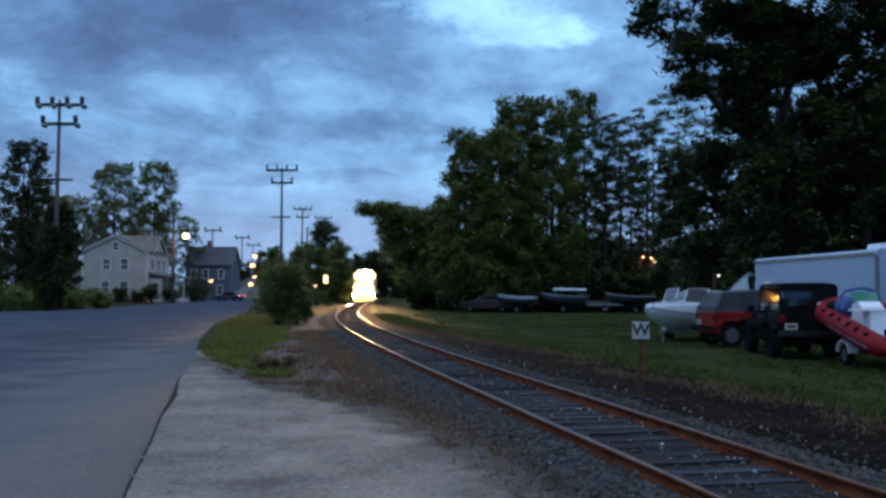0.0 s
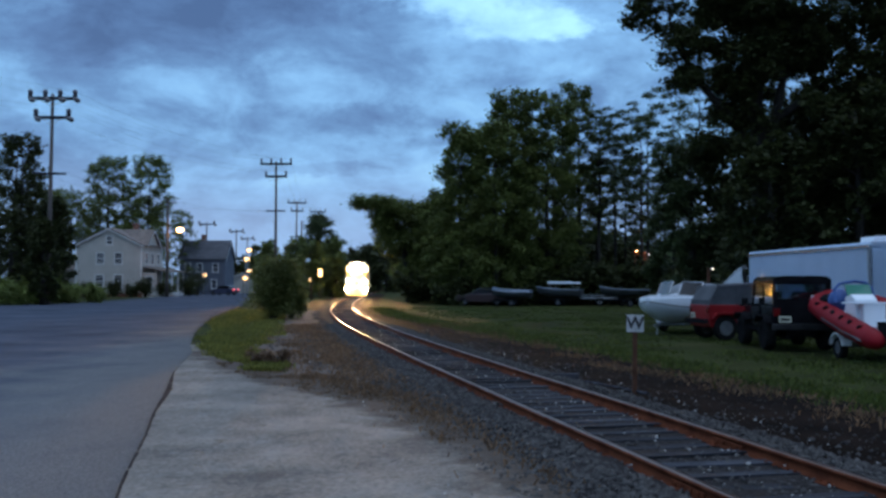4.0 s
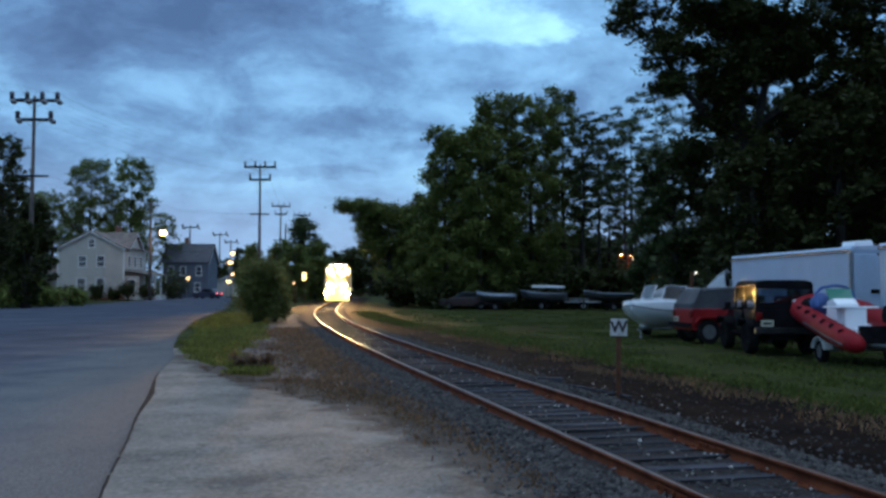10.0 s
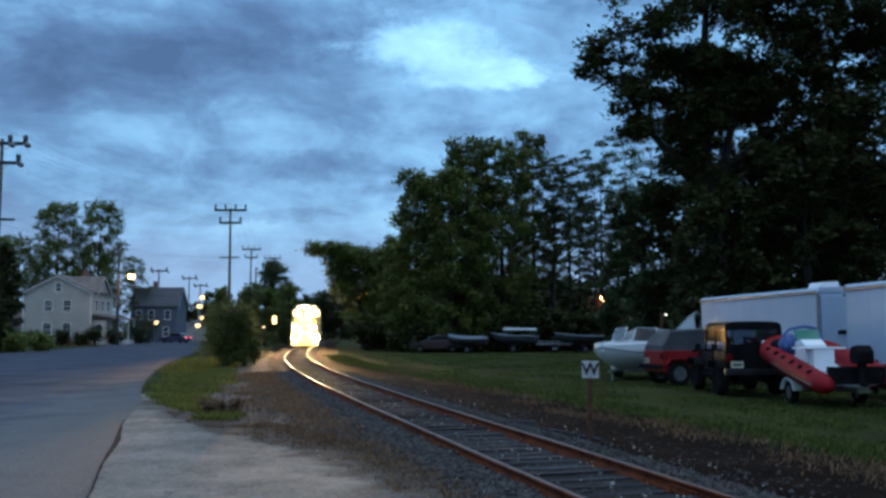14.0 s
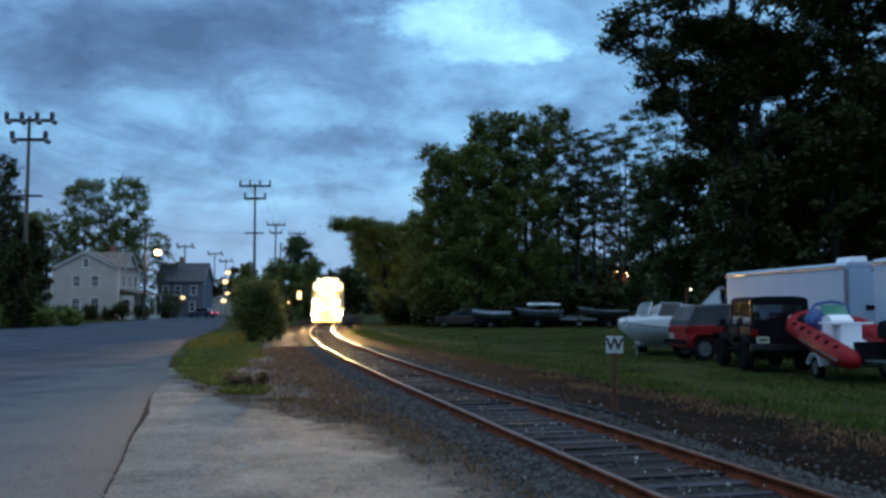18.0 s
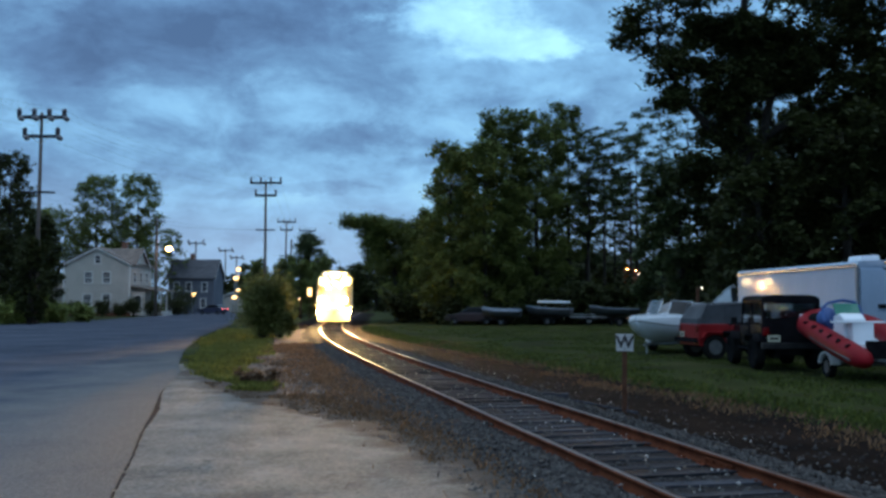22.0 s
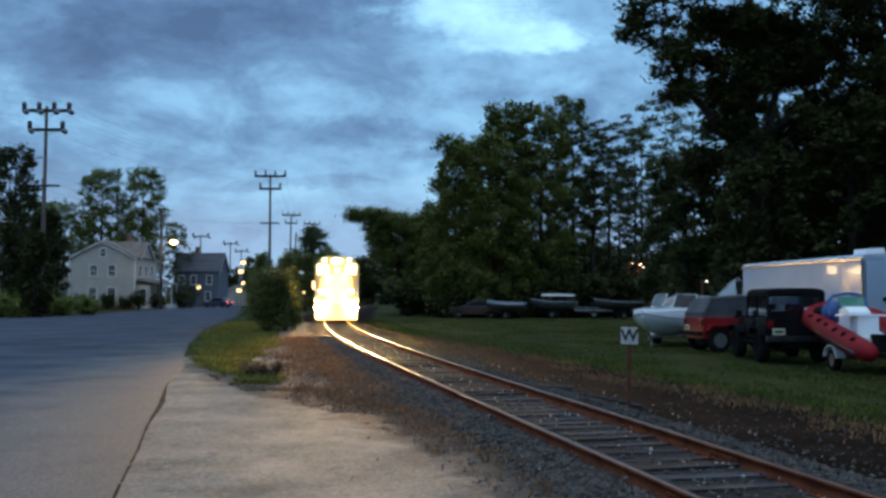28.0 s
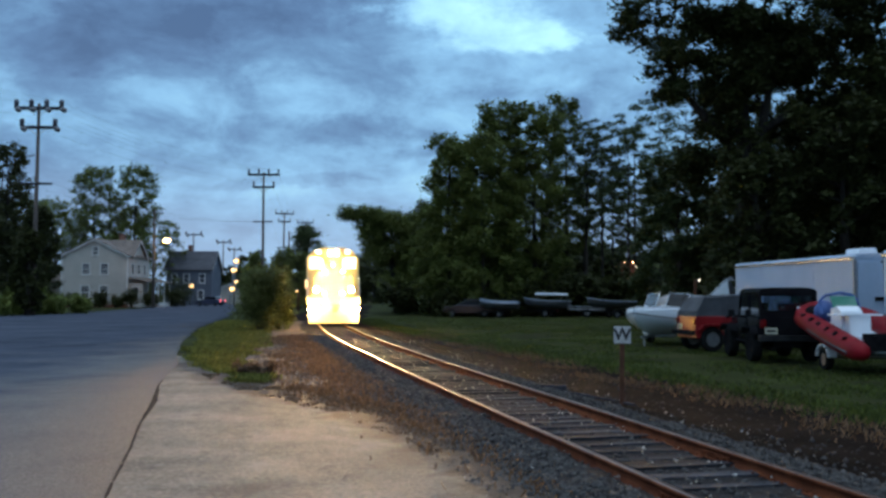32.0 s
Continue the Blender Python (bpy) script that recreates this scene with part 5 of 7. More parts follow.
# ---- poles, wires and lamps ----
def make_pole(x, y, h, arms, label, low_arm=None, wood="wood_pole", lean=(0, 0), k=1.0):
    """arms: (height, half-width, number of insulators)."""
    pole = thing("utility_pole", pose(x, y, 0, lean[0], lean[1], 0), label, "utility pole", "utility poles")
    bm = shape()
    tube(bm, [(0, 0, -0.3), (0, 0, h * 0.5), (0, 0, h)], [0.21, 0.17, 0.125], 10)
    part("shaft", bm, wood, pole, smooth=True)
    ends = []
    for z, half, n in arms:
        bm = shape()
        for sy in (-0.14, 0.14):
            box(bm, (0, sy, z), (half * 2, 0.12, 0.24), bevel=0.01)
        part("crossarm", bm, "tie", pole)
        for sx in (-1, 1):
            bm = shape()
            rod(bm, (sx * half * 0.55, -0.16, z - 0.05), (0, -0.16, z - 0.75), 0.025, n=5)
            part("brace", bm, "galvanised", pole)
        for i in range(n):
            u = (i / (n - 1) * 2 - 1) if n > 1 else 0
            px = u * half * 0.94
            bm = shape()
            tube(bm, [(px, 0, z + 0.05), (px, 0, z + 0.14), (px, 0, z + 0.16), (px, 0, z + 0.4), (px, 0, z + 0.43), (px, 0, z + 0.68), (px, 0, z + 0.76)],
                 [k * q for q in (0.15, 0.16, 0.21, 0.19, 0.22, 0.20, 0.09)], 8)
            part("insulator", bm, "grey_porcelain", pole, smooth=True)
            if k > 0.6:
                bm = shape()
                tube(bm, [(px - 0.1, -0.12, z + 0.02), (px + 0.12, -0.3, z - 0.1), (px + 0.42, -0.6, z - 0.24), (px + 0.62, -0.8, z - 0.33), (px + 0.74, -0.9, z - 0.38)], [0.06, 0.16, 0.24, 0.20, 0.06], 8)
                part("strain_insulator", bm, "porcelain", pole, smooth=True)
            ends.append((x + px, y, z + 0.62))
    if low_arm:
        z, half = low_arm
        bm = shape()
        box(bm, (0, -0.22, z), (half * 2, 0.12, 0.17), bevel=0.01)
        part("crossarm", bm, "tie", pole)
        ends.append((x - half * 0.9, y, z + 0.1))
        ends.append((x + half * 0.9, y, z + 0.1))
    return ends


def make_wire(name, a, b, sag, label, r=0.007):
    pts = []
    for i in range(17):
        u = i / 16
        p = Vector(a).lerp(Vector(b), u)
        p.z -= sag * 4 * u * (1 - u)
        pts.append(p)
    bm = shape()
    tube(bm, pts, r, 4)
    ob = part(name, bm, "dark_metal", None, label)
    return tagged(ob, label, "cable", "overhead wires")


def make_street_lamp(x, y, h, reach, side, mat, label, bulb=0.28, pole_mat="galvanised"):
    lamp = thing("street_lamp", pose(x, y, 0), label, "street lamp", "street lamps")
    bm = shape()
    tube(bm, [(0, 0, -0.1), (0, 0, h * 0.6), (0, 0, h)], [0.24, 0.21, 0.18] if pole_mat == "wood_pole" else [0.12, 0.10, 0.07], 8)
    part("post", bm, pole_mat, lamp, smooth=True)
    bm = shape()
    tube(bm, [(0, 0, h - 0.4), (side * reach * 0.4, 0, h - 0.05), (side * reach, 0, h)], 0.035, 6)
    part("arm", bm, "galvanised", lamp)
    bm = shape()
    ball(bm, (side * reach, 0, h + 0.05), (bulb * 1.1, bulb * 0.8, bulb * 0.5), 10)
    part("hood", bm, "galvanised", lamp, smooth=True)
    bm = shape()
    ball(bm, (side * reach, 0, h - bulb * 0.55), (bulb, bulb, bulb * 0.8), 10)
    part("bulb", bm, mat, lamp, "glowing amber lamp", smooth=True)
    return lamp


def make_poles():
    big = "tall wooden utility pole with two insulator crossarms"
    p1 = make_pole(-34.3, 79.2, 18.1, [(17.7, 2.05, 4), (16.05, 1.5, 2)], big, (11.2, 1.4), lean=(0, 0.5))
    p2 = make_pole(-22.2, 118, 17.3, [(17.0, 2.0, 4), (15.4, 1.35, 2)], big, (11.0, 1.2), k=0.6)
    p3 = make_pole(-29.4, 176, 17.3, [(17.0, 1.75, 4), (15.5, 1.15, 2)], big, (10.6, 1.2), lean=(0, 1.0), k=0.45)
    p4 = make_pole(-28.6, 198, 17.3, [(17.0, 1.75, 4), (14.0, 1.3, 2)], big, lean=(0, 1.0), k=0.45)
    plain = "plain wooden pole with a single crossarm"
    make_pole(-52.5, 200, 15.0, [(14.5, 1.7, 2)], plain)
    make_pole(-53.5, 232, 15.2, [(14.7, 1.7, 2)], plain)
    make_pole(-56, 256, 14.6, [(14.0, 1.7, 2)], plain)
    make_pole(-26.6, 166, 13.0, [], "bare wooden pole by the railway")
    far1 = [(a + -20, b - 60, c - 0.4) for a, b, c in p1]
    for i, (a, b) in enumerate(zip(p1, p2)):
        make_wire("overhead_wire", a, b, 1.1, "thin dark overhead wire between the poles")
    for a, b in zip(p2, p3):
        make_wire("overhead_wire", a, b, 1.2, "thin dark overhead wire between the poles")
    for a, b in zip(p3, p4):
        make_wire("overhead_wire", a, b, 0.3, "thin dark overhead wire between the poles")
    for a, b in zip(p1, far1):
        make_wire("overhead_wire", a, b, 1.0, "thin dark overhead wire between the poles")
    # lamp pole by the house
    lamp = make_street_lamp(-37.8, 124, 9.2, 1.65, 1, "street_glow", "wooden pole with a lit amber street lamp by the house", 0.42, "wood_pole")
    bm = shape()
    tube(bm, [(0, 0, 9.2), (0, 0, 13.2)], [0.18, 0.14], 8)
    part("pole_top", bm, "wood_pole", lamp)
    bm = shape()
    box(bm, (0.5, 0, 12.6), (1.3, 0.1, 0.1))
    part("crossarm", bm, "wood_pole", lamp)
    amber = "distant lit amber street lamp over the road"
    for x, y, h, b in ((-43.6, 200, 9.2, 0.5), (-44.2, 200.5, 7.3, 0.55), (-33.0, 151, 4.0, 0.3), (-33.4, 150, 2.9, 0.4), (-46.6, 200, 2.9, 0.22), (-45.9, 200, 3.0, 0.22)):
        make_street_lamp(x, y, h, 0.3, 1, "warm_glow", amber, b)
    make_street_lamp(-38.5, 145, 3.3, 0.2, 1, "warm_glow", "lit porch lamp post by the blue house", 0.32)
    # lit crossing sign and lamp down the line
    sign = thing("lit_sign", pose(-14.7, 105, 0), "small lit amber sign on a post by the railway", "sign")
    bm = shape()
    rod(bm, (0, 0, -0.1), (0, 0, 2.7), 0.035)
    part("post", bm, "rust_post", sign)
    bm = shape()
    box(bm, (0, 0, 3.0), (0.42, 0.14, 0.85), bevel=0.03)
    part("panel", bm, "warm_glow", sign)
    make_street_lamp(-15.7, 105, 2.3, 0.2, -1, "warm_glow", "small amber lamp by the railway", 0.14, "rust_post")
    # yard lights behind the wood
    for x, y, h, mat, b in ((17.0, 80.8, 4.3, "white_glow", 0.05), (16.5, 81.2, 3.3, "white_glow", 0.04), (16.0, 81.0, 4.7, "fire_glow", 0.03), (17.4, 80.6, 3.0, "fire_glow", 0.035), (17.7, 81.2, 3.3, "fire_glow", 0.03), (16.8, 80.9, 4.6, "fire_glow", 0.03),
                            (12.7, 46.0, 2.6, "white_glow", 0.05)):
        make_street_lamp(x, y, h, 0.2, 1, mat, "dim yard lamp glimmering through the trees", b, "rust_post")


# ---- whistle post ----
def make_whistle_post():
    post = thing("whistle_post", pose(3.12, 15.9, 0, 0, 0.6, -9), "rusty whistle post with a white letter board beside the track", "railway sign")
    bm = shape()
    box(bm, (0, 0, 0.52), (0.080, 0.05, 1.24), bevel=0.006)
    part("stake", bm, "rust_post", post)
    bm = shape()
    box(bm, (0, -0.035, 1.19), (0.285, 0.012, 0.29), bevel=0.004)
    board = part("board", bm, "sign_white", post)
    cu = bpy.data.curves.new("letter", "FONT")
    cu.body, cu.size, cu.extrude, cu.align_x, cu.align_y, cu.offset = "W", 0.27, 0.002, "CENTER", "CENTER", 0.009
    cu.materials.append(M["sign_black"])
    letter = new("letter", cu)
    letter.parent = board
    letter.matrix_basis = pose(0, -0.0435, 1.19, 90, 0, 0)
    tagged(letter, "black letter W")
    for z in (1.07, 1.31):
        bm = shape()
        rod(bm, (0, -0.05, z), (0, -0.03, z), 0.010, n=6)
        part("bolt", bm, "dark_metal", post)
    plank = shape()
    box(plank, (0, 0, 0.05), (0.55, 0.22, 0.09), bevel=0.015)
    tagged(part("loose_plank", plank, "tie", None, "short weathered plank lying by the rail", at=pose(2.24, 18.4, 0.006, 0, 0, -12)), "short weathered plank lying by the rail", "plank")
    bar = shape()
    tube(bar, [(2.45, 17.5, 0.05), (2.71, 16.9, 0.055), (2.99, 16.2, 0.05), (3.28, 15.6, 0.04)], 0.022, 6)
    tagged(part("spare_rail", bar, "tie", None, "grey iron bar lying along the verge"), "grey iron bar lying along the verge", "metal bar")


make_house()
make_poles()
make_whistle_post()


# ---- vehicles and boats ----
def make_wheel(parent, m, r, w, rim="galvanised", hub=0.6):
    """A wheel whose axle lies along local x."""
    bm = shape()
    prof = [(r * hub, -w / 2), (r * 0.93, -w / 2), (r, -w * 0.36), (r, w * 0.36), (r * 0.93, w / 2), (r * hub, w / 2)]
    n = 22
    rings = [[bm.verts.new((o, q * math.cos(k * math.tau / n), q * math.sin(k * math.tau / n))) for k in range(n)] for q, o in prof]
    for a, b in zip(rings, rings[1:] + rings[:1]):
        for k in range(n):
            bm.faces.new((a[k], a[(k + 1) % n], b[(k + 1) % n], b[k]))
    wheel = part("wheel", bm, "tyre", parent, "black rubber tyre", at=m)
    bm = shape()
    rod(bm, (-w * 0.40, 0, 0), (w * 0.40, 0, 0), r * hub * 1.01, n=18)
    rod(bm, (-w * 0.46, 0, 0), (w * 0.46, 0, 0), r * 0.16, n=10)
    for k in range(5):
        a = k * math.tau / 5
        rod(bm, (-w * 0.43, 0.3 * r * math.cos(a), 0.3 * r * math.sin(a)), (w * 0.43, 0.3 * r * math.cos(a), 0.3 * r * math.sin(a)), r * 0.045, n=6)
    part("rim", bm, rim, wheel)
    return wheel


def make_jeep(m, paint, top, label, rim, hardtop=True):
    """Boxy off-roader, nose towards local +y."""
    j = thing("off_road_vehicle", m, label, "car", "vehicles parked in the yard")
    bm = shape()
    low = 0.0 if hardtop else 0.18
    prism(bm, [(-1.62, 0.62 - low), (-1.62, 1.16), (-0.62, 1.16), (-0.5, 1.10), (0.28, 1.10), (0.40, 1.20), (0.40, 0.62 - low), (0.1, 0.56 - low), (-0.7, 0.56 - low)], -0.74, 0.74, "x", 0.03)
    part("body", bm, paint, j)
    bm = shape()
    prism(bm, [(0.40, 0.66), (0.40, 1.19), (1.52, 1.10), (1.60, 1.02), (1.60, 0.66)], -0.58, 0.58, "x", 0.04)
    part("hood", bm, paint, j)
    bm = shape()
    box(bm, (0, 1.61, 0.86), (1.16, 0.05, 0.42), bevel=0.015)
    part("grille", bm, paint, j)
    for sx in (-1, 1):
        bm = shape()
        rod(bm, (sx * 0.42, 1.62, 0.93), (sx * 0.42, 1.66, 0.93), 0.095, n=14)
        part("headlight", bm, "clear_glass", j)
        for y, l in ((1.12, 1.0), (-1.08, 0.98)):
            bm = shape()
            prism(bm, [(y - l / 2, 0.72), (y - l / 2 + 0.14, 0.90), (y + l / 2 - 0.16, 0.90), (y + l / 2, 0.70), (y + l / 2 - 0.04, 0.70), (y + l / 2 - 0.18, 0.86), (y - l / 2 + 0.16, 0.86), (y - l / 2 + 0.04, 0.72)],
                  sx * 0.60, sx * 0.92, "x")
            part("fender_flare", bm, "black_plastic" if hardtop else paint, j)
        bm = shape()
        box(bm, (sx * 0.755, -0.15, 0.86), (0.03, 0.80, 0.50), bevel=0.012)
        part("door", bm, paint, j)
        bm = shape()
        box(bm, (sx * 0.78, -0.42, 0.95), (0.03, 0.12, 0.035), bevel=0.006)
        part("door_handle", bm, "black_plastic", j)
        bm = shape()
        box(bm, (sx * 0.92, 0.30, 1.22), (0.16, 0.07, 0.18), bevel=0.02)
        rod(bm, (sx * 0.74, 0.33, 1.14), (sx * 0.9, 0.30, 1.18), 0.015, n=6)
        part("mirror", bm, "black_plastic", j)
        bm = shape()
        box(bm, (sx * 0.64, -1.635, 0.98), (0.16, 0.04, 0.20), bevel=0.01)
        part("tail_light", bm, "lens_red", j)
        for y in (1.12, -1.08):
            make_wheel(j, pose(sx * 0.72, y, 0.40), 0.40, 0.25, rim)
        bm = shape()
        box(bm, (sx * 0.70, -0.05, 0.50), (0.10, 1.2, 0.07), bevel=0.01)
        part("side_step", bm, "black_plastic", j)
    for y, l in ((1.78, 1.5), (-1.74, 1.55)):
        bm = shape()
        box(bm, (0, y, 0.62), (l, 0.13, 0.15), bevel=0.02)
        part("bumper", bm, "dark_metal" if hardtop else "black_plastic", j)
    bm = shape()
    box(bm, (0, 0.05, 0.46), (0.7, 3.2, 0.16))
    rod(bm, (-0.68, 1.12, 0.40), (0.68, 1.12, 0.40), 0.05)
    rod(bm, (-0.68, -1.08, 0.40), (0.68, -1.08, 0.40), 0.05)
    part("chassis", bm, "black_plastic", j)
    bm = shape()
    box(bm, (-0.44, -1.655, 0.80), (0.31, 0.02, 0.16), bevel=0.004)
    plate = part("number_plate", bm, "plate", j)
    bm = shape()
    box(bm, (-0.44, -1.668, 0.80), (0.22, 0.006, 0.06))
    part("plate_bar", bm, "sign_black", plate)
    # cabin: pillars, roof and panes
    bm = shape()
    if hardtop:
        prism(bm, [(-0.72, 1.70), (-0.725, 1.78), (-0.69, 1.84), (-0.60, 1.88), (-0.4, 1.90), (0.4, 1.90), (0.60, 1.88), (0.69, 1.84), (0.725, 1.78), (0.72, 1.70), (0.62, 1.76), (-0.62, 1.76)], -1.62, 0.18, "y", 0.012)
    else:
        prism(bm, [(-1.30, 1.70), (-1.16, 1.80), (0.10, 1.88), (0.18, 1.83), (0.18, 1.77), (-1.28, 1.64)], -0.71, 0.71, "x", 0.055)
    part("roof", bm, top, j)
    for sx in (-1, 1):
        for y0, y1, l in ((-1.58, -1.56 if hardtop else -1.26, 0.12), (-0.62, -0.62, 0.10), (0.36, 0.16, 0.08)):
            bm = shape()
            prism(bm, [(y0 - l / 2, 1.14), (y0 + l / 2, 1.14), (y1 + l / 2, 1.80), (y1 - l / 2, 1.80)], sx * 0.66, sx * 0.72, "x")
            part("pillar", bm, top, j)
    if not hardtop:
        for sx in (-1, 1):
            bm = shape()
            prism(bm, [(-1.58, 1.14), (-0.62, 1.14), (-0.62, 1.78), (-1.20, 1.76)], sx * 0.675, sx * 0.705, "x")
            part("side_curtain", bm, top, j)
    bm = shape()
    box(bm, (0, -1.59, 1.24), (1.38, 0.05, 0.16))
    if hardtop:
        box(bm, (0, -1.57, 1.73), (1.38, 0.05, 0.10))
    part("tailgate_frame", bm, top, j)
    bm = shape()
    if hardtop:
        box(bm, (0, -1.585, 1.49), (1.2, 0.014, 0.40))
    else:
        prism(bm, [(-1.60, 1.30), (-1.585, 1.30), (-1.285, 1.74), (-1.30, 1.74)], -0.68, 0.68, "x")
    part("rear_window", bm, "clear_glass" if hardtop else "soft_top", j)
    bm = shape()
    prism(bm, [(0.34, 1.2), (0.355, 1.2), (0.155, 1.78), (0.14, 1.78)], -0.64, 0.64, "x")
    part("windscreen", bm, "clear_glass" if hardtop else "soft_top", j)
    for sx in (-1, 1):
        bm = shape()
        prism(bm, [(-0.56, 1.16), (0.30, 1.16), (0.13, 1.76), (-0.56, 1.76)], sx * 0.685, sx * 0.695, "x")
        part("side_window", bm, "car_glass" if hardtop else "soft_top", j)
        if hardtop:
            bm = shape()
            prism(bm, [(-1.50, 1.18), (-0.68, 1.18), (-0.68, 1.76), (-1.48, 1.76)], sx * 0.685, sx * 0.695, "x")
            part("side_window", bm, "car_glass", j)
        bm = shape()
        box(bm, (sx * 0.35, -0.35, 1.12), (0.45, 0.14, 0.75), bevel=0.05)
        box(bm, (sx * 0.35, -0.15, 0.85), (0.45, 0.5, 0.2), bevel=0.05)
        part("seat", bm, "black_plastic", j)
    return j


def make_car(m, paint, label, van=0.0, lens="lens_red"):
    """Ordinary parked car, nose towards local +y."""
    c = thing("car", m, label, "car", "cars parked under the trees")
    bm = shape()
    prism(bm, [(-2.15, 0.42), (-2.2, 0.78), (-2.1, 0.98), (-1.2, 1.0), (0.9, 0.98), (1.95, 0.84), (2.15, 0.66), (2.12, 0.36), (1.6, 0.28), (-1.7, 0.28)], -0.86, 0.86, "x", 0.07)
    part("body", bm, paint, c, smooth=False)
    bm = shape()
    back = -2.0 if van else -1.75
    prism(bm, [(back, 0.97), (back + 0.45, 1.40 + van), (0.15, 1.44 + van), (1.05, 0.97)], -0.74, 0.74, "x", 0.05, 0.0)
    part("glasshouse", bm, "car_glass", c)
    bm = shape()
    prism(bm, [(back + 0.42, 1.40 + van), (back + 0.55, 1.47 + van), (0.10, 1.50 + van), (0.22, 1.42 + van)], -0.70, 0.70, "x", 0.02)
    part("roof", bm, paint, c)
    for sx in (-1, 1):
        for y in (1.35, -1.35):
            make_wheel(c, pose(sx * 0.78, y, 0.32), 0.32, 0.2, "hull_grey")
        bm = shape()
        box(bm, (sx * 0.62, 2.10, 0.70), (0.36, 0.12, 0.14), bevel=0.02)
        part("headlight", bm, "clear_glass", c)
        bm = shape()
        box(bm, (sx * 0.66, -2.18, 0.82), (0.3, 0.08, 0.16), bevel=0.02)
        part("tail_light", bm, lens, c)
        bm = shape()
        box(bm, (sx * 0.94, 0.7, 1.0), (0.16, 0.09, 0.12), bevel=0.02)
        part("mirror", bm, paint, c)
    return c


def make_box_trailer(m, length, label):
    """White cargo trailer; local +y is its far end, x = 0 its side wall."""
    t = thing("cargo_trailer", m, label, "trailer", "white cargo trailers")
    w, h0, h = 2.5, 0.55, 3.1
    bm = shape()
    box(bm, (w / 2, length / 2, (h0 + h - 0.1) / 2), (w, length, h - h0 - 0.1), bevel=0.03)
    part("body", bm, "trailer_white_skylit", t)
    bm = shape()
    prism(bm, [(-0.02, h - 0.14), (w + 0.02, h - 0.14), (w - 0.05, h + 0.0), (w / 2, h + 0.05), (0.05, h + 0.0)], -0.02, length + 0.02, "y")
    part("roof_cap", bm, "trailer_white_skylit", t)
    bm = shape()
    box(bm, (-0.012, length / 2, h - 0.13), (0.05, length + 0.04, 0.11), bevel=0.01)
    part("roof_rail", bm, "aluminium", t)
    bm = shape()
    box(bm, (-0.012, length / 2, h0 + 0.08), (0.05, length + 0.04, 0.12), bevel=0.01)
    part("skirt_rail", bm, "aluminium", t)
    for x in (-0.01, w + 0.01):
        bm = shape()
        box(bm, (x, -0.01, (h0 + h) / 2 - 0.05), (0.09, 0.09, h - h0 - 0.2), bevel=0.012)
        part("corner_post", bm, "galvanised", t)
    n = int(length / 1.22)
    for i in range(1, n):
        bm = shape()
        box(bm, (-0.004, i * length / n, (h0 + h) / 2 - 0.05), (0.005, 0.02, h - h0 - 0.35))
        part("panel_joint", bm, "trailer_white_skylit", t)
    for x in (w * 0.26, w * 0.74):
        bm = shape()
        box(bm, (x, -0.025, (h0 + h) / 2 - 0.06), (w * 0.46, 0.05, h - h0 - 0.36), bevel=0.012)
        door = part("rear_door", bm, "trailer_white_skylit", t)
        bm = shape()
        rod(bm, (x + 0.25, -0.07, h0 + 0.25), (x + 0.25, -0.07, h - 0.35), 0.018, n=8)
        part("lock_rod", bm, "galvanised", door)
        bm = shape()
        box(bm, (x + 0.1, -0.075, 1.75), (0.34, 0.05, 0.12), bevel=0.01)
        part("handle", bm, "black_plastic", door)
    bm = shape()
    box(bm, (w / 2, -0.04, h - 0.24), (0.9, 0.04, 0.06))
    part("vent", bm, "black_plastic", t)
    for sx in (0.15, w - 0.15):
        for y in (length * 0.42, length * 0.42 + 0.85):
            make_wheel(t, pose(sx, y, 0.36), 0.36, 0.22)
        bm = shape()
        prism(bm, [(length * 0.42 - 0.5, 0.45), (length * 0.42 - 0.4, 0.78), (length * 0.42 + 1.25, 0.78), (length * 0.42 + 1.35, 0.45), (length * 0.42 + 1.3, 0.45), (length * 0.42 + 1.2, 0.74), (length * 0.42 - 0.36, 0.74), (length * 0.42 - 0.45, 0.45)], sx - 0.16, sx + 0.16, "x")
        part("fender", bm, "aluminium", t)
    bm = shape()
    for x in (0.5, w - 0.5):
        box(bm, (x, length / 2, 0.48), (0.1, length, 0.14))
    rod(bm, (0.15, length * 0.42, 0.36), (w - 0.15, length * 0.42, 0.36), 0.05)
    rod(bm, (0.15, length * 0.42 + 0.85, 0.36), (w - 0.15, length * 0.42 + 0.85, 0.36), 0.05)
    box(bm, (w / 2, length + 0.6, 0.45), (0.12, 1.3, 0.12))
    box(bm, (w / 2, length + 0.9, 0.22), (0.1, 0.1, 0.5))
    part("frame", bm, "black_plastic", t)
    bm = shape()
    prism(bm, [(0.35, h + 0.0), (0.40, h + 0.19), (0.95, h + 0.22), (1.02, h + 0.0)], 0.5, 1.3, "y", 0.04)
    part("roof_unit", bm, "hull_white", t, "rounded white roof vent unit")
    return t


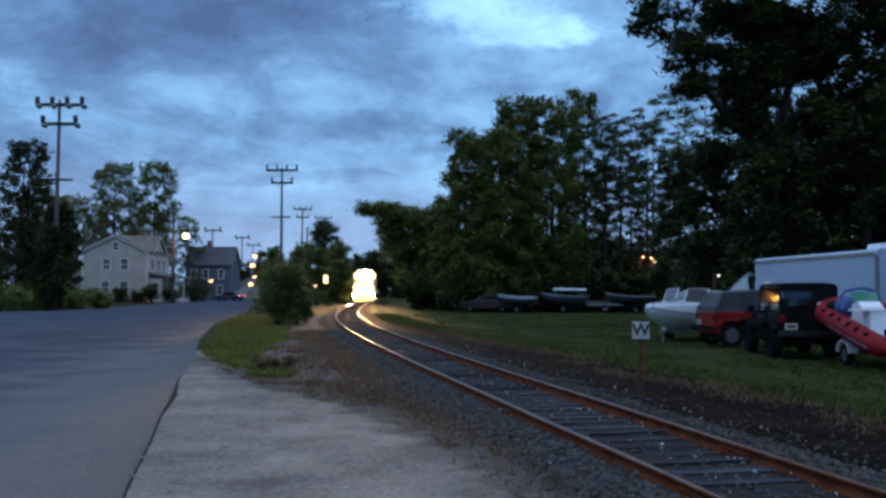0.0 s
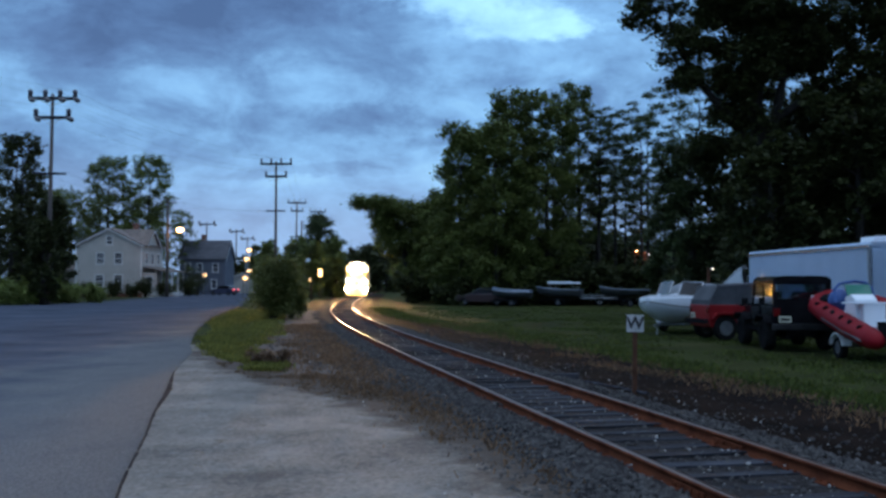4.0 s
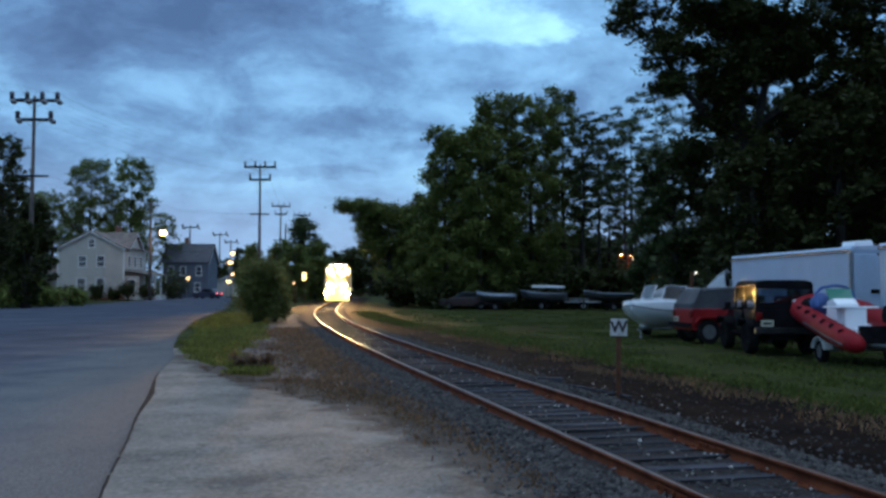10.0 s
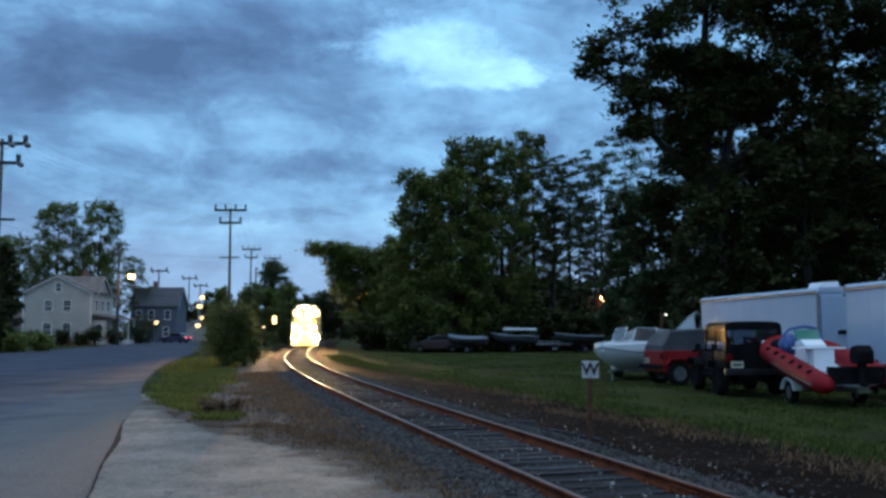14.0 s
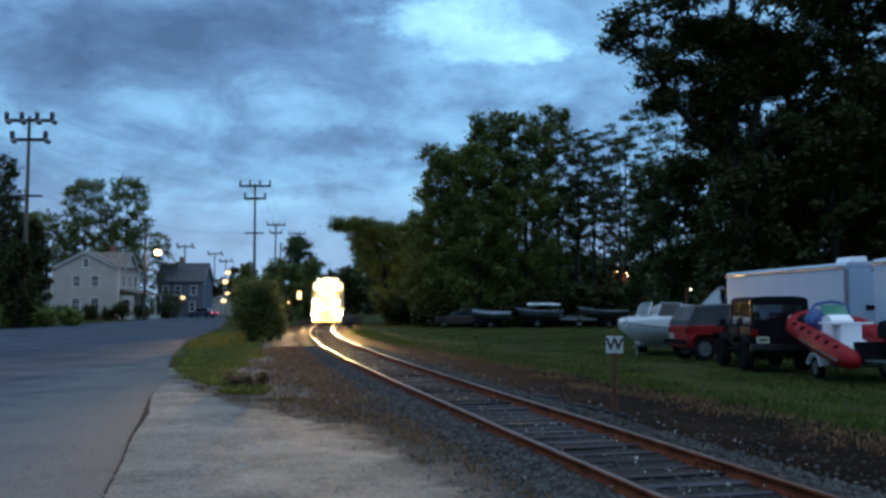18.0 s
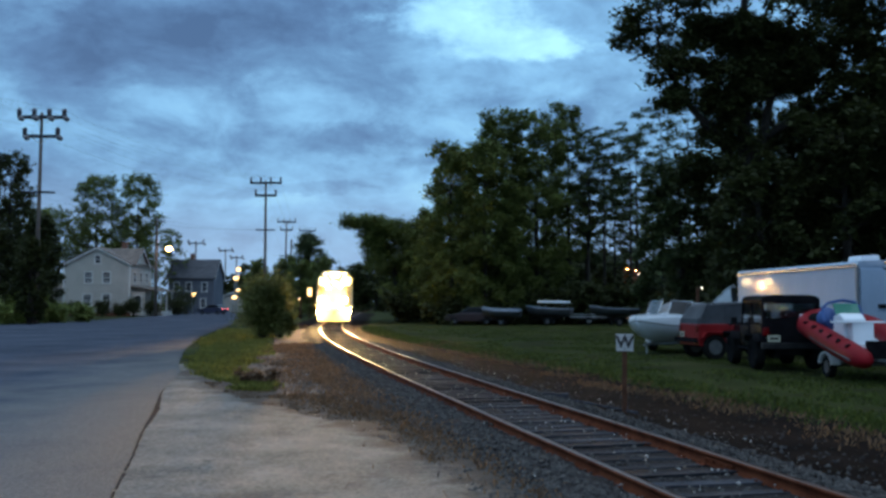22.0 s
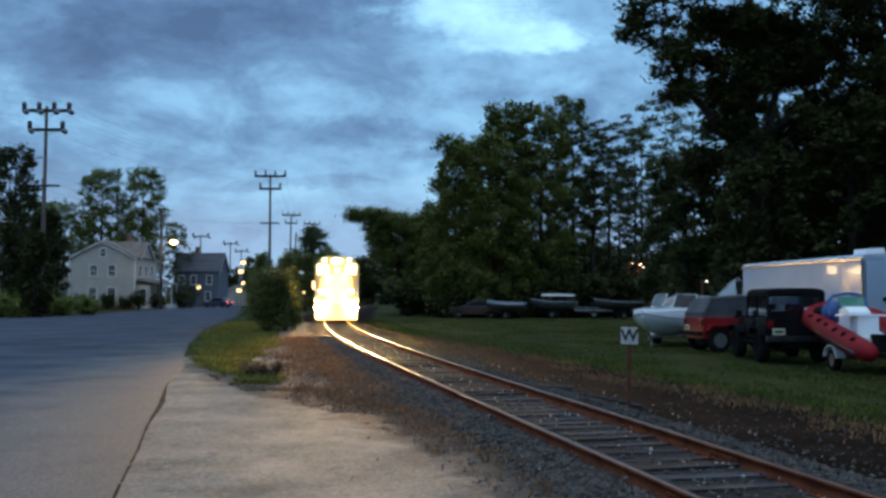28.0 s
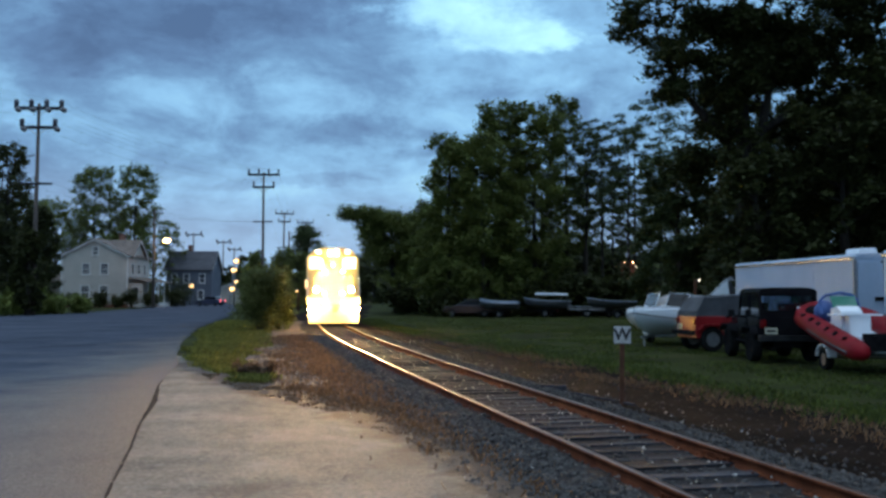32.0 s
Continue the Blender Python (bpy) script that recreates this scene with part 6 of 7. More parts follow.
def hull_sections(bm, stations, tumble=1.0):
    """A hull skin through stations (y, half-beam, gunwale z, keel z, chine share)."""
    rings = []
    for y, b, zg, zk, ch in stations:
        pts = []
        half = [(b * tumble, zg), (b * 0.97 / tumble ** 0.5, zg - (zg - zk) * 0.35), (b * ch, zg - (zg - zk) * 0.66), (b * ch * 0.5, zk + (zg - zk) * 0.12), (0.0, zk)]
        pts = [(x, y, z) for x, z in half] + [(-x, y, z) for x, z in half[-2::-1]]
        rings.append([bm.verts.new(p) for p in pts])
    for a, c in zip(rings, rings[1:]):
        for k in range(len(a) - 1):
            bm.faces.new((a[k], a[k + 1], c[k + 1], c[k]))
    bm.faces.new(rings[0])
    return rings


def make_boat_trailer(parent, length, z, beam=0.8, rear=-1.0, frame_mat="galvanised", guard="white_paint"):
    bm = shape()
    for sx in (-1, 1):
        tube(bm, [(sx * beam * 0.7, rear, z), (sx * beam * 0.7, length * 0.55, z), (0.0, length * 0.95, z)], 0.045, 6)
    rod(bm, (-beam - 0.05, 0, 0.33), (beam + 0.05, 0, 0.33), 0.04)
    rod(bm, (0, length * 0.93, z), (0, length * 1.25, z - 0.02), 0.045)
    rod(bm, (0, length * 1.15, z), (0, length * 1.15, 0.0), 0.03)
    for y in (rear + 0.1, 0.3, length * 0.4):
        rod(bm, (-beam * 0.7, y, z), (beam * 0.7, y, z), 0.035)
        for sx in (-1, 1):
            rod(bm, (sx * beam * 0.45, y, z), (sx * beam * 0.45, y, z + 0.22), 0.03)
    part("trailer_frame", bm, frame_mat, parent)
    for sx in (-1, 1):
        make_wheel(parent, pose(sx * (beam + 0.12), 0, 0.29), 0.29, 0.18, "hull_grey")
        bm = shape()
        arc = [(0.40 * math.cos(a), 0.30 + 0.38 * math.sin(a)) for a in np.linspace(0.15, math.pi - 0.15, 9)]
        arc += [(0.365 * math.cos(a), 0.30 + 0.345 * math.sin(a)) for a in np.linspace(math.pi - 0.15, 0.15, 9)]
        prism(bm, arc, sx * (beam + 0.12) - 0.13, sx * (beam + 0.12) + 0.13, "x")
        part("mudguard", bm, guard, parent)
        bm = shape()
        box(bm, (sx * beam * 0.75, rear - 0.02, z + 0.05), (0.16, 0.05, 0.10), bevel=0.01)
        part("tail_light", bm, "lens_red", parent)
    bm = shape()
    box(bm, (beam * 0.45, rear - 0.03, z), (0.31, 0.015, 0.16), bevel=0.004)
    part("number_plate", bm, "plate", parent)


def make_bowrider(m):
    b = thing("motor_boat", m, "white motor boat with split windscreen on a road trailer", "boat")
    st = [(-2.1, 1.06, 1.36, 0.34, 0.90), (-1.0, 1.12, 1.37, 0.28, 0.90), (0.4, 1.12, 1.38, 0.28, 0.88), (1.4, 1.04, 1.38, 0.36, 0.82), (2.2, 0.82, 1.36, 0.54, 0.7), (2.75, 0.48, 1.34, 0.80, 0.52), (3.0, 0.08, 1.33, 1.02, 0.4)]
    bm = shape()
    hull_sections(bm, st, 0.92)
    part("hull", bm, "hull_white", b, smooth=True)
    for sx in (-1, 1):
        bm = shape()
        rows = [[bm.verts.new(p) for p in ((sx * hb * 0.92, y, zg), (sx * max(hb * 0.92 - 0.22, 0), y, zg + 0.06))] for y, hb, zg, *_ in st]
        for a, c in zip(rows, rows[1:]):
            bm.faces.new((a[0], c[0], c[1], a[1]))
        bmesh.ops.solidify(bm, geom=bm.faces[:], thickness=0.03)
        part("side_deck", bm, "hull_white", b)
    bm = shape()
    v = [bm.verts.new(p) for p in ((-0.74, 1.45, 1.44), (0.74, 1.45, 1.44), (0.46, 2.2, 1.43), (0.0, 2.85, 1.40), (-0.46, 2.2, 1.43))]
    bm.faces.new(v)
    bmesh.ops.solidify(bm, geom=bm.faces[:], thickness=0.03)
    part("bow_deck", bm, "hull_white", b)
    bm = shape()
    tube(bm, [(s * st[i][1] * 0.94, st[i][0], st[i][2] - 0.04) for s, i in [(1, k) for k in range(7)] + [(-1, k) for k in range(6, -1, -1)]], 0.02, 6)
    part("rub_rail", bm, "hull_white", b)
    bm = shape()
    tube(bm, [(s * st[i][1] * 1.0, st[i][0], st[i][2] - 0.36 * (st[i][2] - st[i][3])) for s, i in [(1, k) for k in range(7)] + [(-1, k) for k in range(6, -1, -1)]], 0.018, 6)
    part("hull_stripe", bm, "hull_dark", b)
    bm = shape()
    box(bm, (0, -0.4, 0.95), (1.6, 3.0, 0.1)); box(bm, (0, -1.75, 1.2), (1.7, 0.5, 0.5), bevel=0.06)
    for sx in (-1, 1):
        box(bm, (sx * 0.45, -0.5, 1.25), (0.5, 0.5, 0.5), bevel=0.08)
        box(bm, (sx * 0.55, 0.45, 1.26), (0.62, 0.45, 0.42), bevel=0.05)
    part("cockpit", bm, "hull_white", b)
    for sx in (-1, 1):
        bm = shape()
        q0, q1, q2, q3 = Vector((sx * 0.20, 0.95, 1.46)), Vector((sx * 0.92, 0.55, 1.42)), Vector((sx * 0.86, 0.22, 1.92)), Vector((sx * 0.20, 0.58, 1.96))
        vs = [bm.verts.new(p) for p in (q0, q1, q2, q3)]
        bm.faces.new(vs)
        vs2 = [bm.verts.new(p) for p in (q1, Vector((sx * 0.94, -0.35, 1.40)), Vector((sx * 0.90, -0.45, 1.66)), q2)]
        bm.faces.new(vs2)
        bmesh.ops.solidify(bm, geom=bm.faces[:], thickness=0.012)
        pane = part("windscreen", bm, "tinted_screen", b)
        bm = shape()
        tube(bm, [q0, q3, q2, (sx * 0.90, -0.45, 1.66)], 0.022, 6)
        tube(bm, [q1, q2], 0.018, 6)
        part("windscreen_frame", bm, "aluminium", pane)
    make_boat_trailer(b, 2.0, 0.36, 0.8)
    return b


def make_rib(m):
    r = thing("inflatable_boat", m, "red inflatable boat with black patches, console and outboard on a trailer", "boat")
    def tp(u, sx):
        y = -2.3 + 4.7 * u
        x = sx * (0.95 - 0.1 * max(0.0, u - 0.4) if u < 0.78 else 0.912 * math.cos((u - 0.78) / 0.22 * math.pi / 2) ** 0.8)
        return (x, y, 0.54 + 0.86 * u + 0.18 * u ** 3)
    for sx in (-1, 1):
        bm = shape()
        us = [0, 0.02, 0.05, 0.1, 0.2, 0.35, 0.5, 0.6, 0.7, 0.8, 0.88, 0.95, 1.0]
        tube(bm, [tp(u, sx) for u in us], [0.06, 0.16, 0.22, 0.26, 0.275, 0.28, 0.28, 0.275, 0.27, 0.26, 0.25, 0.24, 0.23], 16)
        side = part("side_tube", bm, "tube_red", r, "red rubber tube", smooth=True)
        bm = shape()
        tube(bm, [(p[0] + sx * 0.25, p[1], p[2] - 0.06) for p in (tp(u, sx) for u in (0.1, 0.3, 0.5, 0.6))] , 0.035, 6)
        part("rub_strake", bm, "soft_top", side)
        for u in (0.16, 0.27, 0.38, 0.49, 0.60, 0.71):
            p = tp(u, sx)
            bm = shape()
            ball(bm, (p[0] + sx * 0.165, p[1], p[2] + 0.20), (0.075, 0.11, 0.055), 8)
            for v in bm.verts:
                v.co += Vector((0, rough(v.co.z, v.co.y, 7, 0.05), rough(v.co.y, v.co.z, 6, 0.05)))
            part("grab_patch", bm, "black_plastic", side)
        bm = shape()
        p = tp(0.88, sx)
        box(bm, (p[0] + sx * 0.16, p[1], p[2] + 0.155), (0.10, 0.16, 0.10), rz=20 * sx, bevel=0.02)
        part("bow_patch", bm, "hull_white", side)
    bm = shape()
    hull_sections(bm, [(-1.75, 0.84, 0.86, 0.50, 0.9), (-0.5, 0.84, 0.95, 0.52, 0.88), (1.0, 0.76, 1.20, 0.70, 0.8), (1.9, 0.25, 1.42, 1.10, 0.6), (2.1, 0.02, 1.50, 1.3, 0.5)])
    part("hull", bm, "hull_white", r, smooth=True)
    bm = shape()
    box(bm, (0, -1.72, 0.80), (1.5, 0.07, 0.45), bevel=0.02)
    part("transom", bm, "black_plastic", r)
    bm = shape()
    box(bm, (0, -0.2, 0.86), (1.4, 2.9, 0.06))
    part("deck_floor", bm, "hull_white", r)
    bm = shape()
    prism(bm, [(-0.5, 0.88), (0.2, 0.88), (0.2, 1.60), (-0.18, 1.68), (-0.42, 1.54)], -0.70, -0.12, "x", 0.03)
    part("console", bm, "hull_white", r)
    bm = shape()
    box(bm, (-0.42, -0.62, 1.46), (1.30, 0.36, 0.05), bevel=0.015)
    box(bm, (-0.36, -0.62, 1.15), (0.56, 0.3, 0.60), bevel=0.03)
    part("bench", bm, "hull_white", r, "white thwart seat")
    bm = shape()
    prism(bm, [(0.0, 1.62), (0.02, 1.62), (0.24, 1.92), (0.22, 1.93)], -0.70, -0.04, "x")
    part("windscreen", bm, "tint_green", r, "green tinted windscreen")
    bm = shape()
    tube(bm, [(-0.94, 0.2, 1.45), (-0.92, 0.34, 1.80), (-0.76, 0.38, 1.95), (-0.36, 0.4, 2.02), (-0.06, 0.38, 1.97), (0.06, 0.32, 1.84), (0.08, 0.2, 1.58)], 0.04, 8)
    part("windscreen_frame", bm, "tarp_blue", r)
    bm = shape()
    ball(bm, (-0.62, 0.75, 1.50), (0.30, 0.42, 0.30), 12)
    for v in bm.verts:
        v.co += Vector((rough(v.co.x, v.co.y, 5, 0.05), 0, rough(v.co.z, v.co.x, 5, 0.06)))
    part("folded_tarp", bm, "tarp_blue", r, "bundled blue tarpaulin", smooth=True)
    bm = shape()
    ball(bm, (-0.78, 1.1, 1.46), (0.22, 0.34, 0.22), 10)
    part("dark_bundle", bm, "black_plastic", r, smooth=True)
    bm = shape()
    prism(bm, [(-2.25, 1.10), (-2.28, 1.42), (-2.1, 1.56), (-1.82, 1.52), (-1.72, 1.28), (-1.8, 1.10)], -0.20, 0.20, "x", 0.06)
    motor = part("outboard_cowl", bm, "black_plastic", r, "black outboard motor")
    bm = shape()
    prism(bm, [(-2.12, 1.12), (-1.86, 1.12), (-1.98, 0.55), (-2.16, 0.55)], -0.07, 0.07, "x", 0.02)
    box(bm, (0, -2.12, 0.62), (0.22, 0.36, 0.03))
    part("leg", bm, "black_plastic", motor)
    make_boat_trailer(r, 2.6, 0.42, 0.80, -1.3)
    return r


def make_covered_boat(m):
    b = thing("covered_boat", m, "boat under a pale grey cover on a trailer", "boat")
    bm = shape()
    st = [(-2.6, 0.9, 1.5, 0.7, 0.86), (0.4, 1.0, 1.6, 0.62, 0.84), (1.8, 0.8, 1.62, 0.75, 0.75), (2.5, 0.62, 1.85, 1.0, 0.6), (3.0, 0.3, 2.4, 1.4, 0.5), (3.2, 0.12, 2.55, 1.6, 0.5)]
    hull_sections(bm, st)
    part("hull", bm, "hull_white", b, smooth=True)
    bm = shape()
    rings = []
    for y, hb, zg, *_ in st:
        top = zg + 0.35 - 0.05 * y
        rings.append([bm.verts.new((hb * 1.03 * math.cos(a), y, zg - 0.1 + (top - zg) * math.sin(a) ** 0.8)) for a in np.linspace(0, math.pi, 9)])
    for a, c in zip(rings, rings[1:]):
        for k in range(8):
            bm.faces.new((a[k], a[k + 1], c[k + 1], c[k]))
    bm.faces.new(rings[0]); bm.faces.new(rings[-1])
    part("cover", bm, "boat_cover", b, "grey fabric cover", smooth=True)
    make_boat_trailer(b, 2.9, 0.5, 0.85, -1.6)
    return b


def make_small_boat(m, hull, cover, label, canopy):
    b = thing("small_boat", m, label, "boat", "boats stored under the trees")
    st = [(-1.7, 0.85, 1.30, 0.70, 0.86), (0.2, 0.9, 1.32, 0.66, 0.84), (1.2, 0.72, 1.40, 0.74, 0.75), (1.9, 0.3, 1.52, 0.95, 0.6), (2.1, 0.03, 1.56, 1.2, 0.5)]
    bm = shape()
    hull_sections(bm, st)
    part("hull", bm, hull, b, smooth=True)
    bm = shape()
    tube(bm, [(s * st[i][1] * 1.02, st[i][0], st[i][2]) for s, i in [(1, k) for k in range(5)] + [(-1, k) for k in range(4, -1, -1)]], 0.06, 6)
    part("gunwale", bm, "hull_blue", b)
    if cover:
        bm = shape()
        rings = [[bm.verts.new((hb * 1.05 * math.cos(a), y, zg - 0.06 + 0.34 * math.sin(a) ** 0.8)) for a in np.linspace(0, math.pi, 9)] for y, hb, zg, *_ in st]
        for a, c in zip(rings, rings[1:]):
            for k in range(8):
                bm.faces.new((a[k], a[k + 1], c[k + 1], c[k]))
        bm.faces.new(rings[0])
        part("cover", bm, cover, b, "blue-grey fabric cover", smooth=True)
    if canopy:
        bm = shape()
        prism(bm, [(-1.5, 1.78), (-1.4, 1.95), (0.8, 2.0), (0.95, 1.86), (0.9, 1.80)], -0.85, 0.85, "x", 0.04)
        part("canopy", bm, "hull_white", b, "white canopy roof")
        for sx in (-1, 1):
            for y in (-1.3, 0.7):
                bm = shape()
                rod(bm, (sx * 0.78, y, 1.25), (sx * 0.78, y, 1.82), 0.03, n=6)
                part("canopy_post", bm, "aluminium", b)
    bm = shape()
    box(bm, (0, -0.6, 1.1), (1.3, 0.4, 0.36), bevel=0.05)
    box(bm, (0, -1.2, 0.9), (1.4, 1.2, 0.06))
    part("bench", bm, "hull_grey", b)
    make_boat_trailer(b, 1.9, 0.5, 0.75, -1.0, "black_plastic", "black_plastic")
    return b


def make_flat_trailer(m, label):
    t = thing("flat_trailer", m, label, "trailer")
    bm = shape()
    box(bm, (0, 0, 0.62), (1.7, 3.0, 0.12), bevel=0.02)
    part("deck", bm, "galvanised", t)
    bm = shape()
    for sx in (-1, 1):
        box(bm, (sx * 0.82, 0, 0.86), (0.05, 3.0, 0.05))
        for y in (-1.4, -0.5, 0.5, 1.4):
            box(bm, (sx * 0.82, y, 0.76), (0.05, 0.05, 0.2))
    part("side_rail", bm, "galvanised", t)
    bm = shape()
    rod(bm, (0, 1.4, 0.55), (0, 2.6, 0.5), 0.05)
    rod(bm, (0, 2.5, 0.5), (0, 2.5, 0.0), 0.04)
    rod(bm, (-0.8, 0, 0.33), (0.8, 0, 0.33), 0.04)
    box(bm, (0, 0, 0.46), (0.8, 0.3, 0.24))
    box(bm, (0, 0.9, 0.52), (0.1, 1.8, 0.1))
    part("drawbar", bm, "black_plastic", t)
    for sx in (-1, 1):
        make_wheel(t, pose(sx * 0.95, 0, 0.33), 0.33, 0.2)
    return t


def make_vehicles():
    make_jeep(pose(9.72, 27.4, 0, 0, 0, -3) @ Matrix.Scale(1.09, 4), "car_black", "car_black", "black boxy off-road vehicle with hard top parked on the grass", "black_plastic")
    make_jeep(pose(9.9, 31.5, 0, 0, 0, -80), "car_red", "soft_top", "red off-road vehicle with grey soft top parked on the grass", "galvanised", False)
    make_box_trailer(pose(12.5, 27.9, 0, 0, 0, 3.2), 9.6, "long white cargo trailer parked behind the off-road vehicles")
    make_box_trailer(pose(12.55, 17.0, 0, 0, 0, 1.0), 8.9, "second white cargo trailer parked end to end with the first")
    make_bowrider(pose(8.92, 35.6, 0, 0, 0, 140) @ Matrix.Scale(0.98, 4))
    make_rib(pose(10.55, 23.3, 0, 0, 0, 0.6) @ Matrix.Scale(0.95, 4))
    make_covered_boat(pose(12.0, 43.1, 0, 0, 0, -170))
    make_car(pose((838 - 784) / 1650 * 78, 78, -0.02, 0, 0, 84), "car_maroon", "dark maroon car parked low under the trees")
    make_small_boat(pose((895 - 784) / 1650 * 76, 76, 0, 0, 0, 72) @ Matrix.Scale(0.85, 4), "hull_dark", "hull_blue", "small dark boat under a blue-grey cover on a trailer", False)
    make_small_boat(pose((979 - 784) / 1650 * 77, 77, 0, 0, 0, 66), "hull_grey", "", "grey boat with a white canopy roof on posts", True)
    make_flat_trailer(pose((1045 - 784) / 1650 * 77, 77, 0, 0, 0, 86), "low grey flat trailer standing under the trees")
    make_small_boat(pose((1093 - 784) / 1650 * 74, 74, 0, 0, 0, 100), "hull_dark", "", "dark open boat with a blue-grey gunwale on a trailer", False)
    make_car(pose(-34.6, 142, 0.0, 0, 0, 70), "car_blue", "dark blue car with lit tail lights on the far road", lens="tail_glow")


make_vehicles()


# ---- the train ----
def dome(bm, c, r, depth, n=18):
    """A shallow domed lens that bulges towards -y."""
    rings = []
    for a in (0.0, 0.4, 0.8, 1.2):
        q, d = r * math.cos(a), depth * math.sin(a)
        rings.append([bm.verts.new((c[0] + q * math.cos(k * math.tau / n), c[1] - d, c[2] + q * math.sin(k * math.tau / n))) for k in range(n)])
    for p, q in zip(rings, rings[1:]):
        for k in range(n):
            bm.faces.new((p[k], p[(k + 1) % n], q[(k + 1) % n], q[k]))
    bm.faces.new(rings[0])
    bm.faces.new(rings[-1])


def beam_shield(bm, c, r, length, n=22):
    """A thin open tube, added to narrow a lamp's beam, drawn towards -y."""
    rings = [[bm.verts.new((c[0] + q * math.cos(k * math.tau / n), y, c[2] + q * math.sin(k * math.tau / n))) for k in range(n)]
             for q, y in ((r, c[1]), (r, c[1] - length), (r + 0.02, c[1] - length), (r + 0.02, c[1]))]
    for p, q in zip(rings, rings[1:] + rings[:1]):
        for k in range(n):
            bm.faces.new((p[k], p[(k + 1) % n], q[(k + 1) % n], q[k]))


def make_locomotive():
    """Road-switcher, nose towards local -y, base at the rail top."""
    loco = thing("locomotive", pose(0, 0, 0), "diesel locomotive with blazing amber headlights creeping along the track", "locomotive")
    bm = shape()
    box(bm, (0, 7.6, 1.36), (2.9, 15.6, 0.34), bevel=0.03)
    part("underframe", bm, "loco_paint", loco)
    bm = shape()
    prism(bm, [(-1.15, 1.53), (1.15, 1.53), (1.15, 2.75), (0.85, 3.0), (-0.85, 3.0), (-1.15, 2.75)], 1.0, 2.9, "y", 0.05)
    part("short_hood", bm, "loco_paint", loco)
    bm = shape()
    prism(bm, [(-1.5, 1.53), (1.5, 1.53), (1.5, 3.75), (1.1, 4.25), (0.0, 4.4), (-1.1, 4.25), (-1.5, 3.75)], 2.9, 5.2, "y", 0.05)
    cab = part("cab", bm, "loco_paint", loco)
    for sx in (-1, 1):
        # these panes glow only so the front burns out evenly
        bm = shape()
        box(bm, (sx * 0.95, 2.88, 3.5), (0.7, 0.05, 0.6), bevel=0.02)
        part("windscreen", bm, "screen_fill_glow", cab, "windscreen made to glow so the front burns out")
        bm = shape()
        box(bm, (sx * 1.51, 4.0, 3.4), (0.04, 1.3, 0.65), bevel=0.01)
        part("cab_window", bm, "car_glass", cab)
        bm = shape()
        box(bm, (sx * 0.72, 2.85, 4.14), (0.5, 0.10, 0.20), bevel=0.015)
        part("number_board", bm, "white_glow", cab)
    bm = shape()
    prism(bm, [(-0.95, 1.53), (0.95, 1.53), (0.95, 3.75), (0.7, 4.05), (-0.7, 4.05), (-0.95, 3.75)], 5.2, 14.6, "y", 0.04)
    part("long_hood", bm, "loco_paint", loco)
    bm = shape()
    for y in (6.5, 8.5, 11.0, 13.0):
        rod(bm, (0, y, 4.0), (0, y, 4.3), 0.45, n=14)
    part("fan", bm, "loco_dark", loco)
    bm = shape()
    box(bm, (0, 2.80, 4.05), (1.4, 0.22, 0.68), bevel=0.04)
    part("headlight_housing", bm, "loco_paint", loco)
    # added fill lamp: burns out the cab front in place of headlight glare
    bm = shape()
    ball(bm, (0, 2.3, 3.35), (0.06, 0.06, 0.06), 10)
    bulb = part("front_fill_light", bm, "front_fill_glow", loco, "small amber lamp added to burn out the locomotive front", smooth=True)
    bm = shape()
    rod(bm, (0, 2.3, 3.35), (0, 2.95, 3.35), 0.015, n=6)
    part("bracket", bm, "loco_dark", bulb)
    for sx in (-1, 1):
        # added fill lamps that brighten the ground before the nose
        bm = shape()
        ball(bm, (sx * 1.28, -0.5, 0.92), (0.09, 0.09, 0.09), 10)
        bulb = part("ground_fill_light", bm, "ground_fill_glow", loco, "amber lamp added to brighten the ground before the nose", smooth=True)
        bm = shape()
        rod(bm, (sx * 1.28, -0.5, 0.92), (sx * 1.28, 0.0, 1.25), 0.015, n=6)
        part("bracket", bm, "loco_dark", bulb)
        bm = shape()
        dome(bm, (sx * 0.16, 2.69, 4.05), 0.09, 0.04)
        part("headlight", bm, "headlight", loco, "blazing amber headlight", smooth=True)
        # unseen tubes added here keep the lamps' light off the yard
        bm = shape()
        beam_shield(bm, (sx * 0.16, 2.70, 4.05), 0.095, 0.75)
        part("beam_shield", bm, "loco_dark", loco, "black tube added to narrow the headlight beam")
        bm = shape()
        beam_shield(bm, (sx * 0.95, 0.0, 1.95), 0.095, 0.75)
        part("beam_shield", bm, "loco_dark", loco, "black tube added to narrow the ditch light beam")
        # three more added fill lamps a side, to burn out the nose
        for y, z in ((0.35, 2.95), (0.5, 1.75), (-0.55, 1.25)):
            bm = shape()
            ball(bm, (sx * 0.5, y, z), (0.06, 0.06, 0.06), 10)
            bulb = part("front_fill_light", bm, "front_fill_glow", loco, "small amber lamp added to burn out the locomotive front", smooth=True)
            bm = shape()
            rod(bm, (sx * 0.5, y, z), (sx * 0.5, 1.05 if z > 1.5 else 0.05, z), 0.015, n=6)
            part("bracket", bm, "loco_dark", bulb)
        bm = shape()
        rod(bm, (sx * 0.95, -0.04, 1.95), (sx * 0.95, 0.22, 1.95), 0.18, n=16)
        box(bm, (sx * 0.95, 0.1, 1.66), (0.12, 0.16, 0.3))
        part("ditch_light_housing", bm, "loco_paint", loco)
        bm = shape()
        dome(bm, (sx * 0.95, -0.04, 1.95), 0.09, 0.04)
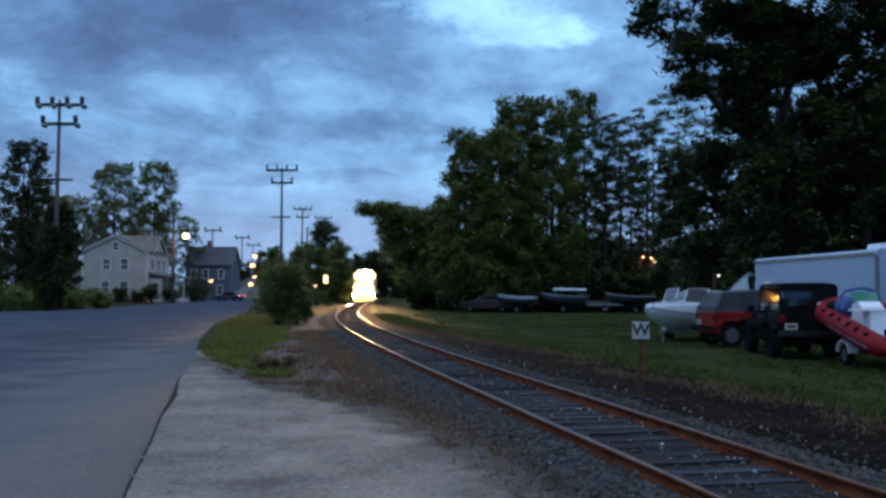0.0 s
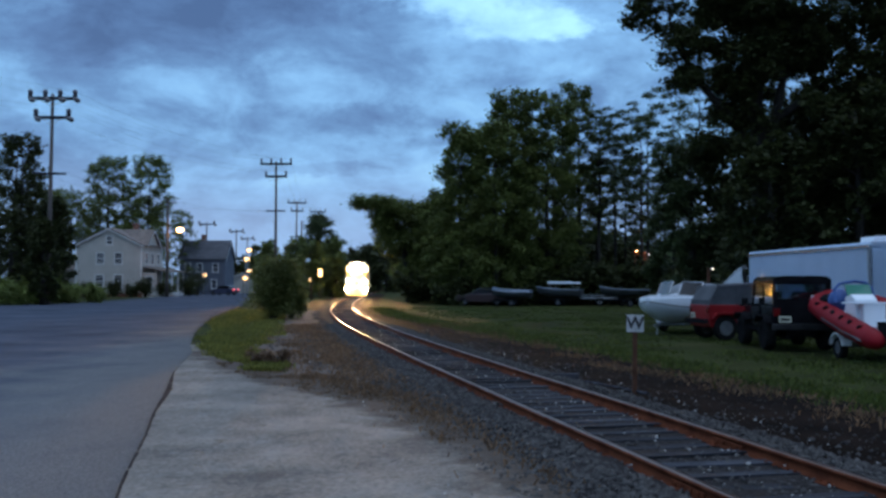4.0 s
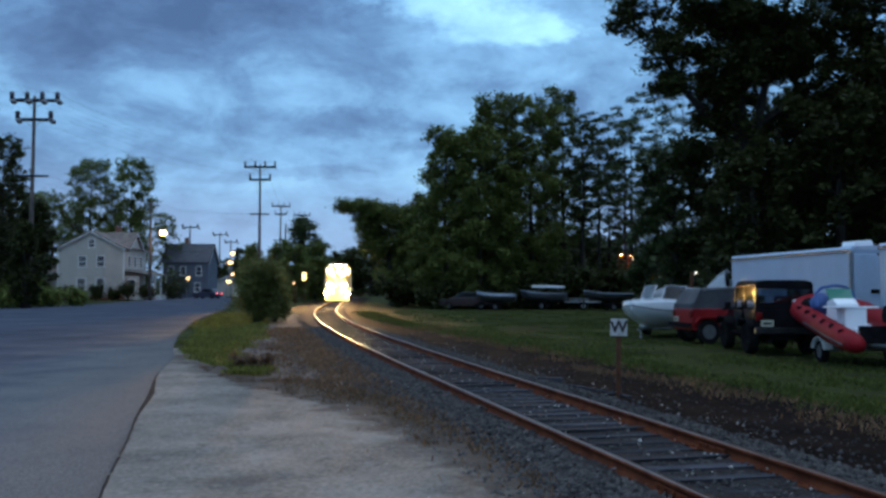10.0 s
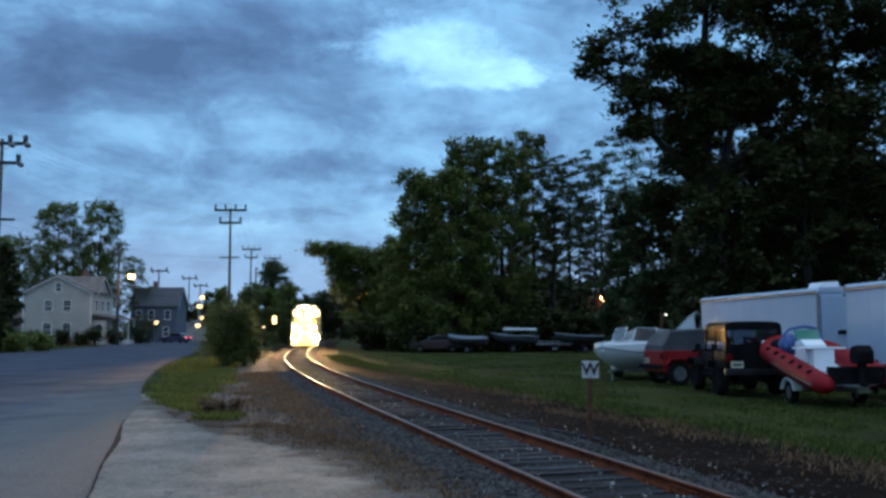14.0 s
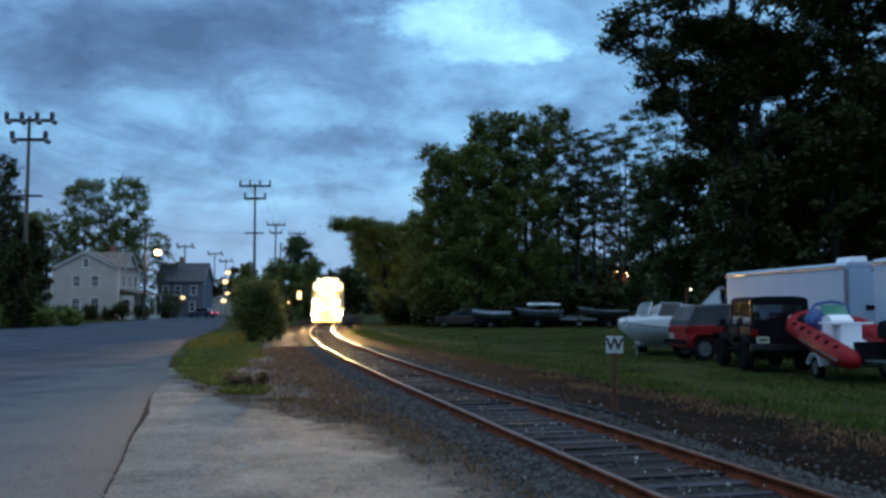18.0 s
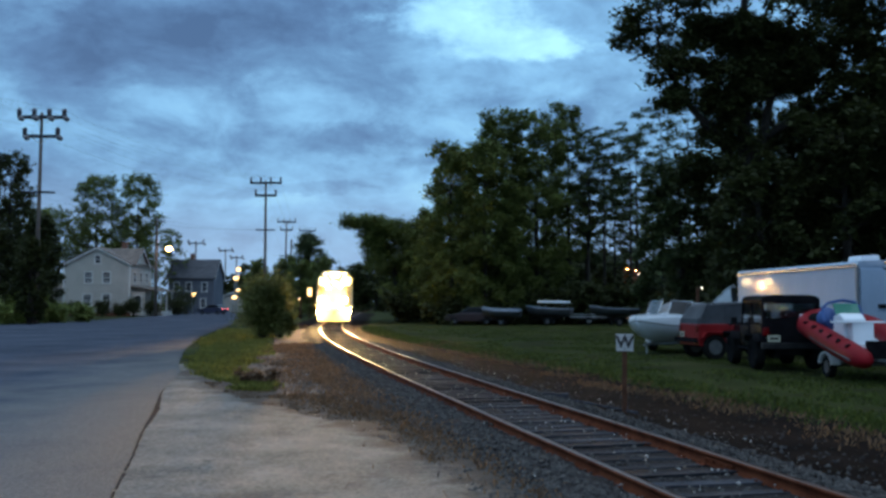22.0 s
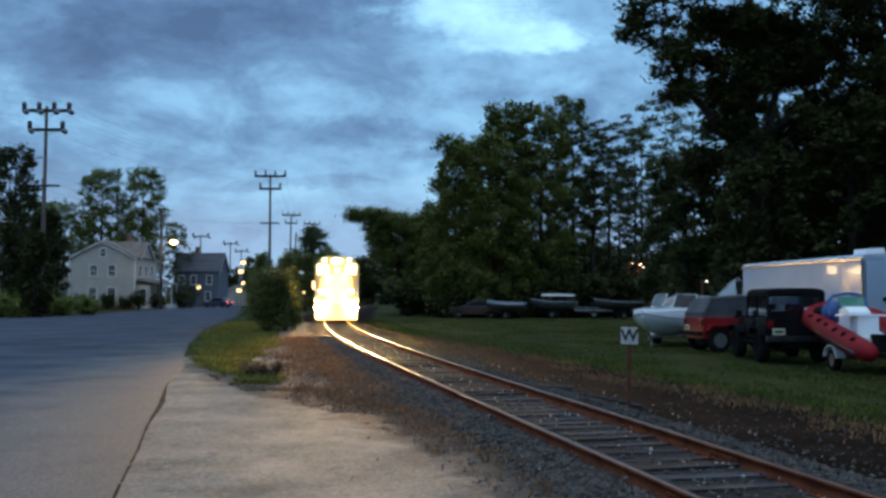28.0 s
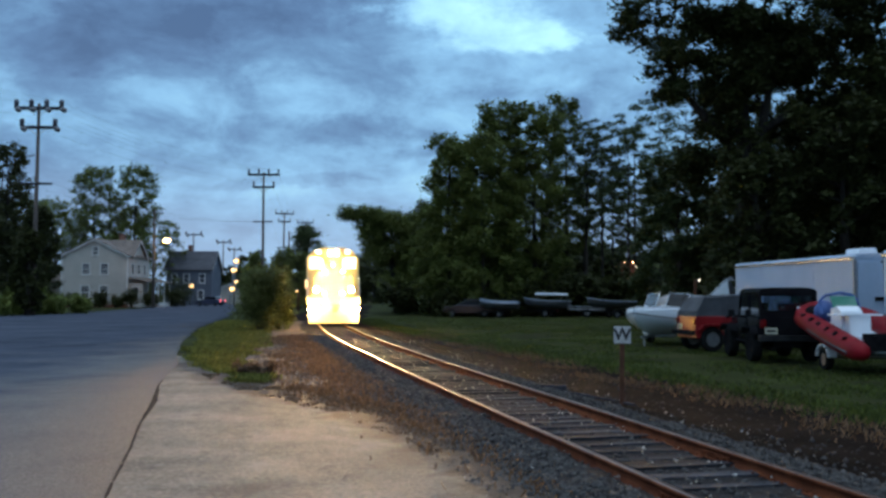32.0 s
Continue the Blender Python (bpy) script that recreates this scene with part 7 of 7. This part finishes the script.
        part("ditch_light", bm, "ditch_light", loco, "blazing amber ditch light", smooth=True)
        for k, y in enumerate((0.1, 0.55)):
            bm = shape()
            rod(bm, (sx * 1.4, y, 1.5), (sx * 1.4, y, 2.6), 0.025, n=6)
            part("handrail_post", bm, "white_paint", loco)
        bm = shape()
        tube(bm, [(sx * 1.4, 0.1, 2.6), (sx * 1.4, 3.0, 2.6)], 0.022, 6)
        tube(bm, [(sx * 1.4, 5.2, 2.6), (sx * 1.4, 15.2, 2.6)], 0.022, 6)
        part("handrail", bm, "white_paint", loco)
        for i in range(3):
            bm = shape()
            box(bm, (sx * 1.2, -0.02, 0.5 + 0.33 * i), (0.5, 0.3, 0.04))
            part("step", bm, "loco_paint", loco)
    bm = shape()
    prism(bm, [(0.18, 0.12), (-0.28, 0.12), (-0.10, 0.95), (0.12, 1.2), (0.18, 1.2)], -1.35, 1.35, "x", 0.02)
    part("pilot", bm, "loco_paint", loco)
    bm = shape()
    box(bm, (0, -0.45, 0.88), (0.26, 0.9, 0.24), bevel=0.04)
    box(bm, (0.08, -0.86, 0.88), (0.30, 0.22, 0.32), bevel=0.05)
    part("coupler", bm, "loco_paint", loco)
    bm = shape()
    prism(bm, [(-1.1, 0.45), (1.1, 0.45), (1.25, 0.75), (1.25, 1.2), (-1.25, 1.2), (-1.25, 0.75)], 6.2, 9.0, "y", 0.05)
    part("fuel_tank", bm, "loco_dark", loco)
    for y in (2.2, 4.7, 10.6, 13.1):
        bm = shape()
        for sx in (-1, 1):
            rod(bm, (sx * 0.69, y, 0.5), (sx * 0.82, y, 0.5), 0.5, n=24)
        rod(bm, (-0.8, y, 0.5), (0.8, y, 0.5), 0.09, n=8)
        part("wheelset", bm, "loco_dark", loco)
    for y in (3.45, 11.85):
        bm = shape()
        for sx in (-1, 1):
            box(bm, (sx * 1.0, y, 0.72), (0.22, 3.6, 0.34), bevel=0.04)
        box(bm, (0, y, 0.85), (2.0, 0.6, 0.3))
        part("bogie_frame", bm, "loco_dark", loco)
    return loco


LOCO = make_locomotive()
TRAIN_WAY = [(0.0, 123.0), (6.0, 113.5), (13.0, 99.5), (19.0, 85.0), (23.0, 75.0), (28.0, 61.0), (32.0, 51.0)]


def motions():
    rows = []
    for t in np.arange(0.0, 32.01, 1.0):
        d = float(np.interp(t, [r[0] for r in TRAIN_WAY], [r[1] for r in TRAIN_WAY]))
        s = float(np.interp(d, TRACK_Y, TRACK_S))
        x, y, _ = on_track(s)
        bx, by, _ = on_track(s + 14.0)
        rows.append((float(t), pose(x, y, RAIL_TOP, 0, 0, math.degrees(math.atan2(x - bx, by - y)))))
    walk(LOCO, rows)


make_stones()
make_grass()
motions()
